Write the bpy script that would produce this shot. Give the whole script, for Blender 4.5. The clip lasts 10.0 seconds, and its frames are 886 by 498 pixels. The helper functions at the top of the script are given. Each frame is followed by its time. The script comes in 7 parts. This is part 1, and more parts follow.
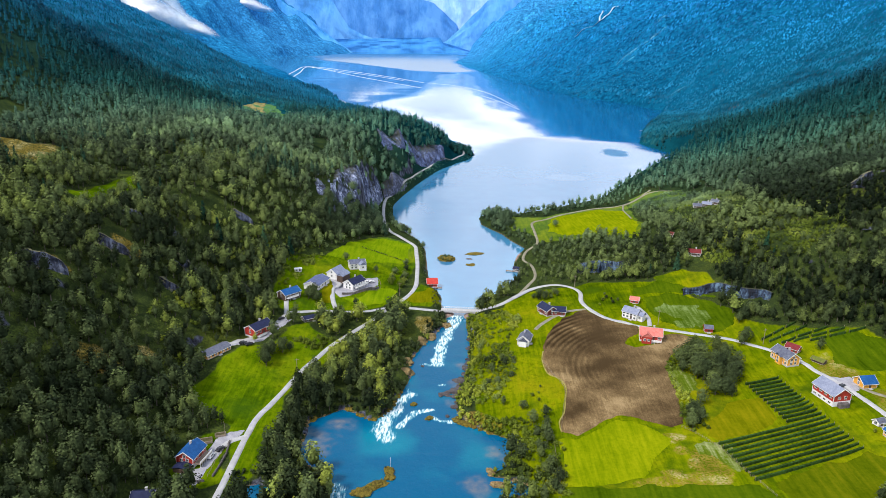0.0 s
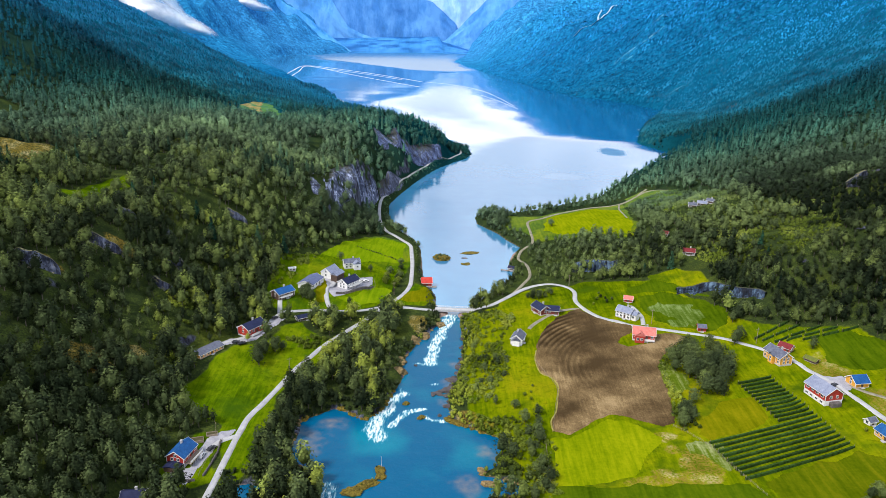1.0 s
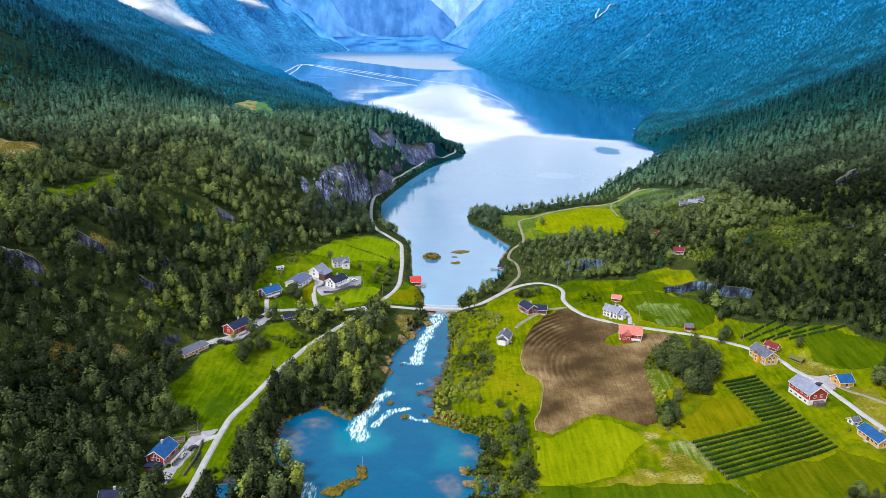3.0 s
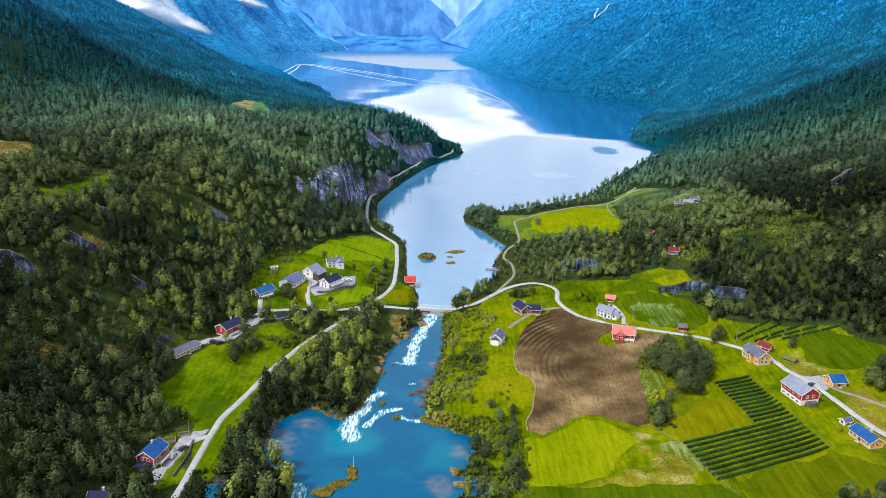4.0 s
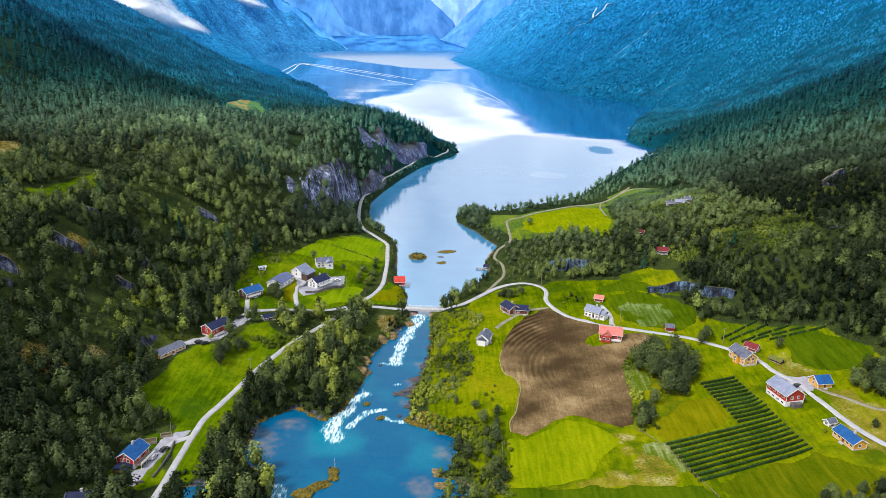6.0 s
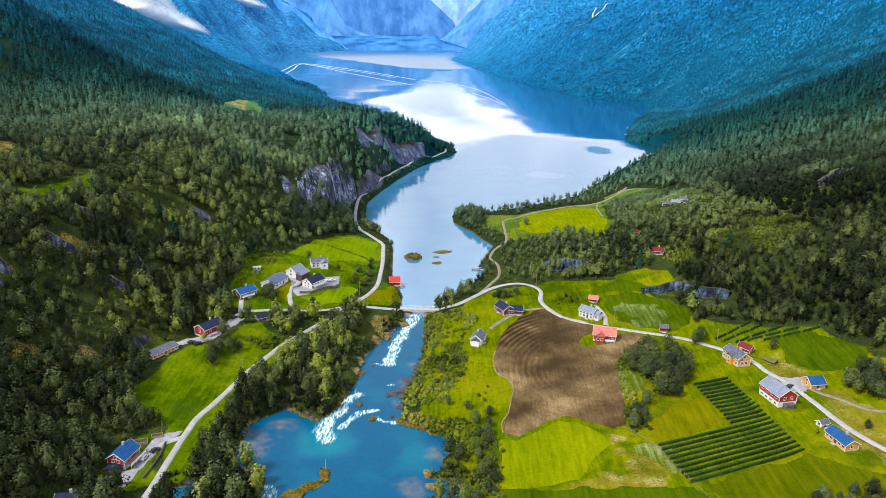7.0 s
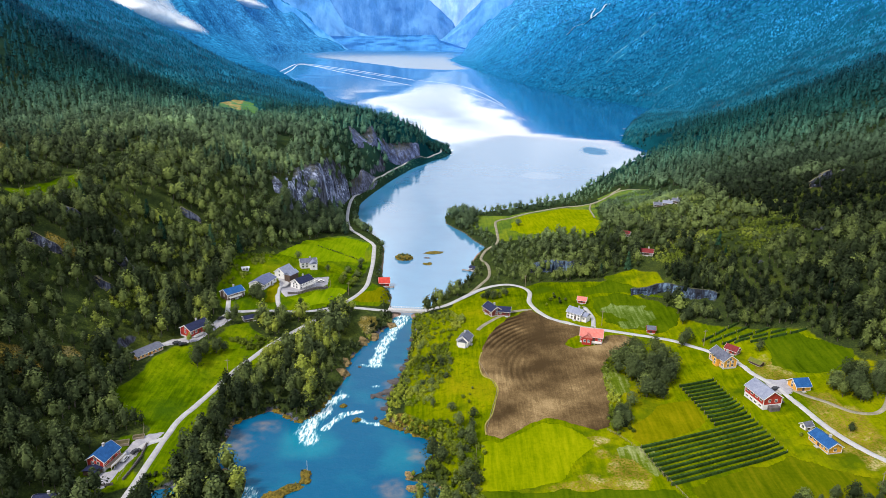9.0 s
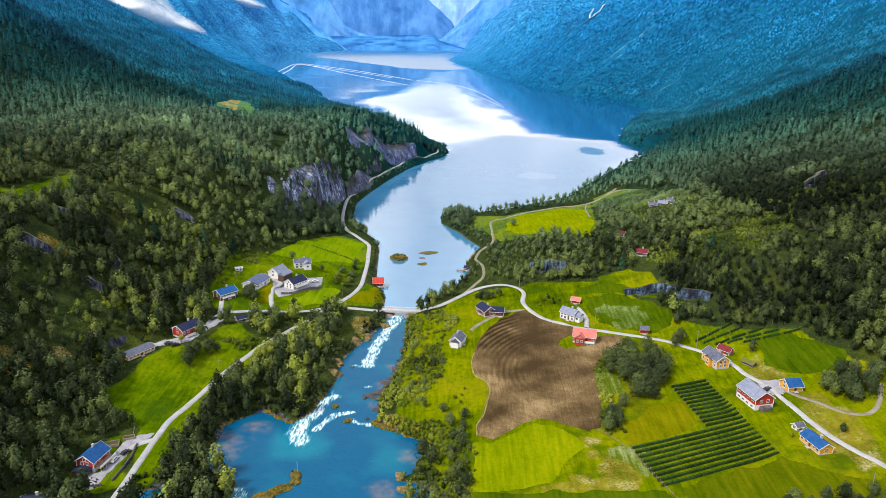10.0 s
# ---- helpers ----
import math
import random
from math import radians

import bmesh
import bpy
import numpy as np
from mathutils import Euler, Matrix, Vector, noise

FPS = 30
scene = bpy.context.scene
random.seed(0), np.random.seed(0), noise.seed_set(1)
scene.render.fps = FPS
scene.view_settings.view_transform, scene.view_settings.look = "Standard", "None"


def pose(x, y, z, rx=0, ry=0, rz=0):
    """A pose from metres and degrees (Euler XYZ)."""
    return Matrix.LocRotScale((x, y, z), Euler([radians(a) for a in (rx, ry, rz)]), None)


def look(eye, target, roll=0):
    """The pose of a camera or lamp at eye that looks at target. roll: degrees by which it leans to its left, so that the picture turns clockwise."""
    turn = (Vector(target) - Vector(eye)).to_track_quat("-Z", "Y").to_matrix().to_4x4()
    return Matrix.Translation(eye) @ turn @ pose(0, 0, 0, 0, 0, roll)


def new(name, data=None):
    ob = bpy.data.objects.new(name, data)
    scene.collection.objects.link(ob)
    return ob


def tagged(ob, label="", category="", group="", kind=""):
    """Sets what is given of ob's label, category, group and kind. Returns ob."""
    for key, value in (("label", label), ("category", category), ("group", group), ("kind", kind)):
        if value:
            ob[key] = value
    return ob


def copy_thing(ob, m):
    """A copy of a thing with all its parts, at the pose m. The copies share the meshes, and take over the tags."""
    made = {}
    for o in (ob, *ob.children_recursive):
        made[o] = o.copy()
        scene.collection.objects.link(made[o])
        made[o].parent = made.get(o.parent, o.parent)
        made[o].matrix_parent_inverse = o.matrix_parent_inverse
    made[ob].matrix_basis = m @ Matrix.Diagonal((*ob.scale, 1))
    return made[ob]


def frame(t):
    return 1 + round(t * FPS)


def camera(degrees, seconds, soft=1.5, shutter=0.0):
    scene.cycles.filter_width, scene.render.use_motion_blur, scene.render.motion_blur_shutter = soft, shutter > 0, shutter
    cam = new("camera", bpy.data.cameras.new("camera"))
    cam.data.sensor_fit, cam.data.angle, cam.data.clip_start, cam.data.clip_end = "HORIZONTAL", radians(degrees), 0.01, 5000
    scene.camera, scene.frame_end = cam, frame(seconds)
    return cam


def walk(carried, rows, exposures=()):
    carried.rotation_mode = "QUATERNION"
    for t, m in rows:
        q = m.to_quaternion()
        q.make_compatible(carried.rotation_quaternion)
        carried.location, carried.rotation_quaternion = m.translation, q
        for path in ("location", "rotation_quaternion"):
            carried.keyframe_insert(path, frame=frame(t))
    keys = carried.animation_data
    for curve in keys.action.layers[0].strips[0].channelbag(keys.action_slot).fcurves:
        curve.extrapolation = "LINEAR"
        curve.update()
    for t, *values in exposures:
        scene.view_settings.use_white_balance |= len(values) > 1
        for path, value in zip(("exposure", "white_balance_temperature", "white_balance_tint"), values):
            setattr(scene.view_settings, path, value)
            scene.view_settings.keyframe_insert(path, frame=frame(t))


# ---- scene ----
cam = camera(63.2, 10.0, soft=0.88)
PATH = [
    (0, (0.597, -0.039, 170.513), (0.581, 1.872, 169.922), 1.4),
    (0.5, (2.321, 0.056, 170.534), (2.306, 1.966, 169.942), 1.4),
    (1, (4.068, 0.217, 170.545), (4.053, 2.127, 169.952), 1.4),
    (1.5, (5.839, 0.432, 170.549), (5.824, 2.342, 169.955), 1.4),
    (2, (7.634, 0.692, 170.548), (7.619, 2.601, 169.953), 1.4),
    (2.5, (9.449, 0.986, 170.545), (9.435, 2.895, 169.949), 1.4),
    (4, (14.988, 1.998, 170.541), (14.974, 3.907, 169.944), 1.4),
    (4.5, (16.851, 2.358, 170.546), (16.836, 4.266, 169.948), 1.4),
    (5, (18.713, 2.719, 170.554), (18.698, 4.628, 169.956), 1.4),
    (5.5, (20.57, 3.08, 170.566), (20.555, 4.988, 169.968), 1.4),
    (7, (26.082, 4.138, 170.619), (26.065, 6.046, 170.021), 1.4),
    (7.5, (27.893, 4.48, 170.638), (27.876, 6.389, 170.04), 1.4),
    (8, (29.693, 4.82, 170.655), (29.675, 6.728, 170.057), 1.4),
    (8.5, (31.485, 5.159, 170.668), (31.467, 7.068, 170.07), 1.5),
    (9, (33.275, 5.501, 170.673), (33.257, 7.41, 170.076), 1.5),
    (9.5, (35.071, 5.851, 170.668), (35.054, 7.76, 170.071), 1.5),
    (10, (36.887, 6.214, 170.649), (36.87, 8.123, 170.052), 1.5),
]
walk(cam, [(t, look(eye, target, roll)) for t, eye, target, roll in PATH], [(0, -0.06, 6560, 11), (5.6, -0.06, 6600, 11), (7.2, -0.06, 6840, 11), (10, -0.06, 6900, 11)])

# ---- world, sun, exposure ----
SUN_ELEV, SUN_AZ = radians(50), radians(232)
world = bpy.data.worlds.new("sky")
scene.world = world
world.use_nodes = True
wn, wl = world.node_tree.nodes, world.node_tree.links
wn.clear()
w_out, w_bg = wn.new("ShaderNodeOutputWorld"), wn.new("ShaderNodeBackground")
w_sky = wn.new("ShaderNodeTexSky")
w_sky.sky_type, w_sky.sun_disc, w_sky.sun_elevation, w_sky.sun_rotation = "NISHITA", False, SUN_ELEV, SUN_AZ
w_co, w_noise, w_ramp, w_mix = wn.new("ShaderNodeTexCoord"), wn.new("ShaderNodeTexNoise"), wn.new("ShaderNodeValToRGB"), wn.new("ShaderNodeMix")
w_noise.inputs["Scale"].default_value, w_noise.inputs["Detail"].default_value = 2.6, 6.0
w_ramp.color_ramp.elements[0].position, w_ramp.color_ramp.elements[1].position = 0.22, 0.46
w_mix.data_type = "RGBA"
w_sep, w_pow, w_gain, w_cloud = wn.new("ShaderNodeSeparateXYZ"), wn.new("ShaderNodeMath"), wn.new("ShaderNodeMath"), wn.new("ShaderNodeMix")
w_abs = wn.new("ShaderNodeMath")
w_abs.operation, w_pow.operation, w_gain.operation = "SUBTRACT", "POWER", "MULTIPLY"
w_abs.inputs[0].default_value, w_pow.inputs[1].default_value, w_gain.inputs[1].default_value = 1.0, 2.6, 1.0
w_abs.use_clamp = True
w_cloud.data_type = "RGBA"
w_cloud.inputs[6].default_value, w_cloud.inputs[7].default_value = (5.0, 5.8, 7.2, 1), (26.0, 26.5, 28.0, 1)
wl.new(w_co.outputs["Generated"], w_sep.inputs[0])
wl.new(w_sep.outputs["Z"], w_abs.inputs[1])
wl.new(w_abs.outputs[0], w_pow.inputs[0])
wl.new(w_pow.outputs[0], w_gain.inputs[0])
wl.new(w_gain.outputs[0], w_cloud.inputs[0])
wl.new(w_cloud.outputs[2], w_mix.inputs[7])
wl.new(w_co.outputs["Generated"], w_noise.inputs["Vector"])
wl.new(w_noise.outputs["Fac"], w_ramp.inputs["Fac"])
wl.new(w_ramp.outputs["Color"], w_mix.inputs[0])
wl.new(w_sky.outputs["Color"], w_mix.inputs[6])
wl.new(w_mix.outputs[2], w_bg.inputs["Color"])
w_bg.inputs["Strength"].default_value = 0.125
wl.new(w_bg.outputs["Background"], w_out.inputs["Surface"])
sun = new("sun", bpy.data.lights.new("sun", "SUN"))
sun.data.energy, sun.data.angle, sun.data.color = 4.2, radians(12), (1.0, 0.94, 0.84)
sun.matrix_world = look((600 * math.cos(SUN_ELEV) * math.sin(SUN_AZ), 600 * math.cos(SUN_ELEV) * math.cos(SUN_AZ), 600 * math.sin(SUN_ELEV)), (0, 0, 0))


# ---- materials ----
def lin(c):
    return (*c, 1.0)


def material(name):
    m = bpy.data.materials.new(name)
    m.use_nodes = True
    return m, m.node_tree.nodes, m.node_tree.links, m.node_tree.nodes["Principled BSDF"]


def tex_noise(n, l, scale, detail=5.0, co=None, rough=0.55):
    t = n.new("ShaderNodeTexNoise")
    t.inputs["Scale"].default_value, t.inputs["Detail"].default_value, t.inputs["Roughness"].default_value = scale, detail, rough
    if co is not None:
        l.new(co, t.inputs["Vector"])
    return t.outputs["Fac"]


def ramp(n, l, fac, stops):
    r = n.new("ShaderNodeValToRGB")
    while len(r.color_ramp.elements) < len(stops):
        r.color_ramp.elements.new(0.5)
    for e, (p, c) in zip(r.color_ramp.elements, stops):
        e.position, e.color = p, lin(c)
    l.new(fac, r.inputs["Fac"])
    return r.outputs["Color"]


def mix(n, l, fac, a, b, blend="MIX"):
    m = n.new("ShaderNodeMix")
    m.data_type, m.blend_type = "RGBA", blend
    for value, slot in ((fac, 0), (a, 6), (b, 7)):
        if isinstance(value, (int, float)):
            m.inputs[slot].default_value = value
        elif isinstance(value, tuple):
            m.inputs[slot].default_value = lin(value)
        else:
            l.new(value, m.inputs[slot])
    return m.outputs[2]


def calc(n, l, op, a, b=0.0, c=None):
    m = n.new("ShaderNodeMath")
    m.operation = op
    for k, value in enumerate((a, b) if c is None else (a, b, c)):
        if isinstance(value, (int, float)):
            m.inputs[k].default_value = value
        else:
            l.new(value, m.inputs[k])
    return m.outputs[0]


def attr(n, name):
    a = n.new("ShaderNodeAttribute")
    a.attribute_name = name
    return a


def bump(n, l, bsdf, height, strength, distance):
    b = n.new("ShaderNodeBump")
    b.inputs["Strength"].default_value, b.inputs["Distance"].default_value = strength, distance
    l.new(height, b.inputs["Height"])
    l.new(b.outputs["Normal"], bsdf.inputs["Normal"])


def plain(name, a, b, scale=1.2, rough=0.7, metal=0.0, fine=9.0, relief=0.3, dist=0.05):
    """A surface of two tones, mottled at a coarse and a fine scale."""
    m, n, l, p = material(name)
    co = n.new("ShaderNodeTexCoord").outputs["Object"]
    coarse, grain = tex_noise(n, l, scale, 4, co), tex_noise(n, l, fine, 5, co)
    both = calc(n, l, "ADD", calc(n, l, "MULTIPLY", coarse, 0.6), calc(n, l, "MULTIPLY", grain, 0.4))
    l.new(ramp(n, l, both, [(0.32, a), (0.68, b)]), p.inputs["Base Color"])
    p.inputs["Roughness"].default_value, p.inputs["Metallic"].default_value = rough, metal
    if rough > 0.75:
        p.inputs["Specular IOR Level"].default_value = 0.08
    bump(n, l, p, grain, relief, dist)
    return m


def boards(name, a, b, width=0.22, rough=0.65):
    """Painted upright boarding: grooves along the wall, weathering, stains."""
    m, n, l, p = material(name)
    co = n.new("ShaderNodeTexCoord").outputs["Object"]
    sep = n.new("ShaderNodeSeparateXYZ")
    l.new(co, sep.inputs[0])
    along = calc(n, l, "ADD", sep.outputs["X"], sep.outputs["Y"])
    saw = calc(n, l, "FRACT", calc(n, l, "DIVIDE", along, width))
    groove = calc(n, l, "LESS_THAN", saw, 0.14)
    worn = tex_noise(n, l, 1.6, 5, co)
    col = ramp(n, l, worn, [(0.3, a), (0.7, b)])
    l.new(mix(n, l, calc(n, l, "MULTIPLY", groove, 0.35), col, tuple(v * 0.4 for v in a)), p.inputs["Base Color"])
    p.inputs["Roughness"].default_value = rough
    bump(n, l, p, calc(n, l, "SUBTRACT", worn, groove), 0.4, 0.02)
    return m


def sheeting(name, a, b, metal=0.0, rough=0.7, pitch=0.5):
    """Ribbed or tiled roof covering: ribs down the slope, courses across, patchy ageing."""
    m, n, l, p = material(name)
    co = n.new("ShaderNodeTexCoord").outputs["Object"]
    sep = n.new("ShaderNodeSeparateXYZ")
    l.new(co, sep.inputs[0])
    rib = calc(n, l, "FRACT", calc(n, l, "DIVIDE", sep.outputs["X"], pitch))
    course = calc(n, l, "FRACT", calc(n, l, "DIVIDE", sep.outputs["Y"], pitch * 0.8))
    line = calc(n, l, "MAXIMUM", calc(n, l, "LESS_THAN", rib, 0.15), calc(n, l, "LESS_THAN", course, 0.15))
    age = tex_noise(n, l, 0.7, 6, co)
    col = ramp(n, l, age, [(0.3, a), (0.7, b)])
    l.new(mix(n, l, calc(n, l, "MULTIPLY", line, 0.4), col, tuple(v * 0.55 for v in a)), p.inputs["Base Color"])
    p.inputs["Roughness"].default_value, p.inputs["Metallic"].default_value = rough, metal
    p.inputs["Specular IOR Level"].default_value = 0.2
    bump(n, l, p, calc(n, l, "SUBTRACT", age, line), 0.5, 0.04)
    return m


def foliage(name, stops, spread=0.6):
    """Leaves: the tree's tint sets the hue, each clump varies in lightness, haze up the valley is painted into the
    colour.
    """
    m, n, l, p = material(name)
    geo = n.new("ShaderNodeNewGeometry")
    info = n.new("ShaderNodeObjectInfo")
    tint = calc(n, l, "ADD", attr(n, "tint").outputs["Fac"], calc(n, l, "MULTIPLY", calc(n, l, "SUBTRACT", info.outputs["Random"], 0.5), 0.16))
    col = ramp(n, l, tint, stops)
    where = n.new("ShaderNodeSeparateXYZ")
    l.new(geo.outputs["Position"], where.inputs[0])
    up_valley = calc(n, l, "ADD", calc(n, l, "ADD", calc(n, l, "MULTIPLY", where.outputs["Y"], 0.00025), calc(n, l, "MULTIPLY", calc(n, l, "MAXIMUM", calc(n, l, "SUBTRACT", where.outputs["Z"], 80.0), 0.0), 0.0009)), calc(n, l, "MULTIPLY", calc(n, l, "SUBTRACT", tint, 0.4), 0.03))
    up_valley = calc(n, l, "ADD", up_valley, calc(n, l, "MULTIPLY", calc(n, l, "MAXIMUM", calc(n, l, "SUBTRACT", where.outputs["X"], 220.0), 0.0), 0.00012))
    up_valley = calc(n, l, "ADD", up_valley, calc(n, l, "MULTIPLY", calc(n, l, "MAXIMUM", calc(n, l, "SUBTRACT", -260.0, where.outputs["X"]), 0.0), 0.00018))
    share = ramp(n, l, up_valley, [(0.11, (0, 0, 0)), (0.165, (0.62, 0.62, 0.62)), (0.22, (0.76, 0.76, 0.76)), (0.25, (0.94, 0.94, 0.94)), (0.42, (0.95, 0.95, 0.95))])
    distant = ramp(n, l, up_valley, HAZE_TINTS)
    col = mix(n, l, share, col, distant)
    vary = calc(n, l, "MULTIPLY", calc(n, l, "SUBTRACT", geo.outputs["Random Per Island"], 0.5), spread)
    light = calc(n, l, "ADD", calc(n, l, "MULTIPLY", vary, calc(n, l, "SUBTRACT", 1.15, share)), 1.0)
    evened = calc(n, l, "SUBTRACT", 1.1, calc(n, l, "MULTIPLY", share, 0.2))
    light = calc(n, l, "MULTIPLY", light, calc(n, l, "ADD", calc(n, l, "MULTIPLY", calc(n, l, "SUBTRACT", tint, 0.4), evened), calc(n, l, "ADD", calc(n, l, "MULTIPLY", share, 0.3), 1.0)))
    ridges = n.new("ShaderNodeMapping")
    ridges.inputs["Scale"].default_value, ridges.inputs["Rotation"].default_value = (0.3, 1.0, 0.3), (0, 0, radians(14))
    l.new(geo.outputs["Position"], ridges.inputs["Vector"])
    broad = calc(n, l, "MULTIPLY", calc(n, l, "SUBTRACT", tex_noise(n, l, 0.011, 5, ridges.outputs["Vector"]), 0.5), 1.6)
    stands = calc(n, l, "MULTIPLY", calc(n, l, "SUBTRACT", tex_noise(n, l, 0.026, 2.5, geo.outputs["Position"], 0.6), 0.5), calc(n, l, "ADD", calc(n, l, "MULTIPLY", share, 1.9), 1.0))
    patch = calc(n, l, "MAXIMUM", calc(n, l, "ADD", calc(n, l, "ADD", stands, 1.0), calc(n, l, "MULTIPLY", broad, share)), 0.35)
    gray = n.new("ShaderNodeCombineColor")
    for k in range(3):
        l.new(calc(n, l, "MULTIPLY", light, patch), gray.inputs[k])
    l.new(mix(n, l, 1.0, col, gray.outputs[0], "MULTIPLY"), p.inputs["Base Color"])
    p.inputs["Roughness"].default_value = 0.6
    p.inputs["Specular IOR Level"].default_value = 0.03
    turned, scaled, unit = n.new("ShaderNodeVectorTransform"), n.new("ShaderNodeVectorMath"), n.new("ShaderNodeVectorMath")
    turned.vector_type, turned.convert_from, turned.convert_to = "VECTOR", "OBJECT", "WORLD"
    l.new(attr(n, "outward").outputs["Vector"], turned.inputs[0])
    scaled.operation, unit.operation = "MULTIPLY_ADD", "NORMALIZE"
    scaled.inputs[1].default_value = (2.2, 2.2, 2.2)
    l.new(turned.outputs[0], scaled.inputs[0])
    l.new(geo.outputs["Normal"], scaled.inputs[2])
    l.new(scaled.outputs[0], unit.inputs[0])
    l.new(unit.outputs[0], p.inputs["Normal"])
    return m


# Leaf tones by distance: aerial haze put into the base colour.
HAZE_TINTS = [(0.11, (0.084, 0.122, 0.064)), (0.175, (0.090, 0.165, 0.105)), (0.205, (0.060, 0.155, 0.112)), (0.232, (0.014, 0.078, 0.074)), (0.255, (0.007, 0.054, 0.055)), (0.30, (0.005, 0.054, 0.072)), (0.36, (0.004, 0.070, 0.124)), (0.43, (0.004, 0.076, 0.150)), (0.52, (0.004, 0.088, 0.190)), (0.70, (0.005, 0.115, 0.30)), (1.0, (0.012, 0.17, 0.42))]
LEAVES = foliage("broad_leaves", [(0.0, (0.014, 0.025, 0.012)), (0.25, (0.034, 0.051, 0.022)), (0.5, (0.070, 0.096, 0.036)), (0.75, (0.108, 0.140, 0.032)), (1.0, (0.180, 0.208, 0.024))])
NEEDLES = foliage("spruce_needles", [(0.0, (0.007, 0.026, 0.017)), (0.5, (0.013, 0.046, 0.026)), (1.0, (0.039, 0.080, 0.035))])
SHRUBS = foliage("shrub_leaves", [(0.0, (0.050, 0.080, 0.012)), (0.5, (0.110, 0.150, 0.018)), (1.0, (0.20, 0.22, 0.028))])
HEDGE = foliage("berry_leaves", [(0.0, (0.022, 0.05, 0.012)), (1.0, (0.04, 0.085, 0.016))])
BARK = plain("bark", (0.04, 0.035, 0.03), (0.14, 0.125, 0.11), 2.0, 0.9)
STONE = plain("grey_stone", (0.05, 0.045, 0.05), (0.22, 0.20, 0.20), 0.5, 0.85, relief=0.8, dist=0.3)
MOSS_STONE = plain("mossy_stone", (0.022, 0.022, 0.010), (0.24, 0.18, 0.030), 0.9, 0.9, fine=3.0, relief=0.8, dist=0.3)
WET_STONE = plain("wet_dark_stone", (0.018, 0.014, 0.016), (0.085, 0.070, 0.070), 0.6, 0.55, fine=2.4, relief=0.8, dist=0.3)
OCHRE_STONE = plain("ochre_stone", (0.05, 0.038, 0.018), (0.34, 0.25, 0.12), 0.7, 0.9, fine=2.6, relief=0.8, dist=0.3)
YARD = plain("yard_gravel", (0.22, 0.22, 0.26), (0.40, 0.40, 0.45), 0.3, 0.9, fine=1.5, relief=0.3, dist=0.05)
GRAVEL = plain("pale_gravel", (0.29, 0.295, 0.315), (0.47, 0.475, 0.50), 0.25, 0.9, fine=2.5, relief=0.3, dist=0.05)
CONCRETE = plain("concrete", (0.32, 0.32, 0.34), (0.52, 0.52, 0.54), 0.6, 0.85)
WHITE_WALL = boards("white_boards", (0.66, 0.66, 0.68), (0.80, 0.80, 0.82))
RED_WALL = boards("red_boards", (0.30, 0.018, 0.012), (0.42, 0.035, 0.02))
YELLOW_WALL = boards("yellow_boards", (0.62, 0.29, 0.03), (0.74, 0.38, 0.06))
DARK_RED_WALL = boards("dark_red_boards", (0.11, 0.014, 0.012), (0.19, 0.03, 0.022))
BROWN_WALL = boards("brown_boards", (0.05, 0.03, 0.025), (0.11, 0.07, 0.05))
GREY_ROOF = sheeting("grey_roof", (0.075, 0.085, 0.13), (0.155, 0.17, 0.23))
PALE_ROOF = sheeting("pale_grey_roof", (0.17, 0.20, 0.30), (0.28, 0.31, 0.42))
BLUE_ROOF = sheeting("blue_roof", (0.006, 0.060, 0.21), (0.016, 0.11, 0.32))
SLATE_ROOF = sheeting("slate_blue_roof", (0.07, 0.09, 0.19), (0.14, 0.17, 0.30))
NAVY_ROOF = sheeting("navy_roof", (0.010, 0.015, 0.050), (0.022, 0.030, 0.085))
PINK_ROOF = sheeting("pink_red_roof", (0.52, 0.14, 0.12), (0.66, 0.23, 0.20))
RED_ROOF = sheeting("red_roof", (0.42, 0.035, 0.03), (0.58, 0.07, 0.05))
MAROON_ROOF = sheeting("maroon_roof", (0.13, 0.015, 0.02), (0.21, 0.03, 0.035))
WHITE_TRIM = plain("white_trim", (0.68, 0.68, 0.70), (0.82, 0.82, 0.83), 1.0, 0.5)
TIMBER = plain("weathered_timber", (0.16, 0.13, 0.10), (0.34, 0.28, 0.22), 1.0, 0.8)
DARK_METAL = plain("dark_metal", (0.03, 0.03, 0.035), (0.07, 0.07, 0.08), 1.0, 0.4, 0.6)
RUBBER = plain("black_rubber", (0.015, 0.015, 0.015), (0.03, 0.03, 0.03), 3.0, 0.8)
PAINT_WHITE = plain("white_car_paint", (0.70, 0.70, 0.72), (0.78, 0.78, 0.80), 0.5, 0.25)
PAINT_DARK = plain("dark_car_paint", (0.02, 0.022, 0.03), (0.04, 0.042, 0.05), 0.5, 0.25)
GLASS = plain("window_glass", (0.015, 0.02, 0.03), (0.05, 0.06, 0.08), 0.4, 0.06)


def mask_of(n, l, value, at, gain):
    return calc(n, l, "MINIMUM", calc(n, l, "MAXIMUM", calc(n, l, "MULTIPLY", calc(n, l, "SUBTRACT", value, at), gain), 0.0), 1.0)


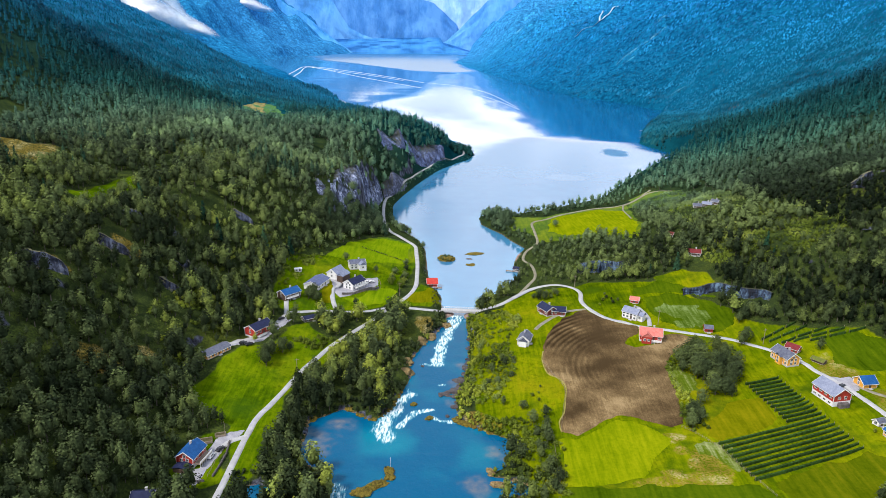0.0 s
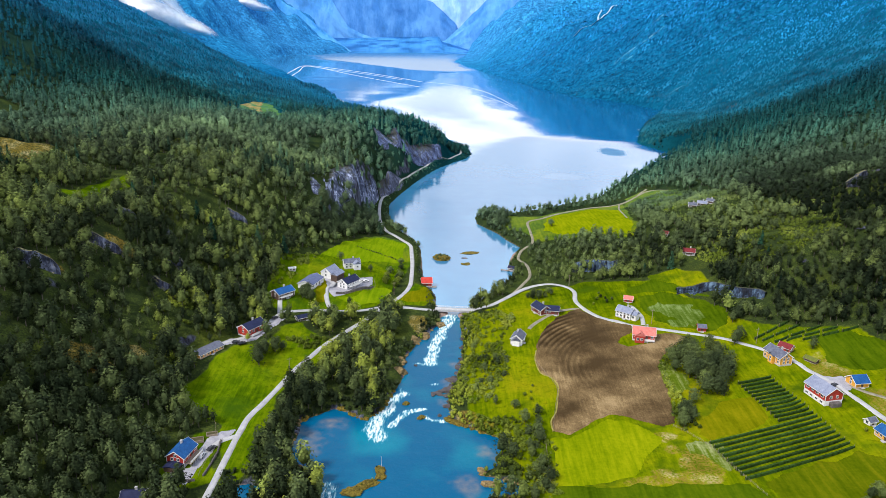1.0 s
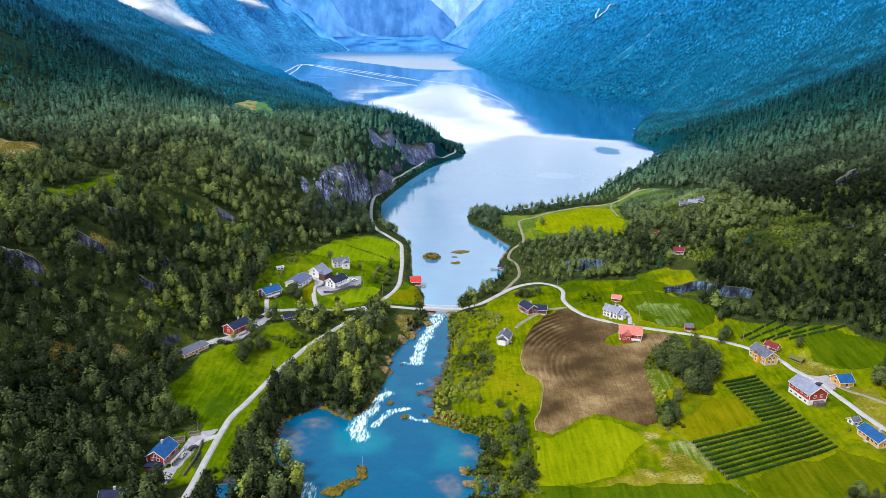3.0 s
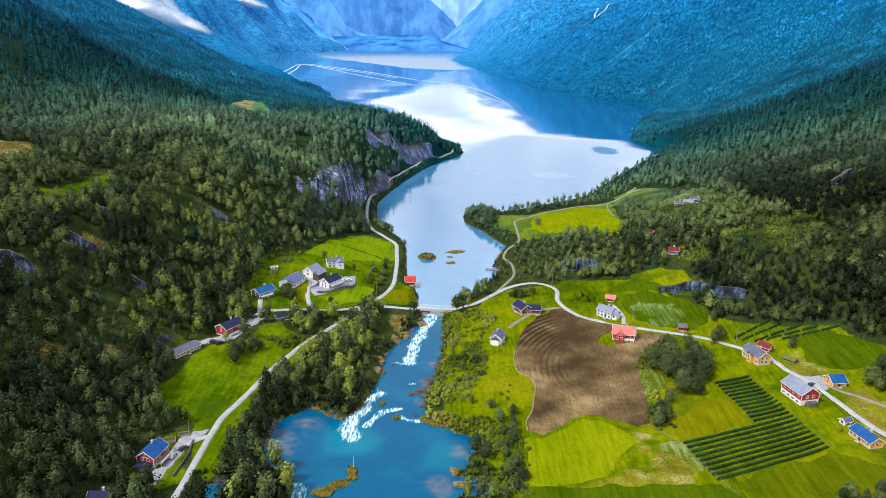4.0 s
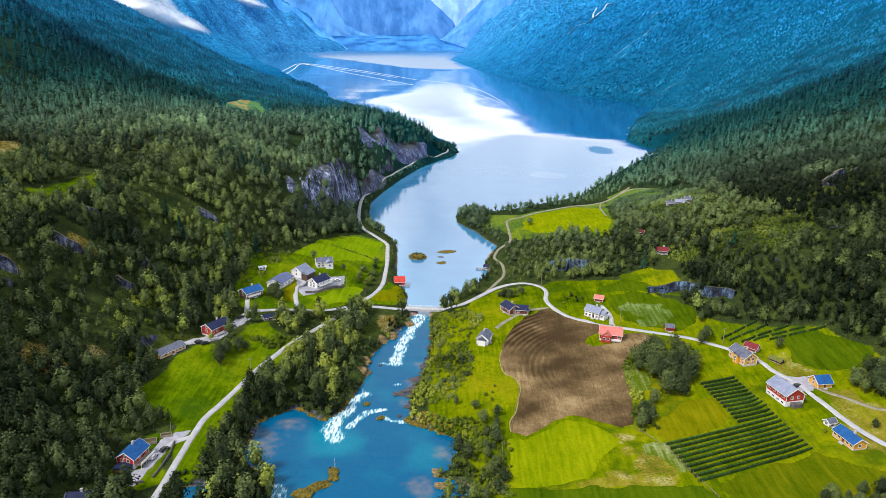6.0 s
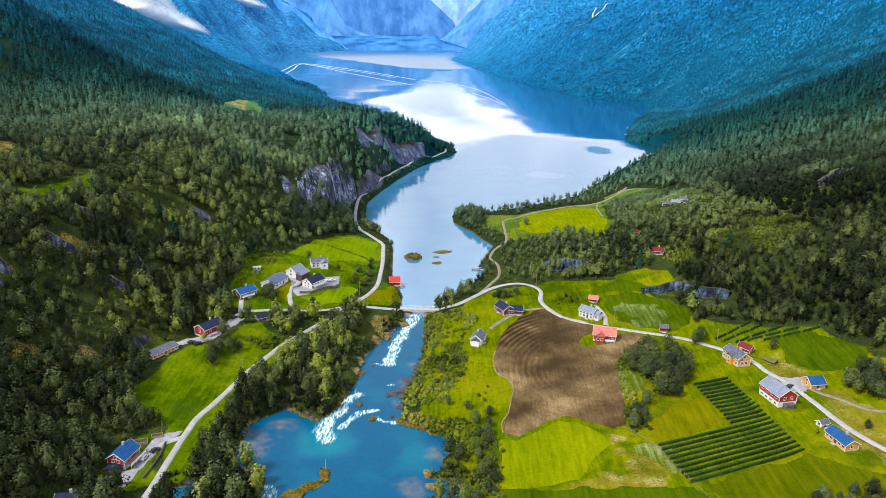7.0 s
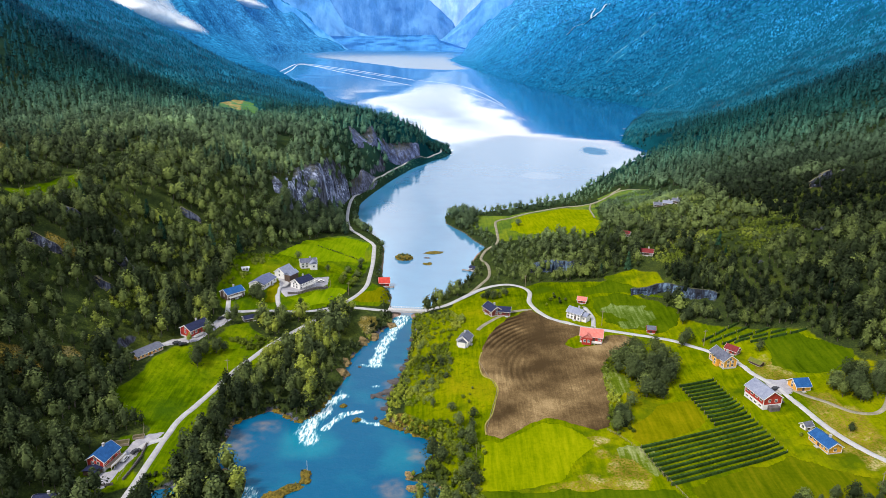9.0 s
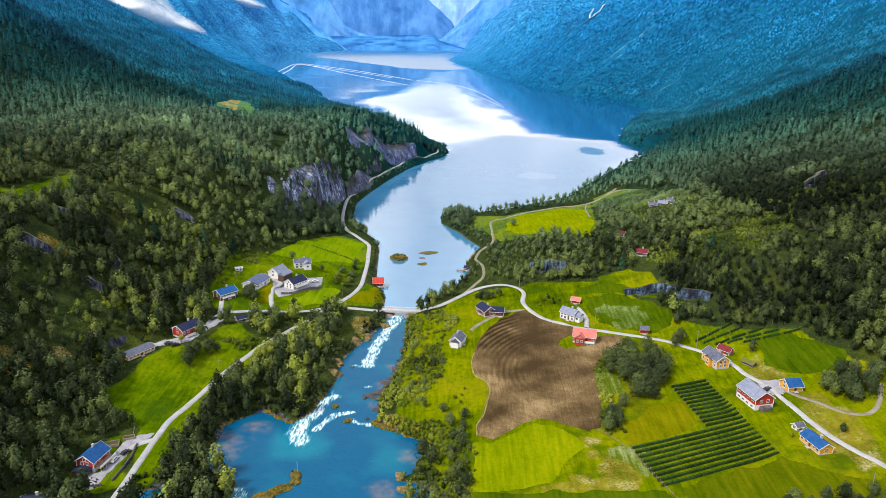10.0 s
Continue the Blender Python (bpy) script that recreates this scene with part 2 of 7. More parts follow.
def ground_material():
    m, n, l, p = material("land")
    co = n.new("ShaderNodeTexCoord").outputs["Object"]
    big, mid, fine = tex_noise(n, l, 0.018, 5, co), tex_noise(n, l, 0.12, 5, co), tex_noise(n, l, 1.1, 6, co)
    stretch = n.new("ShaderNodeMapping")
    stretch.inputs["Scale"].default_value, stretch.inputs["Rotation"].default_value = (0.9, 0.09, 0.3), (0, 0, radians(-28))
    l.new(co, stretch.inputs["Vector"])
    mow = tex_noise(n, l, 0.8, 3, stretch.outputs["Vector"])
    floor = ramp(n, l, calc(n, l, "ADD", calc(n, l, "MULTIPLY", mid, 0.5), calc(n, l, "MULTIPLY", fine, 0.5)), [(0.3, (0.014, 0.022, 0.010)), (0.5, (0.030, 0.046, 0.014)), (0.62, (0.062, 0.086, 0.018)), (0.78, (0.12, 0.13, 0.030))])
    floor = mix(n, l, mask_of(n, l, big, 0.57, 6.0), floor, ramp(n, l, fine, [(0.3, (0.03, 0.045, 0.008)), (0.7, (0.13, 0.155, 0.02))]))
    grass = ramp(n, l, calc(n, l, "ADD", calc(n, l, "MULTIPLY", big, 0.5), calc(n, l, "ADD", calc(n, l, "MULTIPLY", mid, 0.25), calc(n, l, "MULTIPLY", mow, 0.25))), [(0.36, (0.034, 0.064, 0.001)), (0.45, (0.086, 0.130, 0.001)), (0.54, (0.164, 0.198, 0.002)), (0.66, (0.262, 0.250, 0.004))])
    tuft = tex_noise(n, l, 0.45, 7, co, 0.65)
    grass = mix(n, l, calc(n, l, "MULTIPLY", mask_of(n, l, tuft, 0.52, 7.0), 0.5), grass, (0.034, 0.056, 0.001))
    grass = mix(n, l, calc(n, l, "MULTIPLY", mask_of(n, l, big, 0.55, 8.0), 0.5), grass, (0.180, 0.170, 0.005))
    grass = mix(n, l, calc(n, l, "MULTIPLY", mask_of(n, l, tex_noise(n, l, 0.055, 6, co, 0.62), 0.51, 6.0), 0.8), grass, (0.044, 0.084, 0.003))
    place = n.new("ShaderNodeSeparateXYZ")
    l.new(co, place.inputs[0])
    lush = mask_of(n, l, calc(n, l, "MULTIPLY", place.outputs["X"], -1.0), 5.0, 0.08)
    grass = mix(n, l, lush, grass, mix(n, l, 1.0, grass, (0.78, 0.95, 1.3), "MULTIPLY"))
    straw = ramp(n, l, mid, [(0.35, (0.17, 0.115, 0.02)), (0.52, (0.27, 0.19, 0.04)), (0.68, (0.46, 0.38, 0.20))])
    sep_z = n.new("ShaderNodeMapping")
    sep_z.inputs["Scale"].default_value = (1.0, 1.0, 0.22)
    l.new(co, sep_z.inputs["Vector"])
    streak = tex_noise(n, l, 0.30, 9, sep_z.outputs["Vector"], 0.7)
    rock = ramp(n, l, streak, [(0.36, (0.012, 0.013, 0.020)), (0.45, (0.042, 0.044, 0.060)), (0.54, (0.080, 0.090, 0.125)), (0.66, (0.16, 0.175, 0.22))])
    sand = ramp(n, l, fine, [(0.3, (0.20, 0.14, 0.12)), (0.7, (0.40, 0.30, 0.26))])
    cover = n.new("ShaderNodeSeparateColor")
    l.new(attr(n, "cover").outputs["Color"], cover.inputs[0])
    edge = calc(n, l, "MULTIPLY", calc(n, l, "SUBTRACT", mid, 0.5), 0.9)

    def mask(out):
        return calc(n, l, "MULTIPLY", calc(n, l, "GREATER_THAN", out, 0.02), calc(n, l, "MINIMUM", calc(n, l, "MAXIMUM", calc(n, l, "ADD", calc(n, l, "MULTIPLY", calc(n, l, "SUBTRACT", calc(n, l, "ADD", out, edge), 0.5), 3.0), 0.5), 0.0), 1.0))

    # Slope colours turn blue with distance: aerial haze put into the base colour.
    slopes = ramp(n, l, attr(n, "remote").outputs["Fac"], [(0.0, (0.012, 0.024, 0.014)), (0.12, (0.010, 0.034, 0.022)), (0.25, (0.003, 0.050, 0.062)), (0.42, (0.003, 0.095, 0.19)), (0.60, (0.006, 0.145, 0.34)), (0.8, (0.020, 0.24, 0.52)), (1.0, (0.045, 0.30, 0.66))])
    gully = n.new("ShaderNodeMapping")
    gully.inputs["Scale"].default_value, gully.inputs["Rotation"].default_value = (0.14, 1.0, 0.14), (0, 0, radians(16))
    l.new(co, gully.inputs["Vector"])
    track = tex_noise(n, l, 0.016, 7, gully.outputs["Vector"], 0.7)
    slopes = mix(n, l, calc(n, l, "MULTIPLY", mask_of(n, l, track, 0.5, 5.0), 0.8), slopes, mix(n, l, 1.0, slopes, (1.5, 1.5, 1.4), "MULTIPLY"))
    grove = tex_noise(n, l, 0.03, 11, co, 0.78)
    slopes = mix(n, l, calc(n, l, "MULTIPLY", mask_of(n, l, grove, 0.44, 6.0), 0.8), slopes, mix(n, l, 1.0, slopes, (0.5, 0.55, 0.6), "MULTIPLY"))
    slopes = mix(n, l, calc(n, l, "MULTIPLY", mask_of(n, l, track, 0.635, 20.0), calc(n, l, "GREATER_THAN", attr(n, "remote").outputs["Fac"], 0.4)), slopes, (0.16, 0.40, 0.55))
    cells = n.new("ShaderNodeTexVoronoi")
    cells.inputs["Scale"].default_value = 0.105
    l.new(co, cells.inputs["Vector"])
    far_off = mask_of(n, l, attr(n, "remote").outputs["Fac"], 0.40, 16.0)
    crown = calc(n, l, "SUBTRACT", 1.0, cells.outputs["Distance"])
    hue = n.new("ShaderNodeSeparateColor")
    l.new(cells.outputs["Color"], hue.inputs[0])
    # Lit crown tops and shaded gaps between crowns, painted into the colour.
    canopy_shade = ramp(n, l, calc(n, l, "ADD", calc(n, l, "MULTIPLY", crown, 0.75), calc(n, l, "MULTIPLY", hue.outputs[0], 0.35)), [(0.25, (0.42, 0.46, 0.52)), (0.6, (0.9, 0.9, 0.9)), (0.95, (1.35, 1.35, 1.25))])
    slopes = mix(n, l, calc(n, l, "MULTIPLY", far_off, 0.9), slopes, mix(n, l, 1.0, slopes, canopy_shade, "MULTIPLY"))
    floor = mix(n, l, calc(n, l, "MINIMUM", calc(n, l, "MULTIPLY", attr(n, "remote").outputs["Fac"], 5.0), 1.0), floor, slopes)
    # Far grass takes on the same painted haze.
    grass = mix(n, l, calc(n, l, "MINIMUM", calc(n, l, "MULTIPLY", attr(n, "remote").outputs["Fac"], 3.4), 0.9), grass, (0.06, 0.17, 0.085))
    col = mix(n, l, mask(cover.outputs[0]), floor, grass)
    col = mix(n, l, calc(n, l, "MULTIPLY", mask(cover.outputs[2]), mask_of(n, l, fine, 0.36, 3.0)), col, straw)
    col = mix(n, l, mask(cover.outputs[1]), col, rock)
    col = mix(n, l, attr(n, "bed").outputs["Fac"], col, sand)
    l.new(col, p.inputs["Base Color"])
    p.inputs["Roughness"].default_value = 0.9
    p.inputs["Specular IOR Level"].default_value = 0.0
    bump(n, l, p, calc(n, l, "ADD", calc(n, l, "ADD", streak, calc(n, l, "MULTIPLY", fine, 0.3)), calc(n, l, "ADD", calc(n, l, "MULTIPLY", calc(n, l, "MULTIPLY", grove, attr(n, "remote").outputs["Fac"]), 14.0), calc(n, l, "MULTIPLY", calc(n, l, "MULTIPLY", crown, far_off), 3.2))), 0.7, 1.2)
    return m


def cliff_material(name="cliff_rock", k=1.0, dry=(0.10, 0.088, 0.062), hue=(1.0, 1.0, 1.0), moss=0.045, level=0.72):
    m, n, l, p = material(name)
    co = n.new("ShaderNodeTexCoord").outputs["Object"]
    tall = n.new("ShaderNodeMapping")
    tall.inputs["Scale"].default_value = (1.0, 1.0, 0.16)
    l.new(co, tall.inputs["Vector"])
    streak, grain = tex_noise(n, l, 0.7, 9, tall.outputs["Vector"], 0.7), tex_noise(n, l, 2.5, 6, co)
    streak = calc(n, l, "ADD", calc(n, l, "MULTIPLY", streak, 0.65), calc(n, l, "MULTIPLY", tex_noise(n, l, 0.11, 5, co), 0.35))
    col = ramp(n, l, streak, [(0.42, (0.010 * k, 0.012 * k, 0.026 * k)), (0.475, (0.045 * k, 0.052 * k, 0.088 * k)), (0.525, (0.15 * k, 0.155 * k, 0.22 * k)), (0.58, (0.46 * k, 0.44 * k, 0.51 * k))])
    col = mix(n, l, 1.0, col, hue, "MULTIPLY")
    geo = n.new("ShaderNodeNewGeometry")
    up = n.new("ShaderNodeSeparateXYZ")
    l.new(geo.outputs["Normal"], up.inputs[0])
    lichen = ramp(n, l, grain, [(0.35, (0.018, 0.024, 0.010)), (0.52, (moss, moss * 1.05, moss * 0.45)), (0.68, dry)])
    l.new(mix(n, l, calc(n, l, "MULTIPLY", mask_of(n, l, up.outputs["Z"], level, 5.0), 0.85), col, lichen), p.inputs["Base Color"])
    p.inputs["Roughness"].default_value = 0.9
    bump(n, l, p, calc(n, l, "ADD", streak, calc(n, l, "MULTIPLY", grain, 0.4)), 0.8, 0.6)
    return m


def grass_material(name, a, b, c):
    """A mown or grazed field: streaks along the mowing, tufts and thin places."""
    m, n, l, p = material(name)
    co = n.new("ShaderNodeTexCoord").outputs["Object"]
    way = n.new("ShaderNodeMapping")
    way.inputs["Scale"].default_value, way.inputs["Rotation"].default_value = (0.6, 0.06, 0.3), (0, 0, radians(-62))
    l.new(co, way.inputs["Vector"])
    swath, patchy, tuft = tex_noise(n, l, 0.9, 4, way.outputs["Vector"]), tex_noise(n, l, 0.06, 5, co), tex_noise(n, l, 0.7, 7, co, 0.65)
    f = calc(n, l, "ADD", calc(n, l, "MULTIPLY", swath, 0.45), calc(n, l, "ADD", calc(n, l, "MULTIPLY", patchy, 0.3), calc(n, l, "MULTIPLY", tuft, 0.25)))
    l.new(ramp(n, l, f, [(0.36, a), (0.5, b), (0.66, c)]), p.inputs["Base Color"])
    p.inputs["Roughness"].default_value = 0.9
    p.inputs["Specular IOR Level"].default_value = 0.0
    bump(n, l, p, tuft, 0.6, 0.4)
    return m


def soil_material():
    m, n, l, p = material("ploughed_soil")
    co = n.new("ShaderNodeTexCoord").outputs["Object"]
    big, fine = tex_noise(n, l, 0.045, 4, co), tex_noise(n, l, 1.6, 6, co)
    furrow = attr(n, "furrow").outputs["Fac"]
    rows = n.new("ShaderNodeMapping")
    rows.inputs["Scale"].default_value, rows.inputs["Rotation"].default_value = (1.3, 0.07, 1.0), (0, 0, radians(-8))
    l.new(co, rows.inputs["Vector"])
    tilled = tex_noise(n, l, 1.0, 5, rows.outputs["Vector"])
    f = calc(n, l, "ADD", calc(n, l, "MULTIPLY", big, 0.64), calc(n, l, "ADD", calc(n, l, "MULTIPLY", fine, 0.22), calc(n, l, "MULTIPLY", tilled, 0.14)))
    col = ramp(n, l, f, [(0.40, (0.050, 0.032, 0.014)), (0.49, (0.100, 0.066, 0.030)), (0.56, (0.165, 0.112, 0.053)), (0.64, (0.300, 0.215, 0.110))])
    l.new(mix(n, l, calc(n, l, "MULTIPLY", furrow, 0.92), col, (0.022, 0.013, 0.005)), p.inputs["Base Color"])
    p.inputs["Roughness"].default_value = 0.95
    p.inputs["Specular IOR Level"].default_value = 0.05
    bump(n, l, p, calc(n, l, "ADD", fine, furrow), 0.6, 0.2)
    return m


def water_material(name, deep, shallow, rough, wave, wave_scale, lean=0.0, gloss=0.5, clear=1.333, mottle=1.5):
    m, n, l, p = material(name)
    co = n.new("ShaderNodeTexCoord").outputs["Object"]
    foam = attr(n, "foam").outputs["Fac"]
    water_tone = attr(n, "water_tone").outputs["Fac"]
    chop = attr(n, "chop").outputs["Fac"]
    big, fine = tex_noise(n, l, 0.05, 5, co), tex_noise(n, l, wave_scale, 6, co)
    col = mix(n, l, calc(n, l, "MINIMUM", calc(n, l, "MAXIMUM", calc(n, l, "ADD", water_tone, calc(n, l, "MULTIPLY", calc(n, l, "SUBTRACT", big, 0.5), mottle)), 0.0), 1.0), deep, shallow)
    col = mix(n, l, calc(n, l, "MULTIPLY", attr(n, "sand").outputs["Fac"], mask_of(n, l, tex_noise(n, l, 0.2, 7, co), 0.34, 2.2)), col, (0.24, 0.19, 0.17))
    drag = n.new("ShaderNodeMapping")
    drag.inputs["Scale"].default_value, drag.inputs["Rotation"].default_value = (1.0, 0.22, 1.0), (0, 0, radians(-18))
    l.new(co, drag.inputs["Vector"])
    froth = tex_noise(n, l, 1.15, 8, drag.outputs["Vector"], 0.62)
    white = calc(n, l, "SUBTRACT", calc(n, l, "ADD", calc(n, l, "MULTIPLY", foam, 0.70), calc(n, l, "MULTIPLY", calc(n, l, "SUBTRACT", froth, 0.5), 2.1)), 0.19)
    white = calc(n, l, "MULTIPLY", calc(n, l, "MINIMUM", calc(n, l, "MAXIMUM", white, 0.0), 1.0), mask_of(n, l, foam, 0.02, 5.0))
    bubbles = ramp(n, l, white, [(0.0, (0.012, 0.19, 0.31)), (0.30, (0.10, 0.36, 0.46)), (0.58, (0.62, 0.76, 0.82)), (1.0, (0.86, 0.89, 0.91))])
    l.new(mix(n, l, calc(n, l, "MINIMUM", calc(n, l, "MULTIPLY", white, 1.8), 1.0), col, bubbles), p.inputs["Base Color"])
    l.new(calc(n, l, "MINIMUM", calc(n, l, "ADD", calc(n, l, "ADD", rough, calc(n, l, "MULTIPLY", chop, 0.1)), calc(n, l, "MULTIPLY", white, 0.6)), 1.0), p.inputs["Roughness"])
    ior = calc(n, l, "ADD", calc(n, l, "MULTIPLY", attr(n, "ior_shift").outputs["Fac"], 1.0), clear)
    l.new(ior, p.inputs["IOR"])
    p.inputs["Specular IOR Level"].default_value = gloss
    bump(n, l, p, calc(n, l, "ADD", fine, calc(n, l, "MULTIPLY", white, 0.5)), wave, 0.25)
    if lean:  # ruffled patches: normal tilted towards the camera side to mirror brighter sky
        tilt, total, unit = n.new("ShaderNodeCombineXYZ"), n.new("ShaderNodeVectorMath"), n.new("ShaderNodeVectorMath")
        l.new(calc(n, l, "MULTIPLY", chop, -lean), tilt.inputs["Y"])
        unit.operation = "NORMALIZE"
        l.new(p.inputs["Normal"].links[0].from_socket, total.inputs[0])
        l.new(tilt.outputs[0], total.inputs[1])
        l.new(total.outputs[0], unit.inputs[0])
        l.new(unit.outputs[0], p.inputs["Normal"])
    return m


LAND, SOIL = ground_material(), soil_material()
LAKE = water_material("lake_water", (0.004, 0.085, 0.24), (0.055, 0.245, 0.44), 0.06, 0.10, 0.35, lean=0.11, clear=1.68, mottle=0.4)
RIVER = water_material("river_water", (0.0003, 0.090, 0.200), (0.004, 0.190, 0.278), 0.10, 0.55, 0.7, gloss=0.16)


# ---- plan: sections across the valley, shores, roads ----
S0 = [(-1200, 300), (-250, 80), (-170, 38), (-125, 10), (-60, 2), (60, 3), (110, 9), (180, 14), (260, 35), (1200, 300)]
SECTIONS = (
    (-500, S0),
    (150, [(-400, 140), (-250, 80), (-170, 38), (-125, 10), (-60, 1.5), (60, 3), (110, 9), (180, 14), (260, 35), (400, 90)]),
    (245, [(-450, 170), (-300, 110), (-200, 62), (-152, 27), (-130, 17), (-112, 4), (-104, 2), (-60, 1.5), (30, 2), (57, 6), (112, 11.3), (160, 12.5), (200, 19), (260, 38), (450, 120)]),
    (320, [(-450, 170), (-300, 110), (-205, 72), (-182, 58), (-160, 34), (-117, 11), (-75, 6), (-40, 2), (20, 2), (40, 6.5), (100, 12), (165, 15.5), (205, 22), (260, 42), (480, 130)]),
    (390, [(-450, 160), (-250, 85), (-185, 66), (-165, 58), (-139, 33), (-110, 16), (-75, 9.5), (-35, 6.5), (-12, 4), (0, 3), (25, 7), (56, 11.5), (105, 14.5), (150, 18), (180, 29), (240, 42), (300, 58), (520, 150)]),
    (450, [(-450, 150), (-220, 80), (-160, 68), (-127, 42), (-95, 20), (-65, 13.5), (-35, 4), (40, 3), (70, 9), (95, 14), (130, 24), (160, 33), (235, 54), (290, 67), (550, 155)]),
    (515, [(-500, 150), (-300, 78), (-200, 80), (-140, 66), (-116, 48), (-102, 32), (-88, 18), (-62, 9.5), (-30, 3.5), (50, 3), (80, 10), (120, 19), (160, 31), (190, 39), (270, 60), (580, 165)]),
    (550, [(-500, 150), (-322, 76), (-200, 80), (-140, 68), (-98, 53), (-90, 48), (-83, 17), (-70, 9), (-46, 4), (60, 3), (85, 12), (145, 22), (190, 40), (300, 64), (600, 175)]),
    (600, [(-525, 155), (-336, 78), (-228, 82), (-145, 66), (-82, 52), (-77, 46), (-71, 12), (-60, 5), (-46, 3.5), (40, 2), (78, 9), (155, 18), (210, 34), (326, 64), (625, 182)]),
    (650, [(-550, 160), (-350, 80), (-254, 84), (-150, 66), (-85, 52), (-72, 8), (-60, 4), (30, 2), (75, 6), (165, 12), (230, 28), (353, 66), (650, 190)]),
    (715, [(-590, 195), (-400, 95), (-268, 80), (-160, 66), (-100, 58), (-84, 40), (-70, 12), (-60, 4), (60, 2), (150, 6), (190, 14), (250, 30), (370, 62), (690, 205)]),
    (870, [(-700, 290), (-535, 195), (-421, 122), (-300, 70), (-200, 54), (-100, 60), (-62, 57), (-40, 12), (-15, 3), (200, 2), (260, 18), (330, 40), (450, 80), (800, 260)]),
    (940, [(-740, 290), (-550, 186), (-424, 110), (-310, 56), (-200, 50), (-100, 59), (-45, 52), (-16, 34), (2, 8), (18, 3), (240, 2), (290, 18), (350, 42), (460, 76), (840, 275)]),
    (1150, [(-900, 300), (-600, 170), (-430, 88), (-330, 56), (-200, 38), (-120, 22), (-50, 3), (310, 4), (380, 26), (480, 52), (650, 115), (1000, 270)]),
    (1600, [(-1100, 400), (-670, 188), (-550, 128), (-430, 62), (-240, 3), (480, 4), (560, 50), (700, 125), (1200, 400)]),
    (2050, [(-2200, 420), (-1500, 260), (-1100, 110), (-720, 20), (-420, 4), (340, 4), (450, 70), (800, 290), (1500, 640)]),
    (2500, [(-2200, 520), (-1500, 230), (-1050, 60), (-800, 14), (-560, 3), (240, 3), (420, 100), (900, 370), (1800, 800)]),
    (3500, [(-2800, 1000), (-1500, 430), (-1050, 60), (-900, 4), (120, 3), (400, 160), (1000, 500), (2200, 1100)]),
    (5200, [(-3500, 1400), (-1200, 380), (-850, 70), (-640, 12), (60, 10), (300, 180), (800, 600), (2500, 1300)]),
)
LAKE_WEST = [(-2, 419), (-3, 432), (-3, 442), (-8, 459), (-14, 485), (-17, 514), (-18, 545), (-24, 573), (-41, 604), (-50, 632), (-57, 690), (-52, 730), (-38, 800), (-16, 880), (6, 935), (22, 955), (33, 998), (26, 1060), (-20, 1180), (-110, 1320), (-200, 1480), (-240, 1640), (-330, 1900), (-480, 2300), (-620, 2700), (-800, 3100), (-900, 3500), (-860, 3900), (-720, 4200), (-647, 4680), (-760, 4900), (-1240, 6200), (-1700, 7900), (-1900, 11400)]
LAKE_EAST = [(23, 421), (24, 434), (30, 448), (40, 465), (49, 484), (53, 500), (49, 510), (57, 535), (62, 559), (54, 576), (46, 599), (36, 616), (29, 628), (28, 652), (37, 672), (64, 662), (86, 671), (126, 705), (156, 735), (175, 774), (201, 825), (248, 898), (315, 987), (337, 1036), (316, 1082), (298, 1144), (346, 1316), (478, 1658), (429, 1782), (320, 1975), (203, 2450), (43, 3379), (9, 3742), (60, 4300), (100, 4800), (128, 5354), (2, 6787), (-142, 8047), (-60, 9000), (300, 11400)]
RIVER_WEST = [(-2, 425), (0, 401), (-6, 384), (-12, 369), (-17, 355), (-19, 341), (-17, 331), (-20, 316), (-24, 300), (-29, 290), (-33, 288), (-40, 294), (-47, 297), (-54, 291), (-61, 285), (-59, 277), (-60, 265), (-59, 255), (-52, 249), (-43, 244), (-41, 231), (-44, 150)]
RIVER_EAST = [(20, 425), (14, 410), (12, 398), (14, 378), (13, 349), (11, 339), (7, 318), (6, 304), (7, 289), (12, 286), (23, 279), (29, 276), (31, 270), (26, 261), (26, 255), (19, 248), (26, 247), (34, 243), (37, 239), (33, 235), (20, 232), (24, 150)]
POND = [(-80, 226), (-78, 236), (-71, 239), (-65, 237), (-60, 230), (-64, 222)]
WATERS = [LAKE_WEST + LAKE_EAST[::-1], RIVER_WEST + RIVER_EAST[::-1], POND]
FOAM = (
    ([(6, 412), (4.5, 404), (2.2, 387), (-1.3, 373), (-3.6, 357), (-4.4, 346)], 3.3, 2.8, 0.95),
    ([(9, 411), (7, 401), (4.6, 390)], 1.6, 1.4, 0.8),
    ([(-15, 313), (-19, 309), (-22, 299), (-25.5, 290), (-27.5, 280), (-25, 275)], 2.0, 4.6, 0.95),
    ([(-5, 299), (-9, 297.5), (-13, 296), (-16, 290), (-20, 283)], 1.0, 1.9, 0.95),
    ([(-5, 292), (-1, 289), (4.5, 288.4)], 1.2, 1.2, 0.9),
    ([(-43, 238), (-40, 236), (-39, 229)], 2.6, 3.0, 0.75),
    ([(-12.5, 345), (-10, 346), (-7.5, 344)], 1.0, 1.0, 0.85),
    ([(-2.5, 323), (0.5, 323.5)], 0.7, 0.7, 0.8),
    ([(-18, 318), (-16, 314)], 0.8, 1.0, 0.7),
)
SANDS = ((-55, 269, 8), (-57, 275, 6), (-46, 284, 5), (8, 305, 5), (8, 325, 5), (9, 345, 3.5), (22, 264, 4), (14, 241, 5))
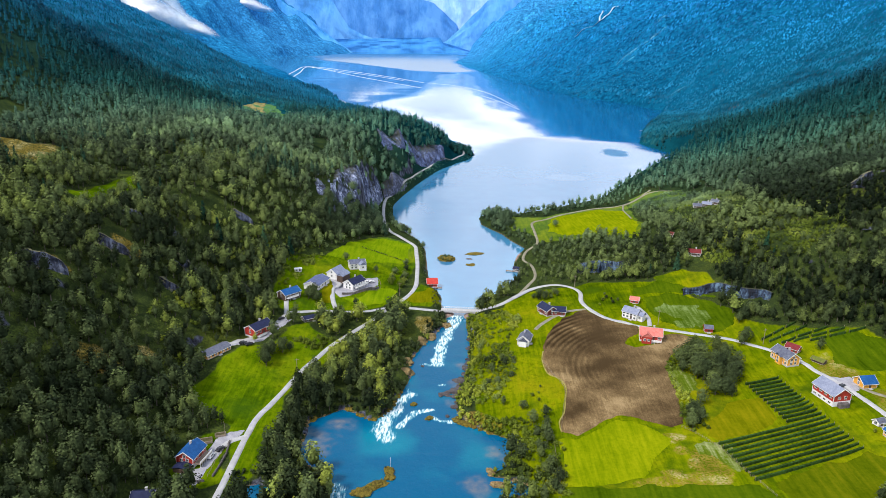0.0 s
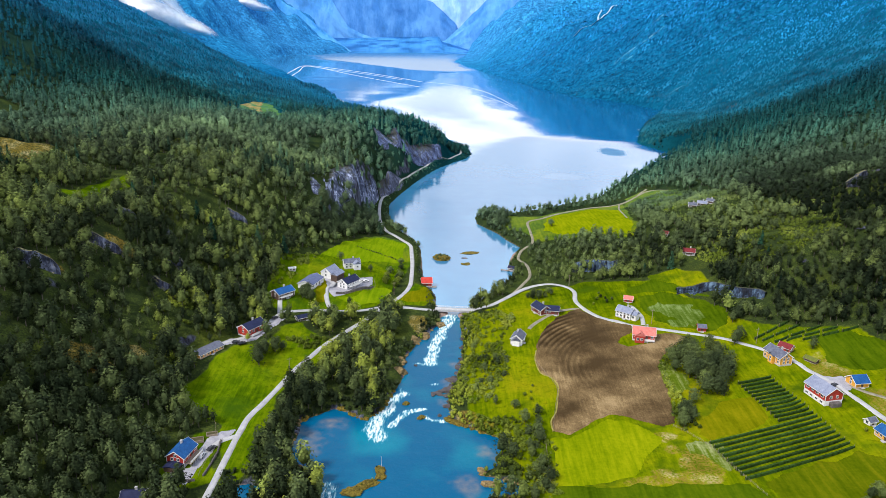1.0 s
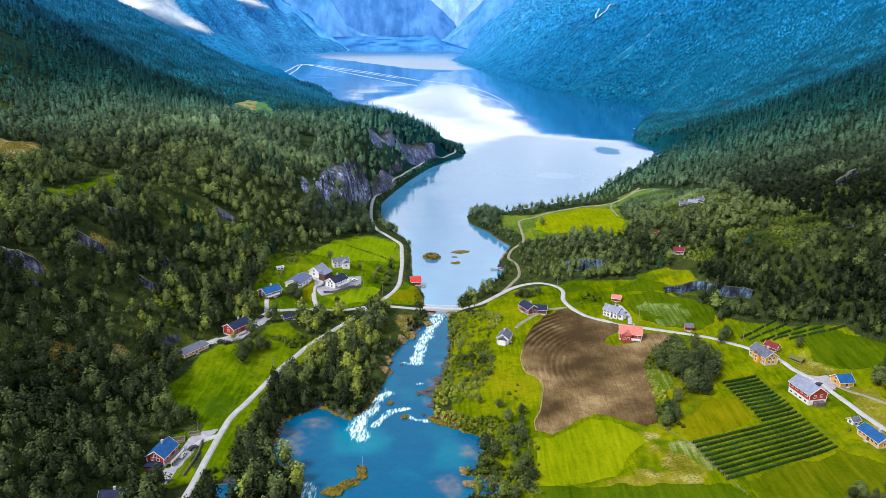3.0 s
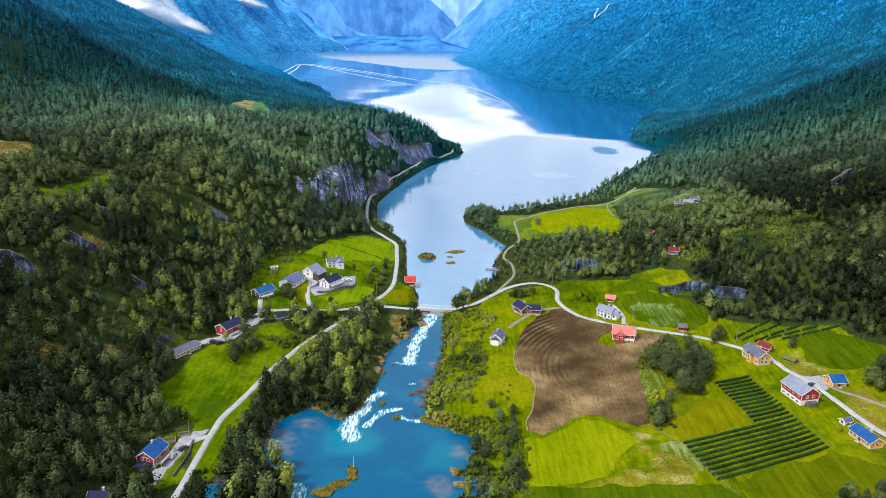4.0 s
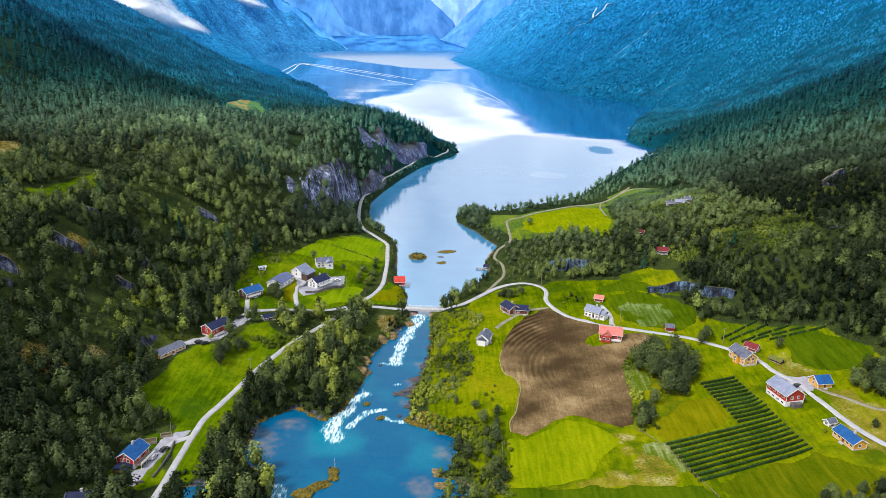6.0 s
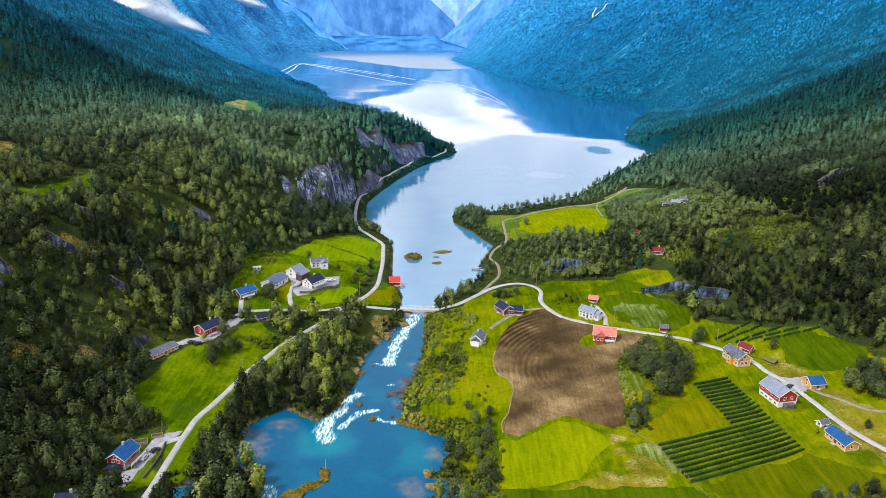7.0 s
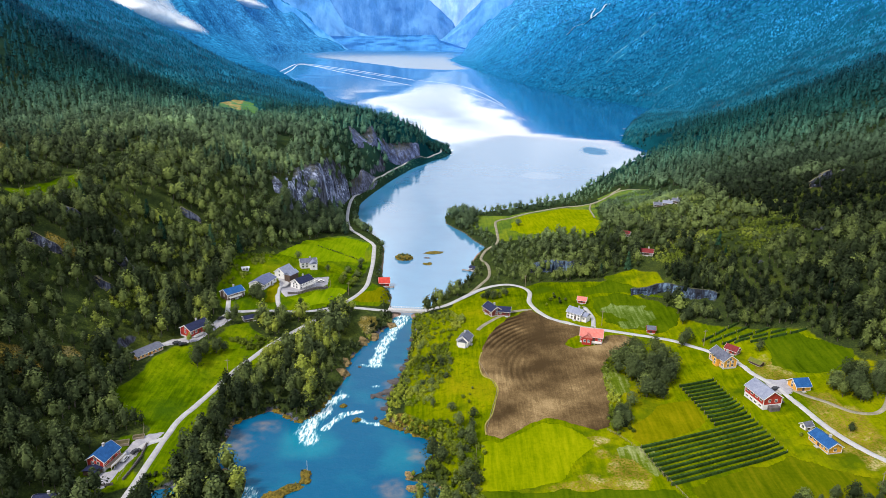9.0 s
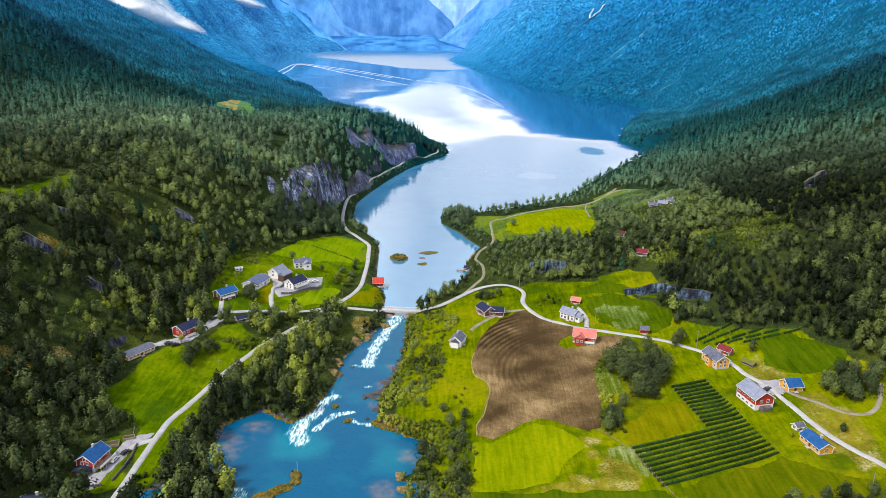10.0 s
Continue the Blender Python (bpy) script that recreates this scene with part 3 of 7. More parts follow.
BREEZE = [(-782, 3966), (-759, 4223), (-655, 4381), (-501, 4486), (-339, 4595), (-138, 4831), (125, 5234), (60, 4461), (30, 3700), (62, 3246), (94, 3008), (-8, 2891), (-119, 2918), (-214, 2994), (-445, 3341), (-640, 3574)]
RIPPLE = [(117, 1185), (205, 1188), (296, 1144), (327, 1044), (311, 974), (186, 799), (76, 679), (32, 646), (-40, 757), (-0, 872), (44, 1038)]
SLICKS = ((140, 856, 26, 21),)
PAWS = ((240, 1050, 21, 40),)
GLARE = [(-49, 2769), (-83, 2354), (-98, 2126), (-125, 1853), (-184, 1631), (-96, 1485), (-23, 1363), (39, 1223), (93, 1168), (118, 1204), (125, 1437), (116, 1586), (117, 1842), (100, 2188), (103, 2550), (79, 2820)]
SHEEN = [(-480, 2450), (-300, 2440), (-120, 2250), (-98, 2126), (-125, 1853), (-184, 1631), (-260, 1650), (-400, 2100)]
WAKES = ([(-541, 2319), (-581, 2689), (-597, 3030), (-418, 2829), (-240, 2568), (-90, 2303)], [(-508, 2256), (-549, 2635), (-580, 2995), (-333, 2533), (-174, 2252), (-89, 2109)], [(-590, 3010), (-460, 2820), (-300, 2600), (-160, 2380)], [(-81, 2306), (16, 2203), (94, 1996), (145, 1650)], [(76, 1908), (113, 1770), (147, 1593)])
WAYS = (
    ("west", [(-84, 150), (-83, 225), (-83, 250), (-82, 277), (-79, 288), (-75, 303), (-70, 324), (-65, 338), (-61, 350), (-53, 366), (-43, 385), (-34, 409)], 3.0),
    ("shore", [(-34, 409), (-25, 432), (-21, 452), (-21, 473), (-22, 500), (-24, 525), (-26, 544), (-32, 556), (-41, 572), (-50, 587), (-58, 621), (-63, 685), (-58, 724), (-45, 792), (-22, 883), (2, 936), (16, 975), (18, 1011)], 3.0),
    ("link", [(-34, 409), (-45, 399), (-56, 394), (-71, 391), (-87, 384), (-92, 375), (-96, 355), (-103, 345), (-112, 336)], 2.7),
    ("blue", [(-91, 380), (-93, 389), (-94, 394)], 2.8),
    ("farm", [(-64, 393), (-68, 404), (-71, 419), (-68, 430), (-73, 431)], 3.0),
    ("span", [(-34, 409), (-14, 413), (0, 415)], 3.2),
    ("east", [(17, 412.5), (32, 418), (45, 434), (54, 444), (63, 448), (72, 447), (80, 439), (84, 427), (82, 409), (85, 395), (91, 383), (99, 376), (107, 370), (117, 366), (126, 362), (137, 357), (150, 351), (158, 343), (165, 336), (174, 325), (177, 313), (181, 304), (184, 292), (186, 281), (188, 270), (191, 258), (196, 246), (201, 235), (208, 200)], 2.9),
    ("north", [(45, 434), (55, 456), (61, 472), (61, 497), (57, 516), (61, 539), (71, 553), (72, 578), (73, 609), (86, 620), (106, 640), (136, 661), (164, 669), (185, 689), (202, 715)], 2.25),
    ("clearing", [(166, 672), (160, 645), (156, 610), (153, 585)], 1.6),
    ("upper", [(185, 689), (196, 700), (207, 702), (216, 690)], 2.0),
    ("orchard", [(186, 298), (192, 289), (197, 283), (202, 274), (209, 270), (215, 273), (220, 280), (224, 287)], 2.2),
    ("dark", [(82, 396), (70, 393.5), (59, 383), (53, 376), (50, 371)], 2.2),
    ("white", [(113, 370), (115, 382), (113, 395), (112, 396)], 2.6),
    ("entry", [(-82, 266), (-89, 261), (-92, 252)], 2.8),
)
STATION = np.array([s[0] for s in SECTIONS], float)
TABLE = np.random.RandomState(7).rand(256, 256)


def vnoise(x, y, size, seed=0):
    """Smooth noise from 0 to 1 with lumps of the given size."""
    u, v = np.asarray(x, float) / size + seed * 17.3, np.asarray(y, float) / size + seed * 5.7
    i, j = np.floor(u).astype(int), np.floor(v).astype(int)
    a, b = u - i, v - j
    a, b = a * a * (3 - 2 * a), b * b * (3 - 2 * b)
    t = lambda p, q: TABLE[(i + p) & 255, (j + q) & 255]
    return (t(0, 0) * (1 - a) + t(1, 0) * a) * (1 - b) + (t(0, 1) * (1 - a) + t(1, 1) * a) * b


def fbm(x, y, size, octaves=4, seed=0):
    total, norm = 0.0, 0.0
    for k in range(octaves):
        total = total + vnoise(x, y, size / 2**k, seed + k) * 0.5**k
        norm += 0.5**k
    return total / norm


def raw(x, y):
    prof = np.stack([np.interp(x, [p[0] for p in s], [p[1] for p in s]) for _, s in SECTIONS])
    k = np.clip(np.searchsorted(STATION, y) - 1, 0, len(STATION) - 2)
    f = np.clip((y - STATION[k]) / (STATION[k + 1] - STATION[k]), 0, 1)
    a = np.take_along_axis(prof, k[None], 0)[0]
    b = np.take_along_axis(prof, (k + 1)[None], 0)[0]
    return a + (b - a) * f


def land(x, y):
    """The lie of the land, before banks, roads and plots."""
    w = np.clip((y - 150) / 90, 5, 40) * 0.6
    crag = smooth((y - 520) / 40) * smooth((960 - y) / 60) * smooth((-20 - x) / 15) * smooth((x + 135) / 25)
    x = x + crag * ((fbm(y, y * 0 + 3, 26, 4, 15) - 0.5) * 20 + (fbm(y, x, 8, 3, 16) - 0.5) * 9)
    w = w * (1 - 0.6 * crag)
    z = 0
    for dx, dy, q in ((0, 0, 0.28), (1, 0, 0.18), (-1, 0, 0.18), (0, 1.6, 0.18), (0, -1.6, 0.18)):
        z = z + q * raw(x + dx * w, y + dy * w)
    return z


def along(x, y, pts, closed=False):
    """Distance to a line of points, and how far along it the nearest place is (in points)."""
    best, at = np.full(np.shape(x), 1e9), np.zeros(np.shape(x))
    rows = list(zip(pts, pts[1:])) + ([(pts[-1], pts[0])] if closed else [])
    for k, ((ax, ay), (bx, by)) in enumerate(rows):
        dx, dy = bx - ax, by - ay
        t = np.clip(((x - ax) * dx + (y - ay) * dy) / (dx * dx + dy * dy + 1e-9), 0, 1)
        d = np.hypot(x - ax - t * dx, y - ay - t * dy)
        near = d < best
        best, at = np.where(near, d, best), np.where(near, k + t, at)
    return best, at


def inside(x, y, pts):
    c = np.zeros(np.shape(x), bool)
    for (ax, ay), (bx, by) in zip(pts, pts[1:] + pts[:1]):
        if ay != by:
            c ^= ((ay > y) != (by > y)) & (x < (bx - ax) * (y - ay) / (by - ay) + ax)
    return c


def smooth(v):
    v = np.clip(v, 0, 1)
    return v * v * (3 - 2 * v)


def curve_points(pts, step):
    """A rounded line through the points, in even steps."""
    p = np.array(pts, float)
    out = []
    for k in range(len(p) - 1):
        a, b, c, d = p[max(k - 1, 0)], p[k], p[k + 1], p[min(k + 2, len(p) - 1)]
        for t in np.linspace(0, 1, max(2, int(np.hypot(*(c - b)) / step)), endpoint=False):
            out.append(0.5 * (2 * b + (c - a) * t + (2 * a - 5 * b + 4 * c - d) * t**2 + (3 * b - a - 3 * c + d) * t**3))
    out.append(p[-1])
    return np.array(out)


def shore(x, y):
    """Distance from the water's edge: below zero in the water."""
    jag = (fbm(x, y, 9, 3, 3) - 0.5) * 3.0
    d = np.full(np.shape(x), 1e9)
    for pts in WATERS:
        e, _ = along(x, y, pts, True)
        d = np.minimum(d, np.where(inside(x, y, pts), -e, e))
    return d + jag * np.clip(np.abs(d) / 3, 0.4, 1)


PLOTS = []  # (x, y, radius, height) of levelled building plots
PROFILE = {}


def water_level(y):
    return -0.7 * smooth((405 - y) / 110)


def ground(x, y, ways=True):
    """Height of the finished ground."""
    x, y = np.atleast_1d(np.asarray(x, float)), np.atleast_1d(np.asarray(y, float))
    z = np.maximum(land(x, y), 0.6)
    rough = np.clip((z - 14) / 40, 0, 1)
    z = z + (fbm(x, y, 46, 4, 1) - 0.5) * 9 * rough + (fbm(x, y, 14, 3, 2) - 0.5) * (0.7 + 5.0 * rough)
    big = np.clip((y - np.where(x < 0, 2100, 1500)) / 1200, 0, 1) * np.clip(z / 120, 0, 1)
    ridge = 1 - np.abs(2 * fbm(x, y, 420, 5, 9) - 1)
    z = z + big * (ridge - 0.62) * 260
    sd = shore(x, y)
    level = water_level(y)
    bank = smooth(sd / np.clip(4 + (y - 250) / 90, 5, 26))
    z = np.where(sd < 0, level - np.minimum(2.2, 0.12 - 0.3 * sd), level + 0.25 + (z - level - 0.25) * bank + 0.25 * smooth(sd / 3))
    if ways:
        for name, (pts, width) in ROADS.items():
            near = (x > pts[:, 0].min() - 14) & (x < pts[:, 0].max() + 14) & (y > pts[:, 1].min() - 14) & (y < pts[:, 1].max() + 14)
            if not near.any():
                continue
            d, at = along(x[near], y[near], [tuple(p) for p in pts])
            h = np.interp(at, np.arange(len(pts)), PROFILE[name])
            f = 1 - smooth((d - width / 2 - 1.0) / 6.0)
            z[near] = z[near] * (1 - f) + (h - 0.18) * f
    for px, py, r, h in PLOTS:
        f = 1 - smooth((np.hypot(x - px, y - py) - r) / 6.0)
        z = z * (1 - f) + h * f
    return z


def height(x, y):
    return float(ground(x, y)[0])


def set_plot(x, y, r):
    PLOTS.append((x, y, r, height(x, y)))
    return PLOTS[-1][3]


ROADS = {name: (curve_points(pts, 5.0), width) for name, pts, width in WAYS}
for way, (pts, width) in ROADS.items():
    h = ground(pts[:, 0], pts[:, 1], ways=False)
    h = np.maximum(h, 1.2)
    for _ in range(6):
        h[1:-1] = (h[:-2] + 2 * h[1:-1] + h[2:]) / 4
    PROFILE[way] = h


FIELD = [(81, 395), (87, 384), (97, 374), (106, 370), (104, 362), (96, 355), (94, 349), (99, 344), (109, 346), (116, 353), (118, 359), (127, 357), (131, 353), (121, 344), (113, 334), (108, 322), (107, 310), (106, 295), (102, 273), (97, 271), (90, 276), (83, 281), (76, 282), (69, 278), (62, 272), (57, 268), (52, 272), (52, 279), (55, 286), (57, 297), (59, 308), (57, 317), (52, 322), (51, 335), (53, 353), (59, 370), (68, 385)]
YARDS = ([(179, 308), (188, 305), (190, 298), (185, 292), (180, 296)], [(-75, 436), (-66, 436), (-56, 444), (-47, 456), (-45, 444), (-53, 424), (-65, 411), (-70, 419)], [(-85, 270), (-90, 268), (-94, 263), (-95, 256), (-94.5, 243), (-101, 240), (-101, 235), (-93.5, 232), (-91.5, 245), (-90, 256), (-87, 263)], [(-112, 335), (-108, 344), (-100, 347), (-95, 364), (-90.5, 376), (-87, 374), (-91, 359), (-95.5, 344.5), (-106, 338)])
HERBS = [(122, 400), (135, 400), (147, 392), (147, 377), (136, 368), (127, 379)]
FLOWERS = ([(109, 330), (115, 328), (118, 316), (116, 303), (111, 294), (109, 314)], [(106, 262), (112, 256), (118, 238), (113, 236), (104, 252)])
MEADOWS = (
    [(-109, 316), (-108, 322), (-103, 334), (-91, 346), (-88, 364), (-79, 375), (-66, 361), (-58, 352), (-62, 330), (-70, 312), (-72, 295), (-72, 276), (-74, 241), (-82, 233), (-90, 262), (-90, 272), (-102, 277), (-114, 294)],
    [(-90, 266), (-84, 237), (-90, 231), (-103, 231), (-107, 243), (-103, 256), (-101, 266)],
    [(-103, 426), (-102, 454), (-83, 472), (-76, 515), (-66, 548), (-50, 566), (-26, 548), (-22, 497), (-35, 414), (-50, 398), (-71, 388), (-94, 383), (-104, 399)],
    [(-18, 461), (-8, 449), (-2, 432), (-10, 418), (-31, 413)],
    [(53, 646), (74, 630), (87, 632), (113, 650), (170, 673), (153, 559), (140, 511), (117, 540), (92, 542), (75, 548), (65, 584), (53, 593)],
    [(13, 398), (32, 409), (51, 440), (94, 441), (114, 431), (130, 422), (153, 394), (161, 372), (172, 358), (196, 348), (214, 343), (221, 325), (224, 312), (240, 260), (205, 170), (39, 170), (36, 240), (32, 261), (17, 283), (14, 336)],
    [(-300, 1035), (-296, 1085), (-286, 1128), (-250, 1045), (-212, 960), (-224, 928), (-250, 970), (-275, 1010)],
    [(-217, 396), (-210, 426), (-199, 447), (-191, 440), (-199, 414), (-208, 394)],
    [(180, 560), (178, 600), (190, 650), (205, 655), (215, 610), (222, 570), (210, 552)],
    [(131, 430), (149, 434), (161, 424), (160, 411), (141, 413)],
    [(168, 655), (176, 690), (200, 708), (222, 690), (224, 660), (205, 640), (185, 645)],
)
DRY = ((13, 289, 5, 3), (22, 282, 5, 2), (-155, 283, 9, 6), (-140, 302, 6, 5), (-262, 440, 16, 20), (-171, 363, 7, 5), (-12, 390, 5, 9), (-186, 321, 7, 4), (93, 262, 5, 3), (102, 246, 6, 7), (105, 238, 5, 6), (97, 234, 6, 4), (84, 235, 8, 2.5), (96, 253, 3, 4), (107, 249, 3, 3), (88, 240, 4, 2), (187, 312, 6, 14), (196, 282, 6, 14), (196, 262, 8, 20))
OUTCROPS = ((293, 508, 6), (324, 536, 4), (259, 434, 3), (216, 410, 2.5), (505, 1318, 9))
CLEARINGS = ((-262, 985, 40, 70), (-230, 905, 26, 50), (-300, 1000, 16, 40), (-122, 668, 6, 22), (-118, 640, 6, 20), (328, 806, 8, 14), (385, 900, 7, 18), (377, 800, 18, 8), (505, 1318, 16, 14), (324, 536, 6, 5), (217, 410, 5, 4), (293, 508, 10, 7), (198, 612, 10, 20), (-286, 620, 12, 8), (-130, 450, 8, 5), (-176, 387, 6, 4), (-146, 357, 6, 4), (-254, 420, 14, 14), (-206, 392, 12, 10), (200, 538, 22, 15), (186, 536, 12, 12), (168, 436, 14, 12), (160, 488, 9, 10), (146, 401, 6, 6), (158, 396, 8, 7), (170, 386, 8, 8), (181, 377, 6, 7), (104, 449, 14, 6), (-55, 351, 4.5, 10), (-47, 366, 4.5, 9), (-12, 391, 9, 13), (140, 413, 6, 8), (-174, 360, 9, 12), (-184, 316, 9, 9))
CABIN_SLOPE = [(160, 600), (172, 662), (212, 690), (240, 650), (232, 575), (224, 515), (205, 498), (180, 500), (168, 530)]
THINNED = [(150, 452), (175, 470), (205, 500), (250, 520), (270, 490), (250, 440), (215, 420), (175, 425)]
BRIDGE = (-3, 414.5, 20, 413.5, 3.4, 3.4, 4.2)
LONE_TREES = ((20, 425, 0.7), (24, 432, 0.8), (156, 347, 1.0), (153, 343, 0.8), (164, 370, 0.9), (160, 366, 0.8), (169, 372, 0.9), (172, 366, 0.7), (28, 298, 0.5), (36, 292, 0.55), (46, 285, 0.6), (40, 280, 0.7), (45, 277, 0.6), (24, 330, 0.6), (30, 340, 0.5), (187, 331, 0.8), (-55, 404, 0.5), (-49, 466, 0.6), (-70, 474, 0.7), (-38, 585, 0.8), (-36, 592, 0.8), (-20, 552, 0.6), (90, 585, 0.8), (60, 640, 0.6), (76, 640, 0.8), (110, 655, 0.7), (118, 668, 0.6), (98, 662, 0.9), (94, 664, 0.7), (196, 262, 0.5))
CLUMP = [(117, 332), (129, 343), (140, 335), (144, 320), (135, 303), (130, 291), (121, 288), (118, 304), (114, 320)]
GROVES = (
    ([(-104, 500), (-96, 532), (-84, 566), (-70, 606), (-58, 606), (-58, 574), (-70, 552), (-82, 515)], 4.6, 1.15, "trees", 0.95),
    (CLUMP, 4.9, 1.05, "trees", 0.84),
    ([(104, 285), (115, 289), (109, 271), (103, 265), (100, 270)], 4.6, 0.75, "trees", 0.9),
    ([(30, 262), (44, 275), (50, 250), (48, 225), (36, 228)], 5.0, 0.7, "trees", 0.45),
    ([(-96, 400), (-80, 412), (-74, 404), (-82, 392)], 5.5, 0.9, "trees", 0.9),
    ([(-90, 318), (-80, 330), (-76, 342), (-86, 344), (-94, 332)], 5.0, 0.9, "trees", 0.7),
    ([(202, 292), (214, 306), (226, 296), (222, 278), (208, 274)], 5.2, 1.0, "trees", 0.9),
    ([(150, 222), (176, 230), (200, 222), (200, 206), (150, 206)], 5.0, 0.7, "trees", 0.9),
    ([(40, 302), (50, 318), (50, 288), (42, 280)], 5.0, 0.6, "bushes", 0.7),
    ([(-40, 472), (-28, 505), (-25, 470), (-30, 448), (-38, 452)], 5.0, 1.5, "bushes", 0.85),
    ([(86, 398), (98, 420), (104, 408), (92, 392)], 5.0, 0.7, "bushes", 0.85),
    ([(48, 418), (56, 430), (68, 432), (72, 424), (58, 414)], 4.6, 0.55, "trees", 0.9),
    ([(172, 262), (184, 272), (186, 258), (176, 246)], 4.5, 0.5, "bushes", 0.25),
    ([(30, 650), (38, 668), (58, 652), (56, 610), (50, 598), (38, 618)], 6.0, 0.9, "trees", 0.9),
    ([(8, 955), (28, 990), (30, 1020), (10, 1030), (0, 980)], 7.0, 1.1, "trees", 0.9),
)
SCRUB_EAST = (THINNED, CABIN_SLOPE, [(7, 300), (12, 350), (13, 395), (34, 405), (44, 385), (34, 360), (36, 330), (24, 300)], [(14, 284), (32, 262), (40, 240), (36, 228), (48, 228), (50, 262), (36, 285)], [(104, 266), (112, 268), (111, 300), (115, 332), (109, 328), (107, 300), (103, 280)])
SCRUB_WEST = ([(-104, 400), (-99, 414), (-91, 428), (-89, 446), (-82, 468), (-96, 458), (-106, 432)], [(-120, 300), (-112, 330), (-108, 350), (-112, 400), (-104, 440), (-84, 470), (-90, 500), (-130, 430), (-150, 330)], [(-82, 352), (-66, 372), (-58, 356), (-64, 336)])
CLIFFS = (
    ([(-103, 527), (-92, 533), (-81, 562), (-74, 605), (-68, 655), (-64, 690)], [(-106, 545), (-100, 566), (-93, 594), (-84, 628), (-78, 668), (-70, 716)]),
    ([(-64, 694), (-56, 726), (-45, 752)], [(-71, 722), (-63, 752), (-48, 788)]),
    ([(-75, 794), (-58, 814), (-46, 846), (-24, 878), (-6, 906)], [(-84, 818), (-69, 840), (-49, 886), (-28, 912), (-10, 930)]),
)
GULLIES = ([(398, 2500), (420, 2488), (444, 2480), (474, 2456), (492, 2470), (512, 2494), (545, 2545)], [(470, 2459), (478, 2500), (498, 2560), (520, 2610)])
CLOUDS = ((-925, 2300, 206, 310, 110, -0.36, 1), (-1250, 4350, 285, 300, 120, -0.25, 2), (-900, 4400, 372, 160, 30, 0.1, 3), (-880, 2400, 240, 130, 40, -0.9, 4))
WHITEWASH = plain("whitewashed_masonry", (0.50, 0.50, 0.54), (0.76, 0.76, 0.78), 0.5, 0.85)
STRAW = plain("dry_straw", (0.14, 0.13, 0.02), (0.36, 0.31, 0.11), 0.4, 0.95, fine=2.0)
BED_SOIL = plain("garden_soil", (0.04, 0.035, 0.02), (0.11, 0.10, 0.05), 0.8, 0.95)
SOD = plain("sod_roof", (0.07, 0.09, 0.02), (0.16, 0.18, 0.04), 0.8, 0.95)
TRACK_DIRT = plain("track_gravel", (0.15, 0.14, 0.10), (0.32, 0.30, 0.23), 0.3, 0.95, fine=2.0)
GRASS_DARK = grass_material("dark_meadow", (0.028, 0.056, 0.001), (0.053, 0.092, 0.002), (0.088, 0.124, 0.003))
GRASS_BRIGHT = grass_material("bright_meadow", (0.082, 0.155, 0.002), (0.140, 0.222, 0.003), (0.205, 0.270, 0.006))
GRASS_LIGHT = grass_material("light_meadow", (0.095, 0.145, 0.001), (0.165, 0.208, 0.002), (0.250, 0.272, 0.004))
GRASS_GOLD = grass_material("golden_meadow", (0.079, 0.095, 0.001), (0.133, 0.141, 0.002), (0.206, 0.185, 0.004))
GRASS_OLIVE = grass_material("olive_meadow", (0.046, 0.074, 0.001), (0.082, 0.108, 0.002), (0.140, 0.142, 0.004))
GRASS_TAN = grass_material("cut_over_land", (0.10, 0.09, 0.03), (0.24, 0.21, 0.085), (0.36, 0.30, 0.15))
GRASS_COOL = grass_material("far_green_field", (0.045, 0.13, 0.035), (0.075, 0.18, 0.055), (0.12, 0.23, 0.07))
HERB = grass_material("pale_herbs", (0.030, 0.062, 0.002), (0.075, 0.120, 0.016), (0.20, 0.27, 0.095))
WEEDS = grass_material("flowering_weeds", (0.040, 0.075, 0.002), (0.090, 0.130, 0.010), (0.30, 0.33, 0.15))
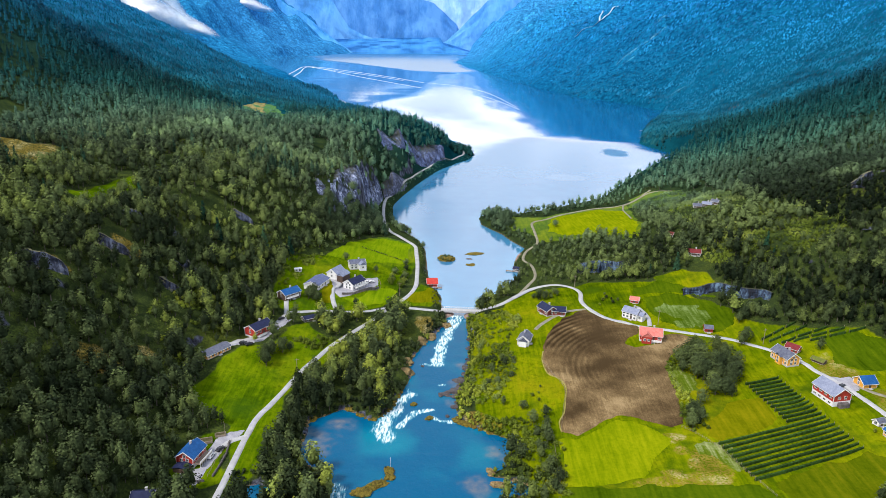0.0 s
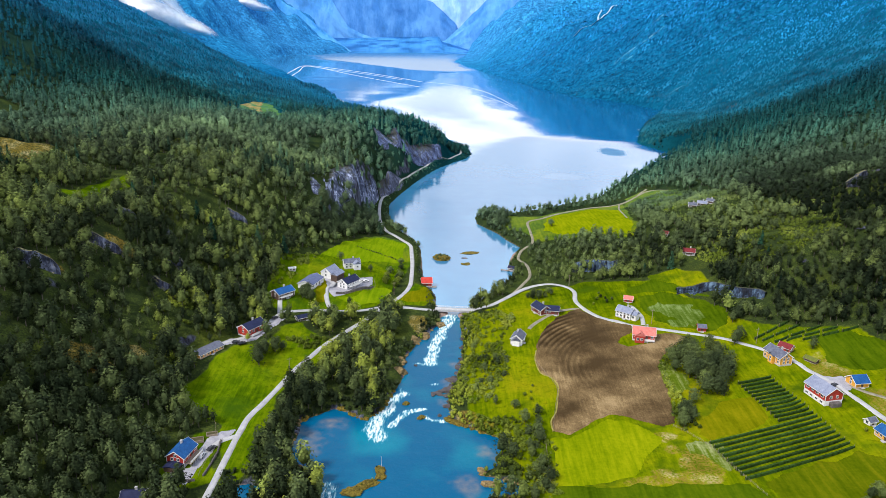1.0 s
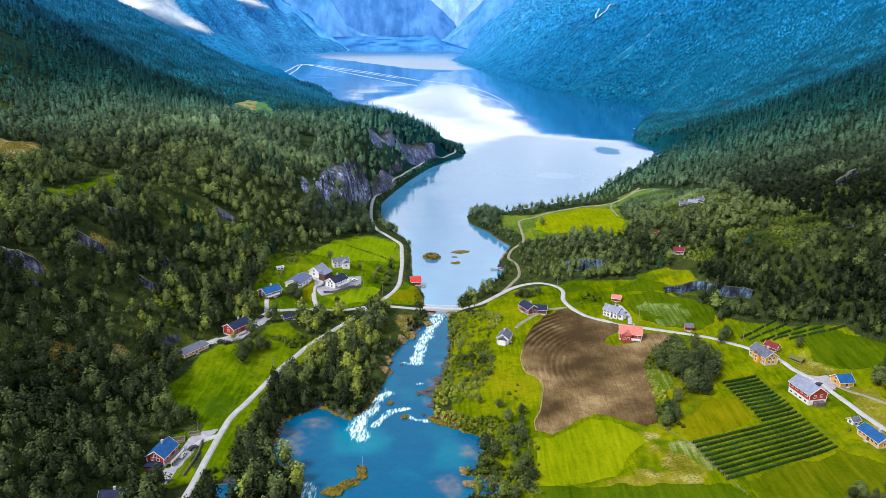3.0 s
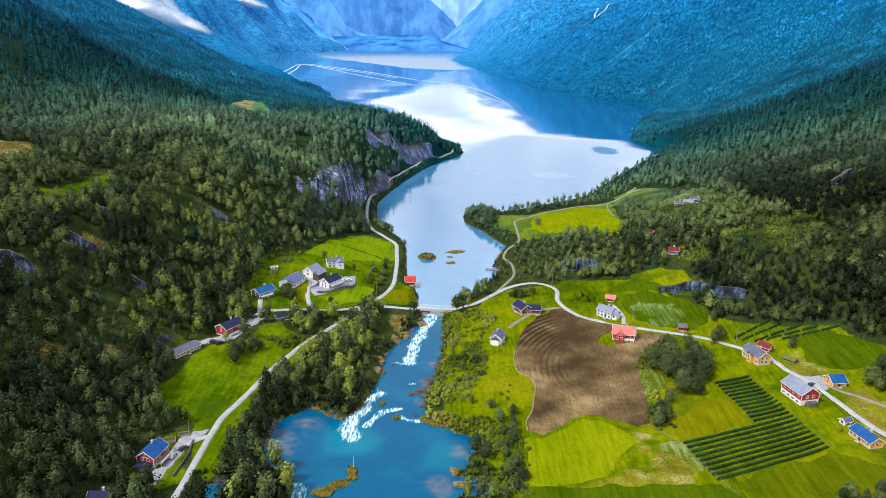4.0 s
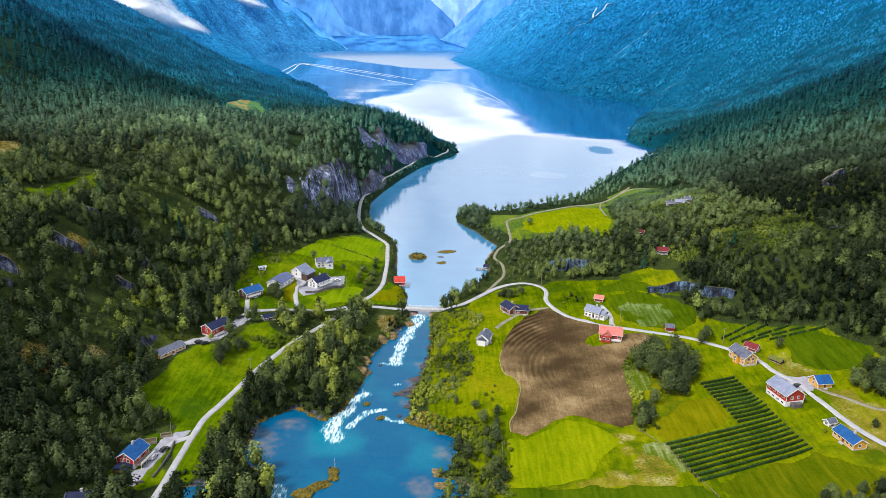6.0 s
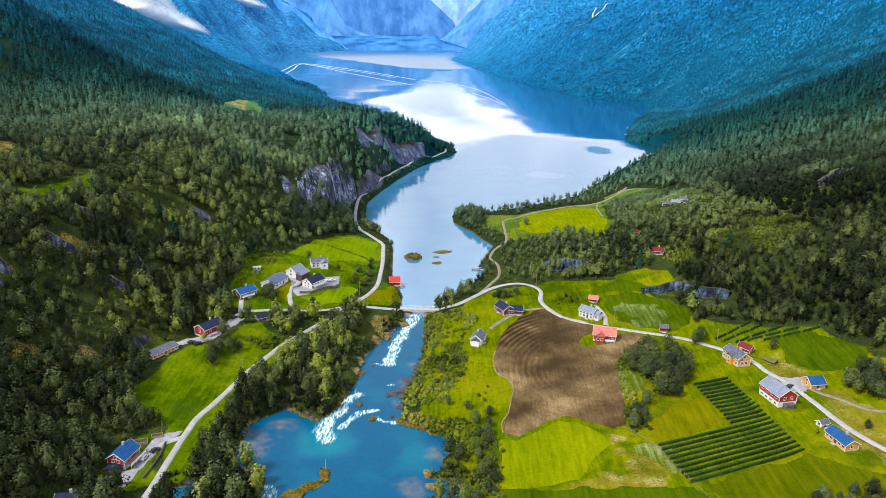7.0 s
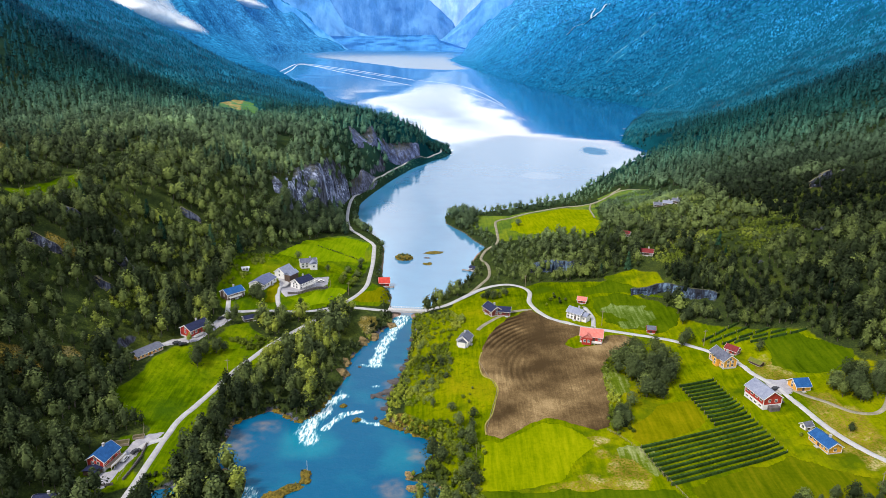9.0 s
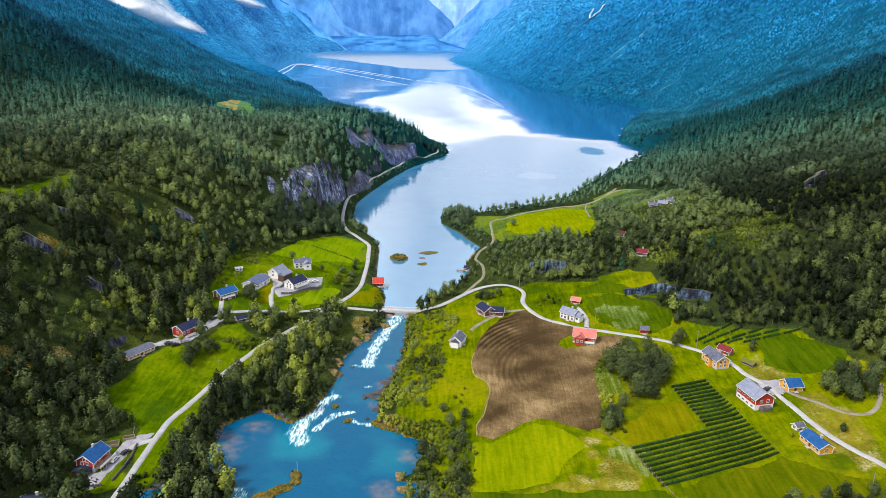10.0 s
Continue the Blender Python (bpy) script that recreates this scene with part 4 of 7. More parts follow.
MOWN = (
    ([(-299, 1043), (-296, 1087), (-288, 1125), (-279, 1085), (-262, 1010), (-254, 986), (-268, 1005), (-282, 1036)], GRASS_TAN, "tan cut-over ground in a forest clearing"),
    ([(-270, 1040), (-281, 1120), (-262, 1080), (-249, 1039), (-215, 964), (-224, 933), (-247, 978)], GRASS_COOL, "cool green field in a forest clearing"),
    ([(192, 341), (210, 343), (224, 318), (217, 306), (204, 308), (196, 309), (189, 320)], GRASS_DARK, "dark green meadow behind the farm buildings"),
    ([(108, 263), (116, 275), (128, 290), (143, 293), (145, 276), (140, 271), (112, 259)], GRASS_GOLD, "yellow-green mown field beside the berry rows"),
    ([(49, 266), (57, 264), (62, 268), (75, 279), (87, 273), (94, 262), (88, 253), (77, 239), (69, 234), (51, 234), (47, 237)], GRASS_LIGHT, "light green mown meadow below the ploughed field"),
    ([(44, 232), (46, 235), (118, 230), (124, 222), (130, 180), (44, 180)], GRASS_DARK, "dark green strip of grass below the meadow"),
    ([(122, 231), (168, 251), (176, 240), (188, 233), (200, 229), (196, 190), (132, 190), (126, 222)], GRASS_OLIVE, "olive green mown field below the berry rows"),
    ([(117, 395), (118, 408), (134, 410), (152, 399), (161, 380), (156, 366), (146, 361), (133, 367), (121, 375)], GRASS_DARK, "dark green meadow below the rock step"),
    ([(113, 410), (116, 422), (132, 425), (150, 410), (157, 398), (150, 402), (134, 412)], GRASS_DARK, "rough green slope below the wood"),
    ([(82, 575), (95, 552), (120, 548), (141, 525), (151, 560), (160, 640), (140, 656), (112, 640), (90, 622)], GRASS_LIGHT, "golden hay meadow sloping above the lake"),
    ([(-84, 474), (-74, 514), (-65, 545), (-50, 562), (-30, 548), (-28, 500), (-50, 490), (-64, 476)], GRASS_BRIGHT, "bright green mown field beside the lake road"),
    ([(-79, 423), (-71, 434), (-69, 420), (-69, 404), (-74, 402)], GRASS_GOLD, "small yellow-green lawn between farm buildings"),
    ([(-62, 410), (-52, 420), (-43, 440), (-36, 446), (-32, 438), (-41, 413), (-50, 402)], GRASS_BRIGHT, "bright green lawn below the farm terrace"),
    ([(-27, 423), (-20, 442), (-8, 452), (-3, 438), (-6, 428), (-21, 420)], GRASS_GOLD, "yellow-green lawn beside the bridge"),
)


# ---- mesh helpers ----
def mesh_from(name, verts, faces, mats, index=None, points=None, smooth_shade=False):
    """A mesh from arrays: verts (n, 3), faces (m, 3 or 4), one value per vertex for each named attribute."""
    me = bpy.data.meshes.new(name)
    m, k = faces.shape
    me.vertices.add(len(verts))
    me.vertices.foreach_set("co", np.ascontiguousarray(verts, dtype=np.float32).ravel())
    me.loops.add(m * k)
    me.loops.foreach_set("vertex_index", np.ascontiguousarray(faces, dtype=np.int32).ravel())
    me.polygons.add(m)
    me.polygons.foreach_set("loop_start", np.arange(0, m * k, k, dtype=np.int32))
    for mat in mats:
        me.materials.append(mat)
    if index is not None:
        me.polygons.foreach_set("material_index", np.ascontiguousarray(index, dtype=np.int32))
    me.polygons.foreach_set("use_smooth", np.full(m, smooth_shade))
    for key, value in (points or {}).items():
        if value.ndim == 1:
            me.attributes.new(key, "FLOAT", "POINT").data.foreach_set("value", value.astype(np.float32))
        elif value.shape[1] == 3:
            me.attributes.new(key, "FLOAT_VECTOR", "POINT").data.foreach_set("vector", value.astype(np.float32).ravel())
        else:
            me.attributes.new(key, "FLOAT_COLOR", "POINT").data.foreach_set("color", value.astype(np.float32).ravel())
    me.update(calc_edges=True)
    return me


def grid_faces(rows, cols):
    i = np.arange((rows - 1) * cols).reshape(rows - 1, cols)[:, :-1].ravel()
    return np.stack([i, i + 1, i + cols + 1, i + cols], 1)


def part(name, bm, mat, parent, label=""):
    me = bpy.data.meshes.new(name)
    bm.to_mesh(me)
    bm.free()
    for one in mat if isinstance(mat, (list, tuple)) else (mat,):
        me.materials.append(one)
    ob = new(name, me)
    ob.parent = parent
    return tagged(ob, label) if label else ob


def piece(name, me, parent, m=None, label=""):
    """A part that shares mesh data."""
    ob = new(name, me)
    ob.parent = parent
    if m is not None:
        ob.matrix_basis = m
    return tagged(ob, label) if label else ob


def box(bm, x0, x1, y0, y1, z0, z1, m=None):
    v = [bm.verts.new((x, y, z)) for x in (x0, x1) for y in (y0, y1) for z in (z0, z1)]
    for f in ((0, 1, 3, 2), (4, 6, 7, 5), (0, 4, 5, 1), (2, 3, 7, 6), (0, 2, 6, 4), (1, 5, 7, 3)):
        bm.faces.new([v[i] for i in f])
    if m is not None:
        bmesh.ops.transform(bm, matrix=m, verts=v)
    return v


def soften(bm, width):
    bmesh.ops.bevel(bm, geom=bm.edges[:], offset=width, segments=1, affect="EDGES")
    return bm


def rod(bm, a, b, r0, r1, sides=6):
    """A tapered round bar from a to b."""
    a, b = Vector(a), Vector(b)
    q = (b - a).to_track_quat("Z", "Y")
    rings = []
    for c, r in ((a, r0), (b, r1)):
        rings.append([bm.verts.new(c + q @ Vector((r * math.cos(2 * math.pi * k / sides), r * math.sin(2 * math.pi * k / sides), 0))) for k in range(sides)])
    for k in range(sides):
        bm.faces.new((rings[0][k], rings[0][(k + 1) % sides], rings[1][(k + 1) % sides], rings[1][k]))
    bm.faces.new(rings[0][::-1])
    bm.faces.new(rings[1])


def joined(name, bm, mat):
    me = bpy.data.meshes.new(name)
    bm.to_mesh(me)
    bm.free()
    me.materials.append(mat)
    return me


# ---- the ground: one sheet from behind the flight to the far mountains ----
COLS = 430
ys = np.concatenate([np.linspace(-500, 165, 18), np.arange(170, 720, 1.9), 720 + 4480 * (np.linspace(0, 1, 190)[1:] ** 2.0 * 0.82 + np.linspace(0, 1, 190)[1:] * 0.18)])
us = np.linspace(-1, 1, COLS)
us = 0.55 * us + 0.45 * us**5
half = 1.55 * (300 + 0.62 * np.maximum(ys - 200, 0))
GX = us[None, :] * half[:, None]
GY = np.repeat(ys[:, None], COLS, 1)
for px, py, pr in ((172.0, 289.0, 8), (167.0, 324.5, 7), (175.0, 333.8, 4.5), (182.0, 321.3, 4), (191.3, 297.5, 5), (181.0, 267.0, 3), (182.2, 254.0, 6), (142.1, 361.7, 4), (109.0, 353.7, 8), (105.5, 381.5, 6),
                   (111.5, 400.1, 4), (59.0, 392.5, 6), (66.3, 391.0, 4.5), (42.8, 356.5, 6), (160.2, 449.0, 5), (158.0, 496.0, 4), (192.1, 545.9, 4), (199.5, 546.4, 4), (206.5, 548.0, 4)):
    set_plot(px, py, pr)
for px, py, pr in ((-81.0, 421.0, 8), (-71.8, 438.0, 7), (-61.5, 463.5, 7), (-58.8, 430.0, 8), (-93.6, 399.8, 6), (-99.8, 353.5, 9), (-114.6, 326.5, 10), (-99.8, 248.3, 7), (-106.6, 219.5, 6), (-77.5, 377.0, 5), (-95.2, 433.5, 3)):
    set_plot(px, py, pr)
gz = ground(GX.ravel(), GY.ravel()).reshape(GX.shape)


def cover_at(x, y, z, slope):
    """Share of meadow, bare rock and straw-dry grass."""
    jag = (fbm(x, y, 16, 3, 5) - 0.5) * 7
    meadow = np.zeros(np.shape(x))
    for pts in MEADOWS:
        d, _ = along(x, y, pts, True)
        d = np.where(inside(x, y, pts), d, -d)
        meadow = np.maximum(meadow, smooth((d + jag + 2) / 4))
    dry = np.zeros(np.shape(x))
    for cx, cy, rx, ry in DRY:
        dry = np.maximum(dry, smooth(1.6 - np.hypot((x - cx) / rx, (y - cy) / ry) + (fbm(x, y, 10, 3, 8) - 0.5) * 1.4))
    rock = smooth((slope - np.where(y > 520, 2.0, 1.25) + (fbm(x, y, 22, 4, 11) - 0.5) * 1.2) / 0.45) * (z > 3) * (y < 900)
    for cx, cy, r in OUTCROPS:
        rock = np.maximum(rock, smooth(1.5 - np.hypot(x - cx, y - cy) / r + (fbm(x, y, 7, 3, 12) - 0.5) * 1.6))
    return meadow, rock, dry


dzdx = np.gradient(gz, axis=1) / np.gradient(GX, axis=1)
dzdy = np.gradient(gz, axis=0) / np.gradient(GY, axis=0)
slope = np.hypot(dzdx, dzdy)
meadow, rock, dry = cover_at(GX.ravel(), GY.ravel(), gz.ravel(), slope.ravel())
sd = shore(GX.ravel(), GY.ravel())
stony = smooth((2.6 - sd) / 1.5) * (sd > -3) * (fbm(GX.ravel(), GY.ravel(), 5, 3, 21) > 0.54) * (GY.ravel() < 520)
cover = np.stack([meadow, np.maximum(rock, stony), dry, np.ones_like(dry)], 1)
bed = smooth(-sd / 1.5) * (GY.ravel() < 640)
# Strength of the painted haze by distance up the valley.
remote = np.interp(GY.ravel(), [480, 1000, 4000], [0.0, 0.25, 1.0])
verts = np.stack([GX.ravel(), GY.ravel(), gz.ravel()], 1)
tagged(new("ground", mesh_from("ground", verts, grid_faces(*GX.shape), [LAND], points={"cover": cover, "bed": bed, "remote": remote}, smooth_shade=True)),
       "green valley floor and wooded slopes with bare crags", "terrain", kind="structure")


# ---- water ----
def lake():
    ly = np.concatenate([np.arange(404, 1300, 5.0), 1300 + 3950 * np.linspace(0, 1, 130)[1:] ** 1.6])
    lu = np.linspace(-1, 1, 130)
    wide = np.interp(ly, [404, 700, 1300, 2200, 3600, 5300, 11300], [70, 230, 520, 760, 1100, 1300, 2100])
    mid = np.interp(ly, [404, 900, 1300, 2200, 3600, 5300, 11300], [15, 120, 110, -100, -380, -300, -700])
    x, y = lu[None, :] * wide[:, None] + mid[:, None], np.repeat(ly[:, None], 130, 1)
    xf, yf = x.ravel(), y.ravel()
    s = shore(xf, yf)
    d, _ = along(xf, yf, BREEZE, True)
    breeze = smooth((np.where(inside(xf, yf, BREEZE), d, -d) + 40) / 110 + (fbm(xf * 0.4, yf, 160, 4, 31) - 0.5) * 1.0)
    d, _ = along(xf, yf, GLARE, True)
    glare = smooth((np.where(inside(xf, yf, GLARE), d, -d) + 40) / 130 + (fbm(xf, yf * 0.4, 70, 5, 33) - 0.5) * 1.0)
    d, _ = along(xf, yf, SHEEN, True)
    sheen = smooth((np.where(inside(xf, yf, SHEEN), d, -d) + 30) / 120 + (fbm(xf * 0.5, yf, 70, 5, 34) - 0.5) * 1.6)
    d, _ = along(xf, yf, RIPPLE, True)
    ripple = smooth((np.where(inside(xf, yf, RIPPLE), d, -d) + 30) / 75 + (fbm(xf * 0.6, yf, 60, 5, 37) - 0.5) * 0.9)
    chop = np.maximum(np.maximum(np.maximum(1.7 * breeze, 0.42 * glare), 0.6 * ripple), 0.27 * sheen)
    # Refractive index shifted patch by patch to brighten or dull the mirrored sky.
    ior_shift = np.maximum(np.maximum(3.2 * breeze, 0.45 * glare), np.maximum(0.85 * ripple, 0.55 * smooth((760 - yf) / 120)))
    dark_mirror = (1 - glare) * (1 - ripple) * (1 - breeze) * smooth((yf - 980) / 120) * smooth((2600 - yf) / 300) * smooth((xf - 60) / 80)
    ior_shift = ior_shift - 0.42 * dark_mirror
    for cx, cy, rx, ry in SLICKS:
        ior_shift = np.maximum(ior_shift, 2.2 * smooth(3.0 - 2.6 * np.hypot((xf - cx) / rx, (yf - cy) / ry) + (fbm(xf, yf, 14, 3, 35) - 0.5)))
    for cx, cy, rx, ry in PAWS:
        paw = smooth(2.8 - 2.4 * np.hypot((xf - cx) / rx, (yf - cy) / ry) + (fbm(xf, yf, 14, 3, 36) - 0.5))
        ior_shift = ior_shift * (1 - paw) - 0.62 * paw
    # Shallows lighten the tone; the mountainside's dark reflection is painted in by subtraction.
    water_tone = 0.3 * smooth((14 + s) / 14) * (yf < 1200) + 0.25 * smooth((700 - yf) / 300) + 0.45 - 1.4 * dark_mirror
    z = np.where(s > 6, -3.0, 0.0)
    me = mesh_from("lake", np.stack([xf, yf, z], 1), grid_faces(*x.shape), [LAKE], points={"foam": np.zeros_like(xf), "water_tone": water_tone, "chop": chop, "ior_shift": ior_shift, "sand": np.zeros_like(xf)}, smooth_shade=True)
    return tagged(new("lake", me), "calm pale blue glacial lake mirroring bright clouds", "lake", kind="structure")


def river():
    rx, ry = np.arange(-90, 60, 1.1), np.arange(150, 413, 1.1)
    x, y = np.meshgrid(rx, ry)
    xf, yf = x.ravel(), y.ravel()
    s = shore(xf, yf)
    foam = np.zeros_like(xf)
    for pts, w0, w1, top in FOAM:
        d, at = along(xf, yf, pts)
        d = np.maximum(d + (fbm(xf, yf, 7, 3, 44) - 0.5) * 2.6 * w0 * 0.6, 0)
        w = w0 + (w1 - w0) * at / max(len(pts) - 1, 1)
        foam = np.maximum(foam, top * smooth(1.6 - d / w))
    z = water_level(yf) + foam * (fbm(xf, yf, 1.6, 2, 41) - 0.35) * 0.3 + (fbm(xf, yf, 3.5, 2, 42) - 0.5) * 0.10
    z = np.where(s > 4, z - 2.5, z)
    water_tone = smooth((7 + s) / 8) * 0.15 + 0.55 * smooth(1.5 - np.hypot((xf + 25) / 12, (yf - 272) / 12)) + 0.45 * smooth(1.5 - np.hypot((xf - 16) / 8, (yf - 262) / 10))
    sand = np.zeros_like(xf)
    for cx, cy, r in SANDS:
        sand = np.maximum(sand, 0.68 * smooth(1.6 - np.hypot(xf - cx, yf - cy) / r + (fbm(xf, yf, 5, 3, 43) - 0.5) * 1.5))
    me = mesh_from("river", np.stack([xf, yf, z], 1), grid_faces(*x.shape), [RIVER], points={"foam": foam, "water_tone": water_tone, "chop": np.zeros_like(xf), "ior_shift": np.zeros_like(xf), "sand": sand}, smooth_shade=True)
    return tagged(new("river", me), "clear deep blue river with white rapids and a turquoise pool", "river", kind="structure")


def wake(pts, width):
    """A swell line spreading behind a boat: a low rounded ridge of water."""
    p = curve_points(pts, 25.0)
    t = np.gradient(p, axis=0)
    t /= np.linalg.norm(t, axis=1)[:, None]
    nrm = np.stack([-t[:, 1], t[:, 0]], 1)
    w = width * (0.5 + 0.5 * np.sin(np.linspace(0.25, math.pi - 0.15, len(p))))
    prof = ((-1, 0.02), (-0.4, 0.35), (0.4, 0.35), (1, 0.02))
    v = np.concatenate([np.column_stack([p + nrm * (w * a)[:, None], np.full(len(p), h)])[:, None] for a, h in prof], 1).reshape(-1, 3)
    me = mesh_from("boat_wake", v, grid_faces(len(p), 4), [WAKE], smooth_shade=True)
    return tagged(new("boat_wake", me), "long pale wake line of a boat across the lake", "wake", kind="structure")


WAKE = plain("wake_foam", (0.62, 0.74, 0.84), (0.86, 0.90, 0.94), 0.01, 0.5, fine=0.08)
lake()
river()
for k, pts in enumerate(WAKES):
    wake(pts, (1.9, 1.7, 0.9, 0.5, 0.4)[k])


# ---- roads, tracks and yards ----
def road(name, pts, h, width, mat, label, category="road"):
    t = np.gradient(pts, axis=0)
    t /= np.linalg.norm(t, axis=1)[:, None] + 1e-9
    nrm = np.stack([-t[:, 1], t[:, 0]], 1)
    wob = 1 + 0.12 * (vnoise(pts[:, 0], pts[:, 1], 11, 51) - 0.5)
    v = []
    for side, dz in ((-0.62, -0.35), (-0.5, 0.10), (-0.18, 0.16), (0.18, 0.16), (0.5, 0.10), (0.62, -0.35)):
        v.append(np.column_stack([pts + nrm * (side * width * wob)[:, None], h + dz])[:, None])
    v = np.concatenate(v, 1).reshape(-1, 3)
    me = mesh_from(name, v, grid_faces(len(pts), 6), [mat], smooth_shade=True)
    return tagged(new(name, me), label, category, kind="structure")


def fine(pts, h, step=1.5):
    q = curve_points(pts, step)
    d, at = along(q[:, 0], q[:, 1], [tuple(p) for p in pts])
    return q, np.interp(at, np.arange(len(pts)), h)


for way, (pts, width) in ROADS.items():
    q, h = fine(pts, PROFILE[way])
    h = np.maximum(h, ground(q[:, 0], q[:, 1]) + 0.06)
    road("road" if width > 2.6 else "track", q, h, 0.84 * width, GRAVEL if width > 2.3 else TRACK_DIRT, "narrow pale grey country road through fields" if width > 2.6 else "narrow pale gravel track across grass")


def patch(name, outline, lift, mat, label, category, step=1.0, furrow=None, ragged=1.4):
    """A thin field or yard layer that follows the ground inside an outline."""
    o = np.array(outline, float)
    x, y = np.meshgrid(np.arange(o[:, 0].min() - 2, o[:, 0].max() + 2, step), np.arange(o[:, 1].min() - 2, o[:, 1].max() + 2, step))
    d, _ = along(x.ravel(), y.ravel(), outline, True)
    d = np.where(inside(x.ravel(), y.ravel(), outline), d, -d) + (fbm(x.ravel(), y.ravel(), 4 if ragged < 3 else 9, 3, 61) - 0.5) * ragged
    z = ground(x.ravel(), y.ravel())
    f = furrow(x.ravel(), y.ravel()) if furrow else np.zeros(x.size)
    z = z + lift + np.clip(d, -1.5, 0) * 0.5 + (fbm(x.ravel(), y.ravel(), 2.0, 2, 62) - 0.5) * 0.08 - f * 0.22
    faces = grid_faces(*x.shape)
    faces = faces[(d[faces] > -1.3).all(1)]
    used, idx = np.unique(faces, return_inverse=True)
    v = np.stack([x.ravel(), y.ravel(), z], 1)[used]
    me = mesh_from(name, v, idx.reshape(faces.shape), [mat], points={"furrow": f[used]}, smooth_shade=True)
    return tagged(new(name, me), label, category, kind="structure")


def furrows(x, y):
    r = np.hypot((x - 92) * 1.0, (y - 322) * 0.78)
    near = smooth((r - 14) / 16) * smooth((y - 296) / 26) * smooth((100 - x) / 25)
    return smooth(0.5 + 0.5 * np.sin(r * 2 * math.pi / 2.9)) * (0.10 + 0.90 * near) * smooth(fbm(x, y, 30, 2, 64) * 2.2 - 0.2)


margin = curve_points([(51.4, 345), (49.9, 335), (51.2, 322), (55.9, 316.6), (57.9, 308), (56.2, 297), (54, 286), (51, 279), (51, 271)], 1.5)
road("field_margin", margin, ground(margin[:, 0], margin[:, 1]) + 0.2, 0.6, STRAW, "narrow straw-pale margin of a ploughed field", "field margin")
patch("ploughed_field", FIELD, 0.42, SOIL, "brown ploughed field with curving furrows beside a red house", "field", 0.55, furrows)
for pts in YARDS:
    patch("gravel_yard", pts, 0.24, YARD, "pale gravel farmyard in front of farm buildings", "yard", 1.0)
for pts, mat, lab in MOWN:
    patch("mown_field", pts, 0.12, mat, lab, "field", 1.2, ragged=5)
patch("herb_field", HERBS, 0.22, HERB, "pale green patchy herb bed on a meadow slope", "field", 0.8, ragged=24)
for pts in FLOWERS:
    patch("flower_strip", pts, 0.2, WEEDS, "pale flowering weeds along a field edge", "weeds", 0.8, ragged=13)


# ---- trees ----
def crown_shape(rng, clumps, size, kind, hearts=1.0):
    """Leaf clumps of one tree of height 1: triangles (n, 3, 3) and the way each corner faces out of the crown."""
    pts, nrm, out = [], [], []
    if kind == "broad":
        knobs = rng.normal(size=(7, 3)) + (0, 0, 0.5)
        knobs /= np.linalg.norm(knobs, axis=1)[:, None]
        lean = np.array((rng.uniform(-0.05, 0.05), rng.uniform(-0.05, 0.05), 0.53))
        girth = np.array((rng.uniform(0.2, 0.25), rng.uniform(0.2, 0.25), rng.uniform(0.38, 0.44)))
        taper = lambda d: np.array((1 - 0.4 * max(0, d[2]), 1 - 0.4 * max(0, d[2]), 1.0))
        swell = lambda d: 0.78 + 0.5 * smooth((np.max(knobs @ d) - 0.55) / 0.45) + (0.1 if d[2] < -0.3 else 0)
        for k in range(clumps):
            d = rng.normal(size=3)
            d[2] = abs(d[2]) if rng.rand() < 0.6 else d[2]
            d /= np.linalg.norm(d)
            knob = knobs[np.argmax(knobs @ d)]
            pts.append(lean + d * girth * taper(d) * swell(d) * rng.uniform(0.74, 1.16))
            nrm.append(d + (0, 0, 0.2) + rng.normal(size=3) * 0.7)
            out.append(0.5 * d + 1.7 * (d - 0.78 * knob) + (0, 0, 0.25) + rng.normal(size=3) * 0.22)
        heart = []
    else:
        for k in range(clumps):
            h = 0.1 + 0.9 * (1 - (k + 0.5) / clumps) ** 1.25
            r = (1 - h) * 0.22 + 0.012
            a = rng.uniform(0, 2 * math.pi)
            pts.append(np.array((r * math.cos(a), r * math.sin(a), h - r * 0.25)))
            nrm.append(np.array((math.cos(a) * 0.6, math.sin(a) * 0.6, 0.8)) + rng.normal(size=3) * 0.25)
            out.append(np.array((math.cos(a), math.sin(a), 0.45)))
        heart = [(0, 0, 0.12, 0.17), (0, 0, 0.34, 0.125), (0, 0, 0.56, 0.085)]
    tris, ways = [], []
    for p, nv, o in zip(pts, nrm, out):
        nv = nv / np.linalg.norm(nv)
        u = np.cross(nv, rng.normal(size=3))
        u /= np.linalg.norm(u)
        w = np.cross(nv, u)
        s = size * rng.uniform(0.7, 1.35, 3)
        tris.append([p + u * s[0], p - u * 0.5 * s[1] + w * 0.87 * s[1], p - u * 0.5 * s[2] - w * 0.87 * s[2]])
        ways.append([o / np.linalg.norm(o)] * 3)
    compass = np.array([(1, 0, 0), (0, 1, 0), (-1, 0, 0), (0, -1, 0), (0, 0, 1), (0, 0, -1)], float)
    if kind == "broad" and hearts:
        ball = bmesh.new()
        bmesh.ops.create_icosphere(ball, subdivisions=1, radius=1.0)
        for f in ball.faces:
            ds = [np.array(v.co.normalized()) for v in f.verts]
            tris.append([lean + d * girth * taper(d) * swell(d) * 0.7 for d in ds])
            ways.append([d * 0.6 - (0, 0, 0.1) for d in ds])
        ball.free()
    for x, y, z, r in heart if hearts else ():
        c = compass * (r, r, r if kind == "broad" else 2.2 * r) + (x, y, z)
